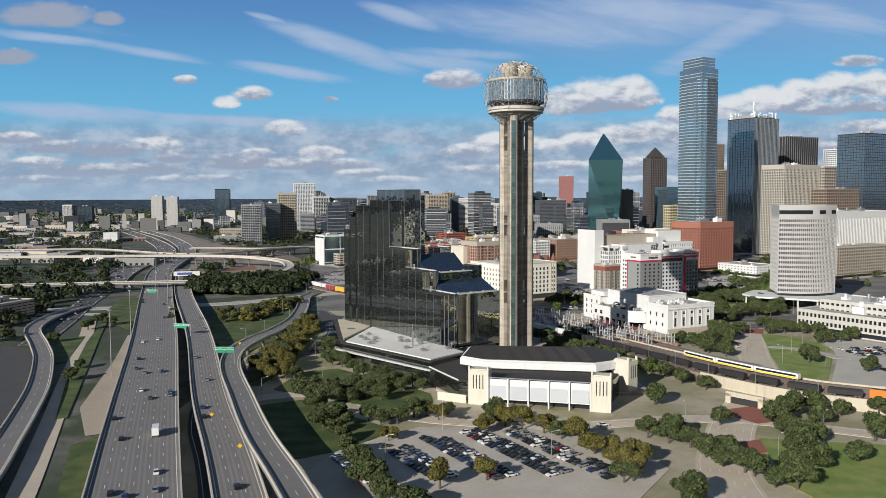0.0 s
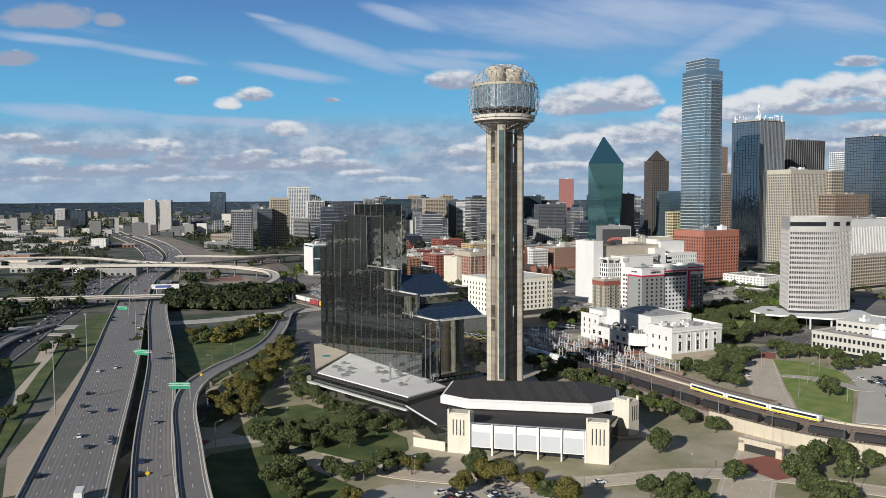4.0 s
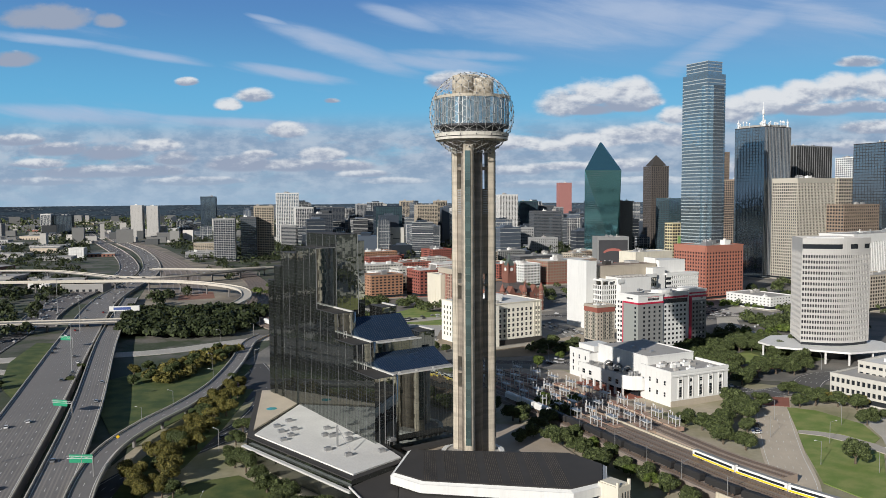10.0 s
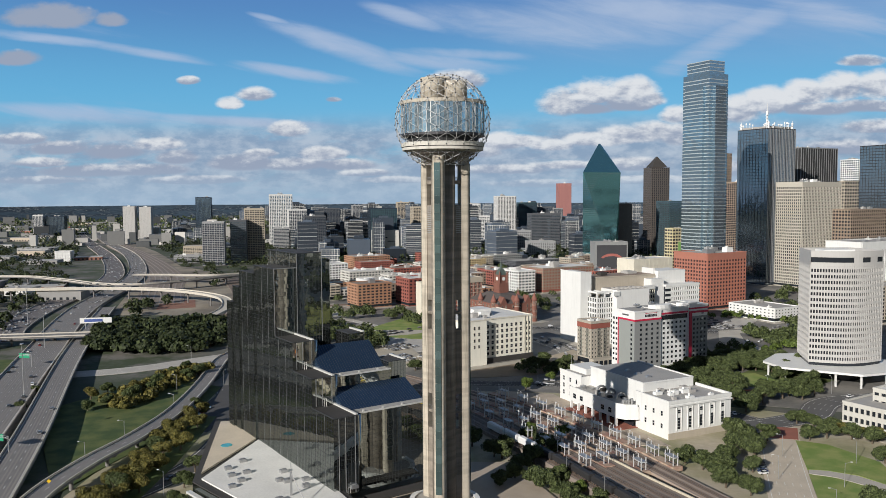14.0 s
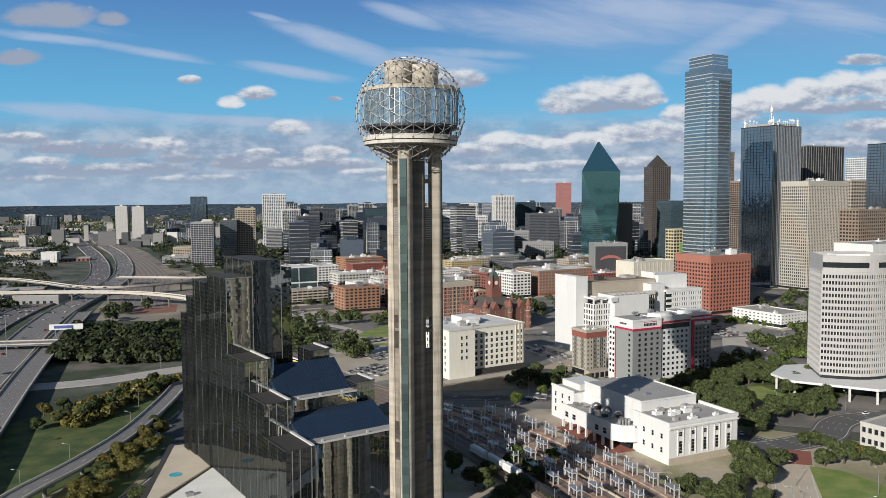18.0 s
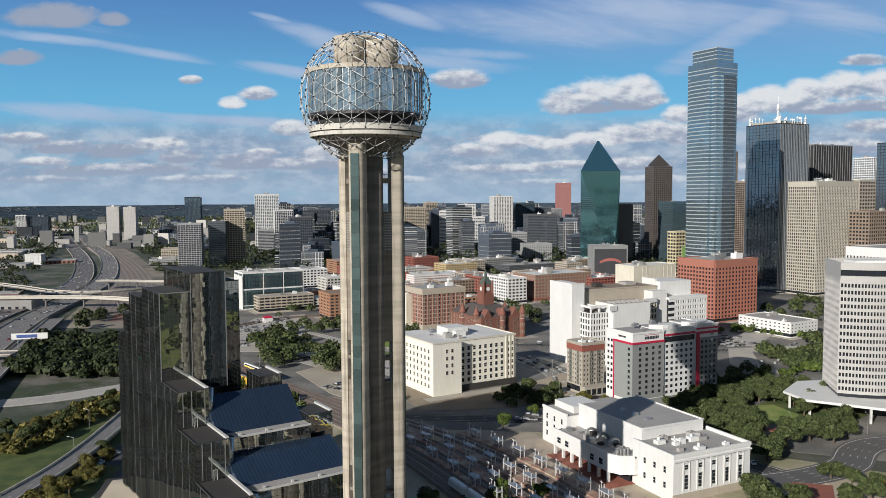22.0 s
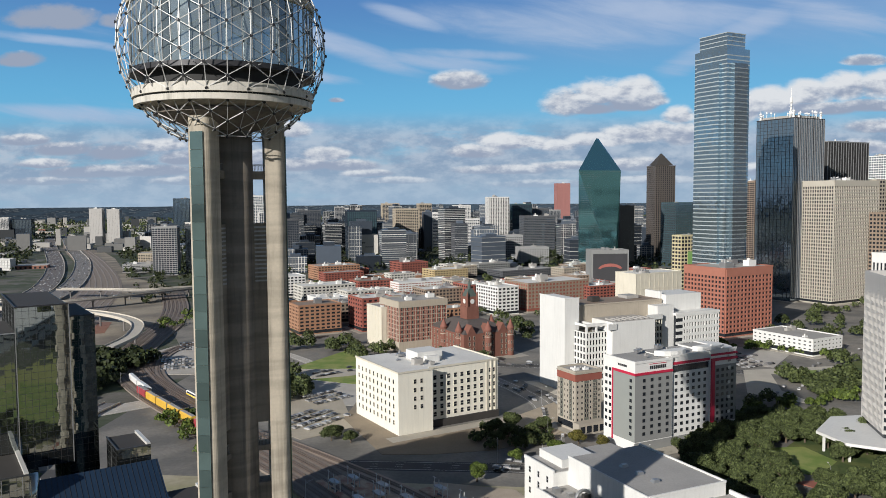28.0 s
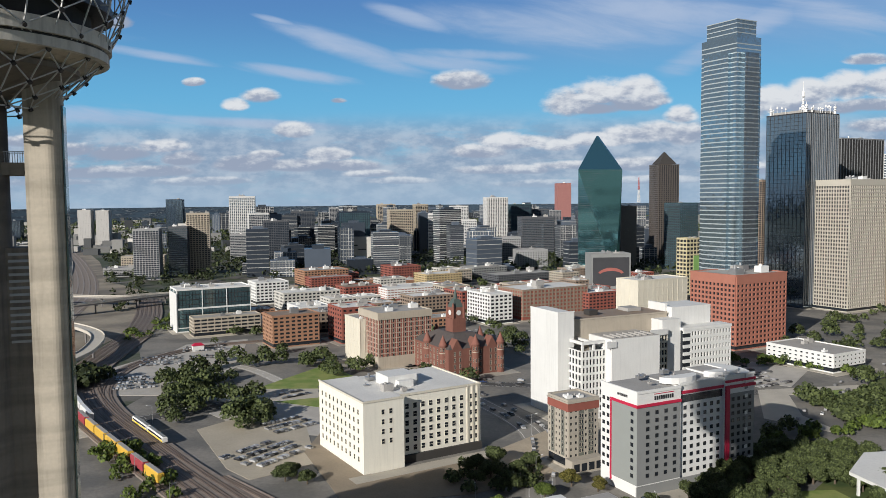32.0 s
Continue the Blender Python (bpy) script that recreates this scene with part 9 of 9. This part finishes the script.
# ---- lamps ----
lp_pole = MB().cyl(0, 0, 0, 10.5, 0.14, 0.09, 8).mesh("pole", STEEL)
lp_arm = MB().rod((0, 0, 10.3), (2.6, 0, 11.0), 0.06).mesh("arm", STEEL)
lp_head = MB().box(2.2, -0.18, 10.9, 3.2, 0.18, 11.08).mesh("lamp_head", LIGHTPANEL)


def lamp(x, y, z, turn, group="street lamps"):
    th = thing("street_lamp", x, y, z, turn, "grey curved-arm street lamp", "street lamp", group)
    part("pole", lp_pole, None, th)
    part("arm", lp_arm, None, th)
    part("lamp_head", lp_head, None, th)


for x, y, t_ in ((-170, 60, 200), (-166, 95, 190), (-160, 150, 180), (-176, 200, 180), (-150, 215, 0), (-118, 20, 160), (-126, -80, 30), (-100, -62, 90), (-40, -128, 90), (20, -130, 90), (60, -126, 90), (0, -165, 0),
                 (-60, -170, 0), (152, 0, 180), (146, 40, 180), (160, 70, 180), (172, -10, 0), (170, 30, 0), (190, 60, 90), (88, 262, 0), (92, 330, 0), (60, 225, 90), (130, 215, 90), (200, 190, 90), (240, 190, 90),
                 (110, -140, 40), (80, -170, 40), (-200, 300, 200), (-180, 330, 200), (-120, 350, 200)):
    lamp(x, y, 0.3, t_)
mast_me = MB().cyl(0, 0, 0, 36, 0.32, 0.16, 10).mesh("pole", STEEL)
mast_head = MB().cyl(0, 0, 35.4, 36.0, 1.1, n=12).mesh("lamp_ring", STEEL)
for x, y in ((-219, -30), (-245, 60), (-262, 175), (-330, 330), (-420, 470)):
    th = thing("high_mast_light", x, y, 0.3, 0, "tall steel high-mast freeway light", "street lamp", "high masts")
    part("pole", mast_me, None, th)
    part("lamp_ring", mast_head, None, th)

# roadside billboard and small huts
bbd = thing("billboard", -331, 425, 0, 12, "long white and blue billboard on posts", "billboard")
part("board", MB().box(-14, -0.4, 9, 14, 0.4, 14), WHITE, bbd)
part("panel", MB().box(-10, -0.46, 10.2, 6, -0.41, 12.8), material("board_blue", (0.06, 0.10, 0.30), 0.6), bbd)
for a in (-9, 0, 9):
    part("post", MB().cyl(a, 0, 0, 9, 0.4, n=8), STEEL, bbd)
hut = thing("signal_hut", -168, 560, 0, 30, "small white hut with a red roof", "hut")
part("wall", MB().box(0, 0, 0, 9, 6, 5), WHITE, hut)
part("roof", MB().prism([(-0.5, -0.5), (9.5, -0.5), (9.5, 6.5), (-0.5, 6.5)], 5, 7, [(2, 2.6), (7, 2.6), (7, 3.4), (2, 3.4)]), REDPAINT, hut)
gar = office("parking_garage", -430, 150, 52, 40, 15, -14, TAN, ROOFDARK, (8, 6), 5, 0.6, 1.5, 0.3, "tan open-deck parking garage beside the freeway", "garage", roof=LOT)
crane = thing("small_crane", -58, -10, 12.2, 20, "thin steel mast crane on the podium roof", "crane")
part("mast", MB().box(-0.4, -0.4, 0, 0.4, 0.4, 9).rod((0, 0, 9), (0, 0, 13), 0.12), STEEL, crane)
part("jib", MB().rod((0, 0, 8.6), (3.5, -9, 1.0), 0.18), STEEL, crane)
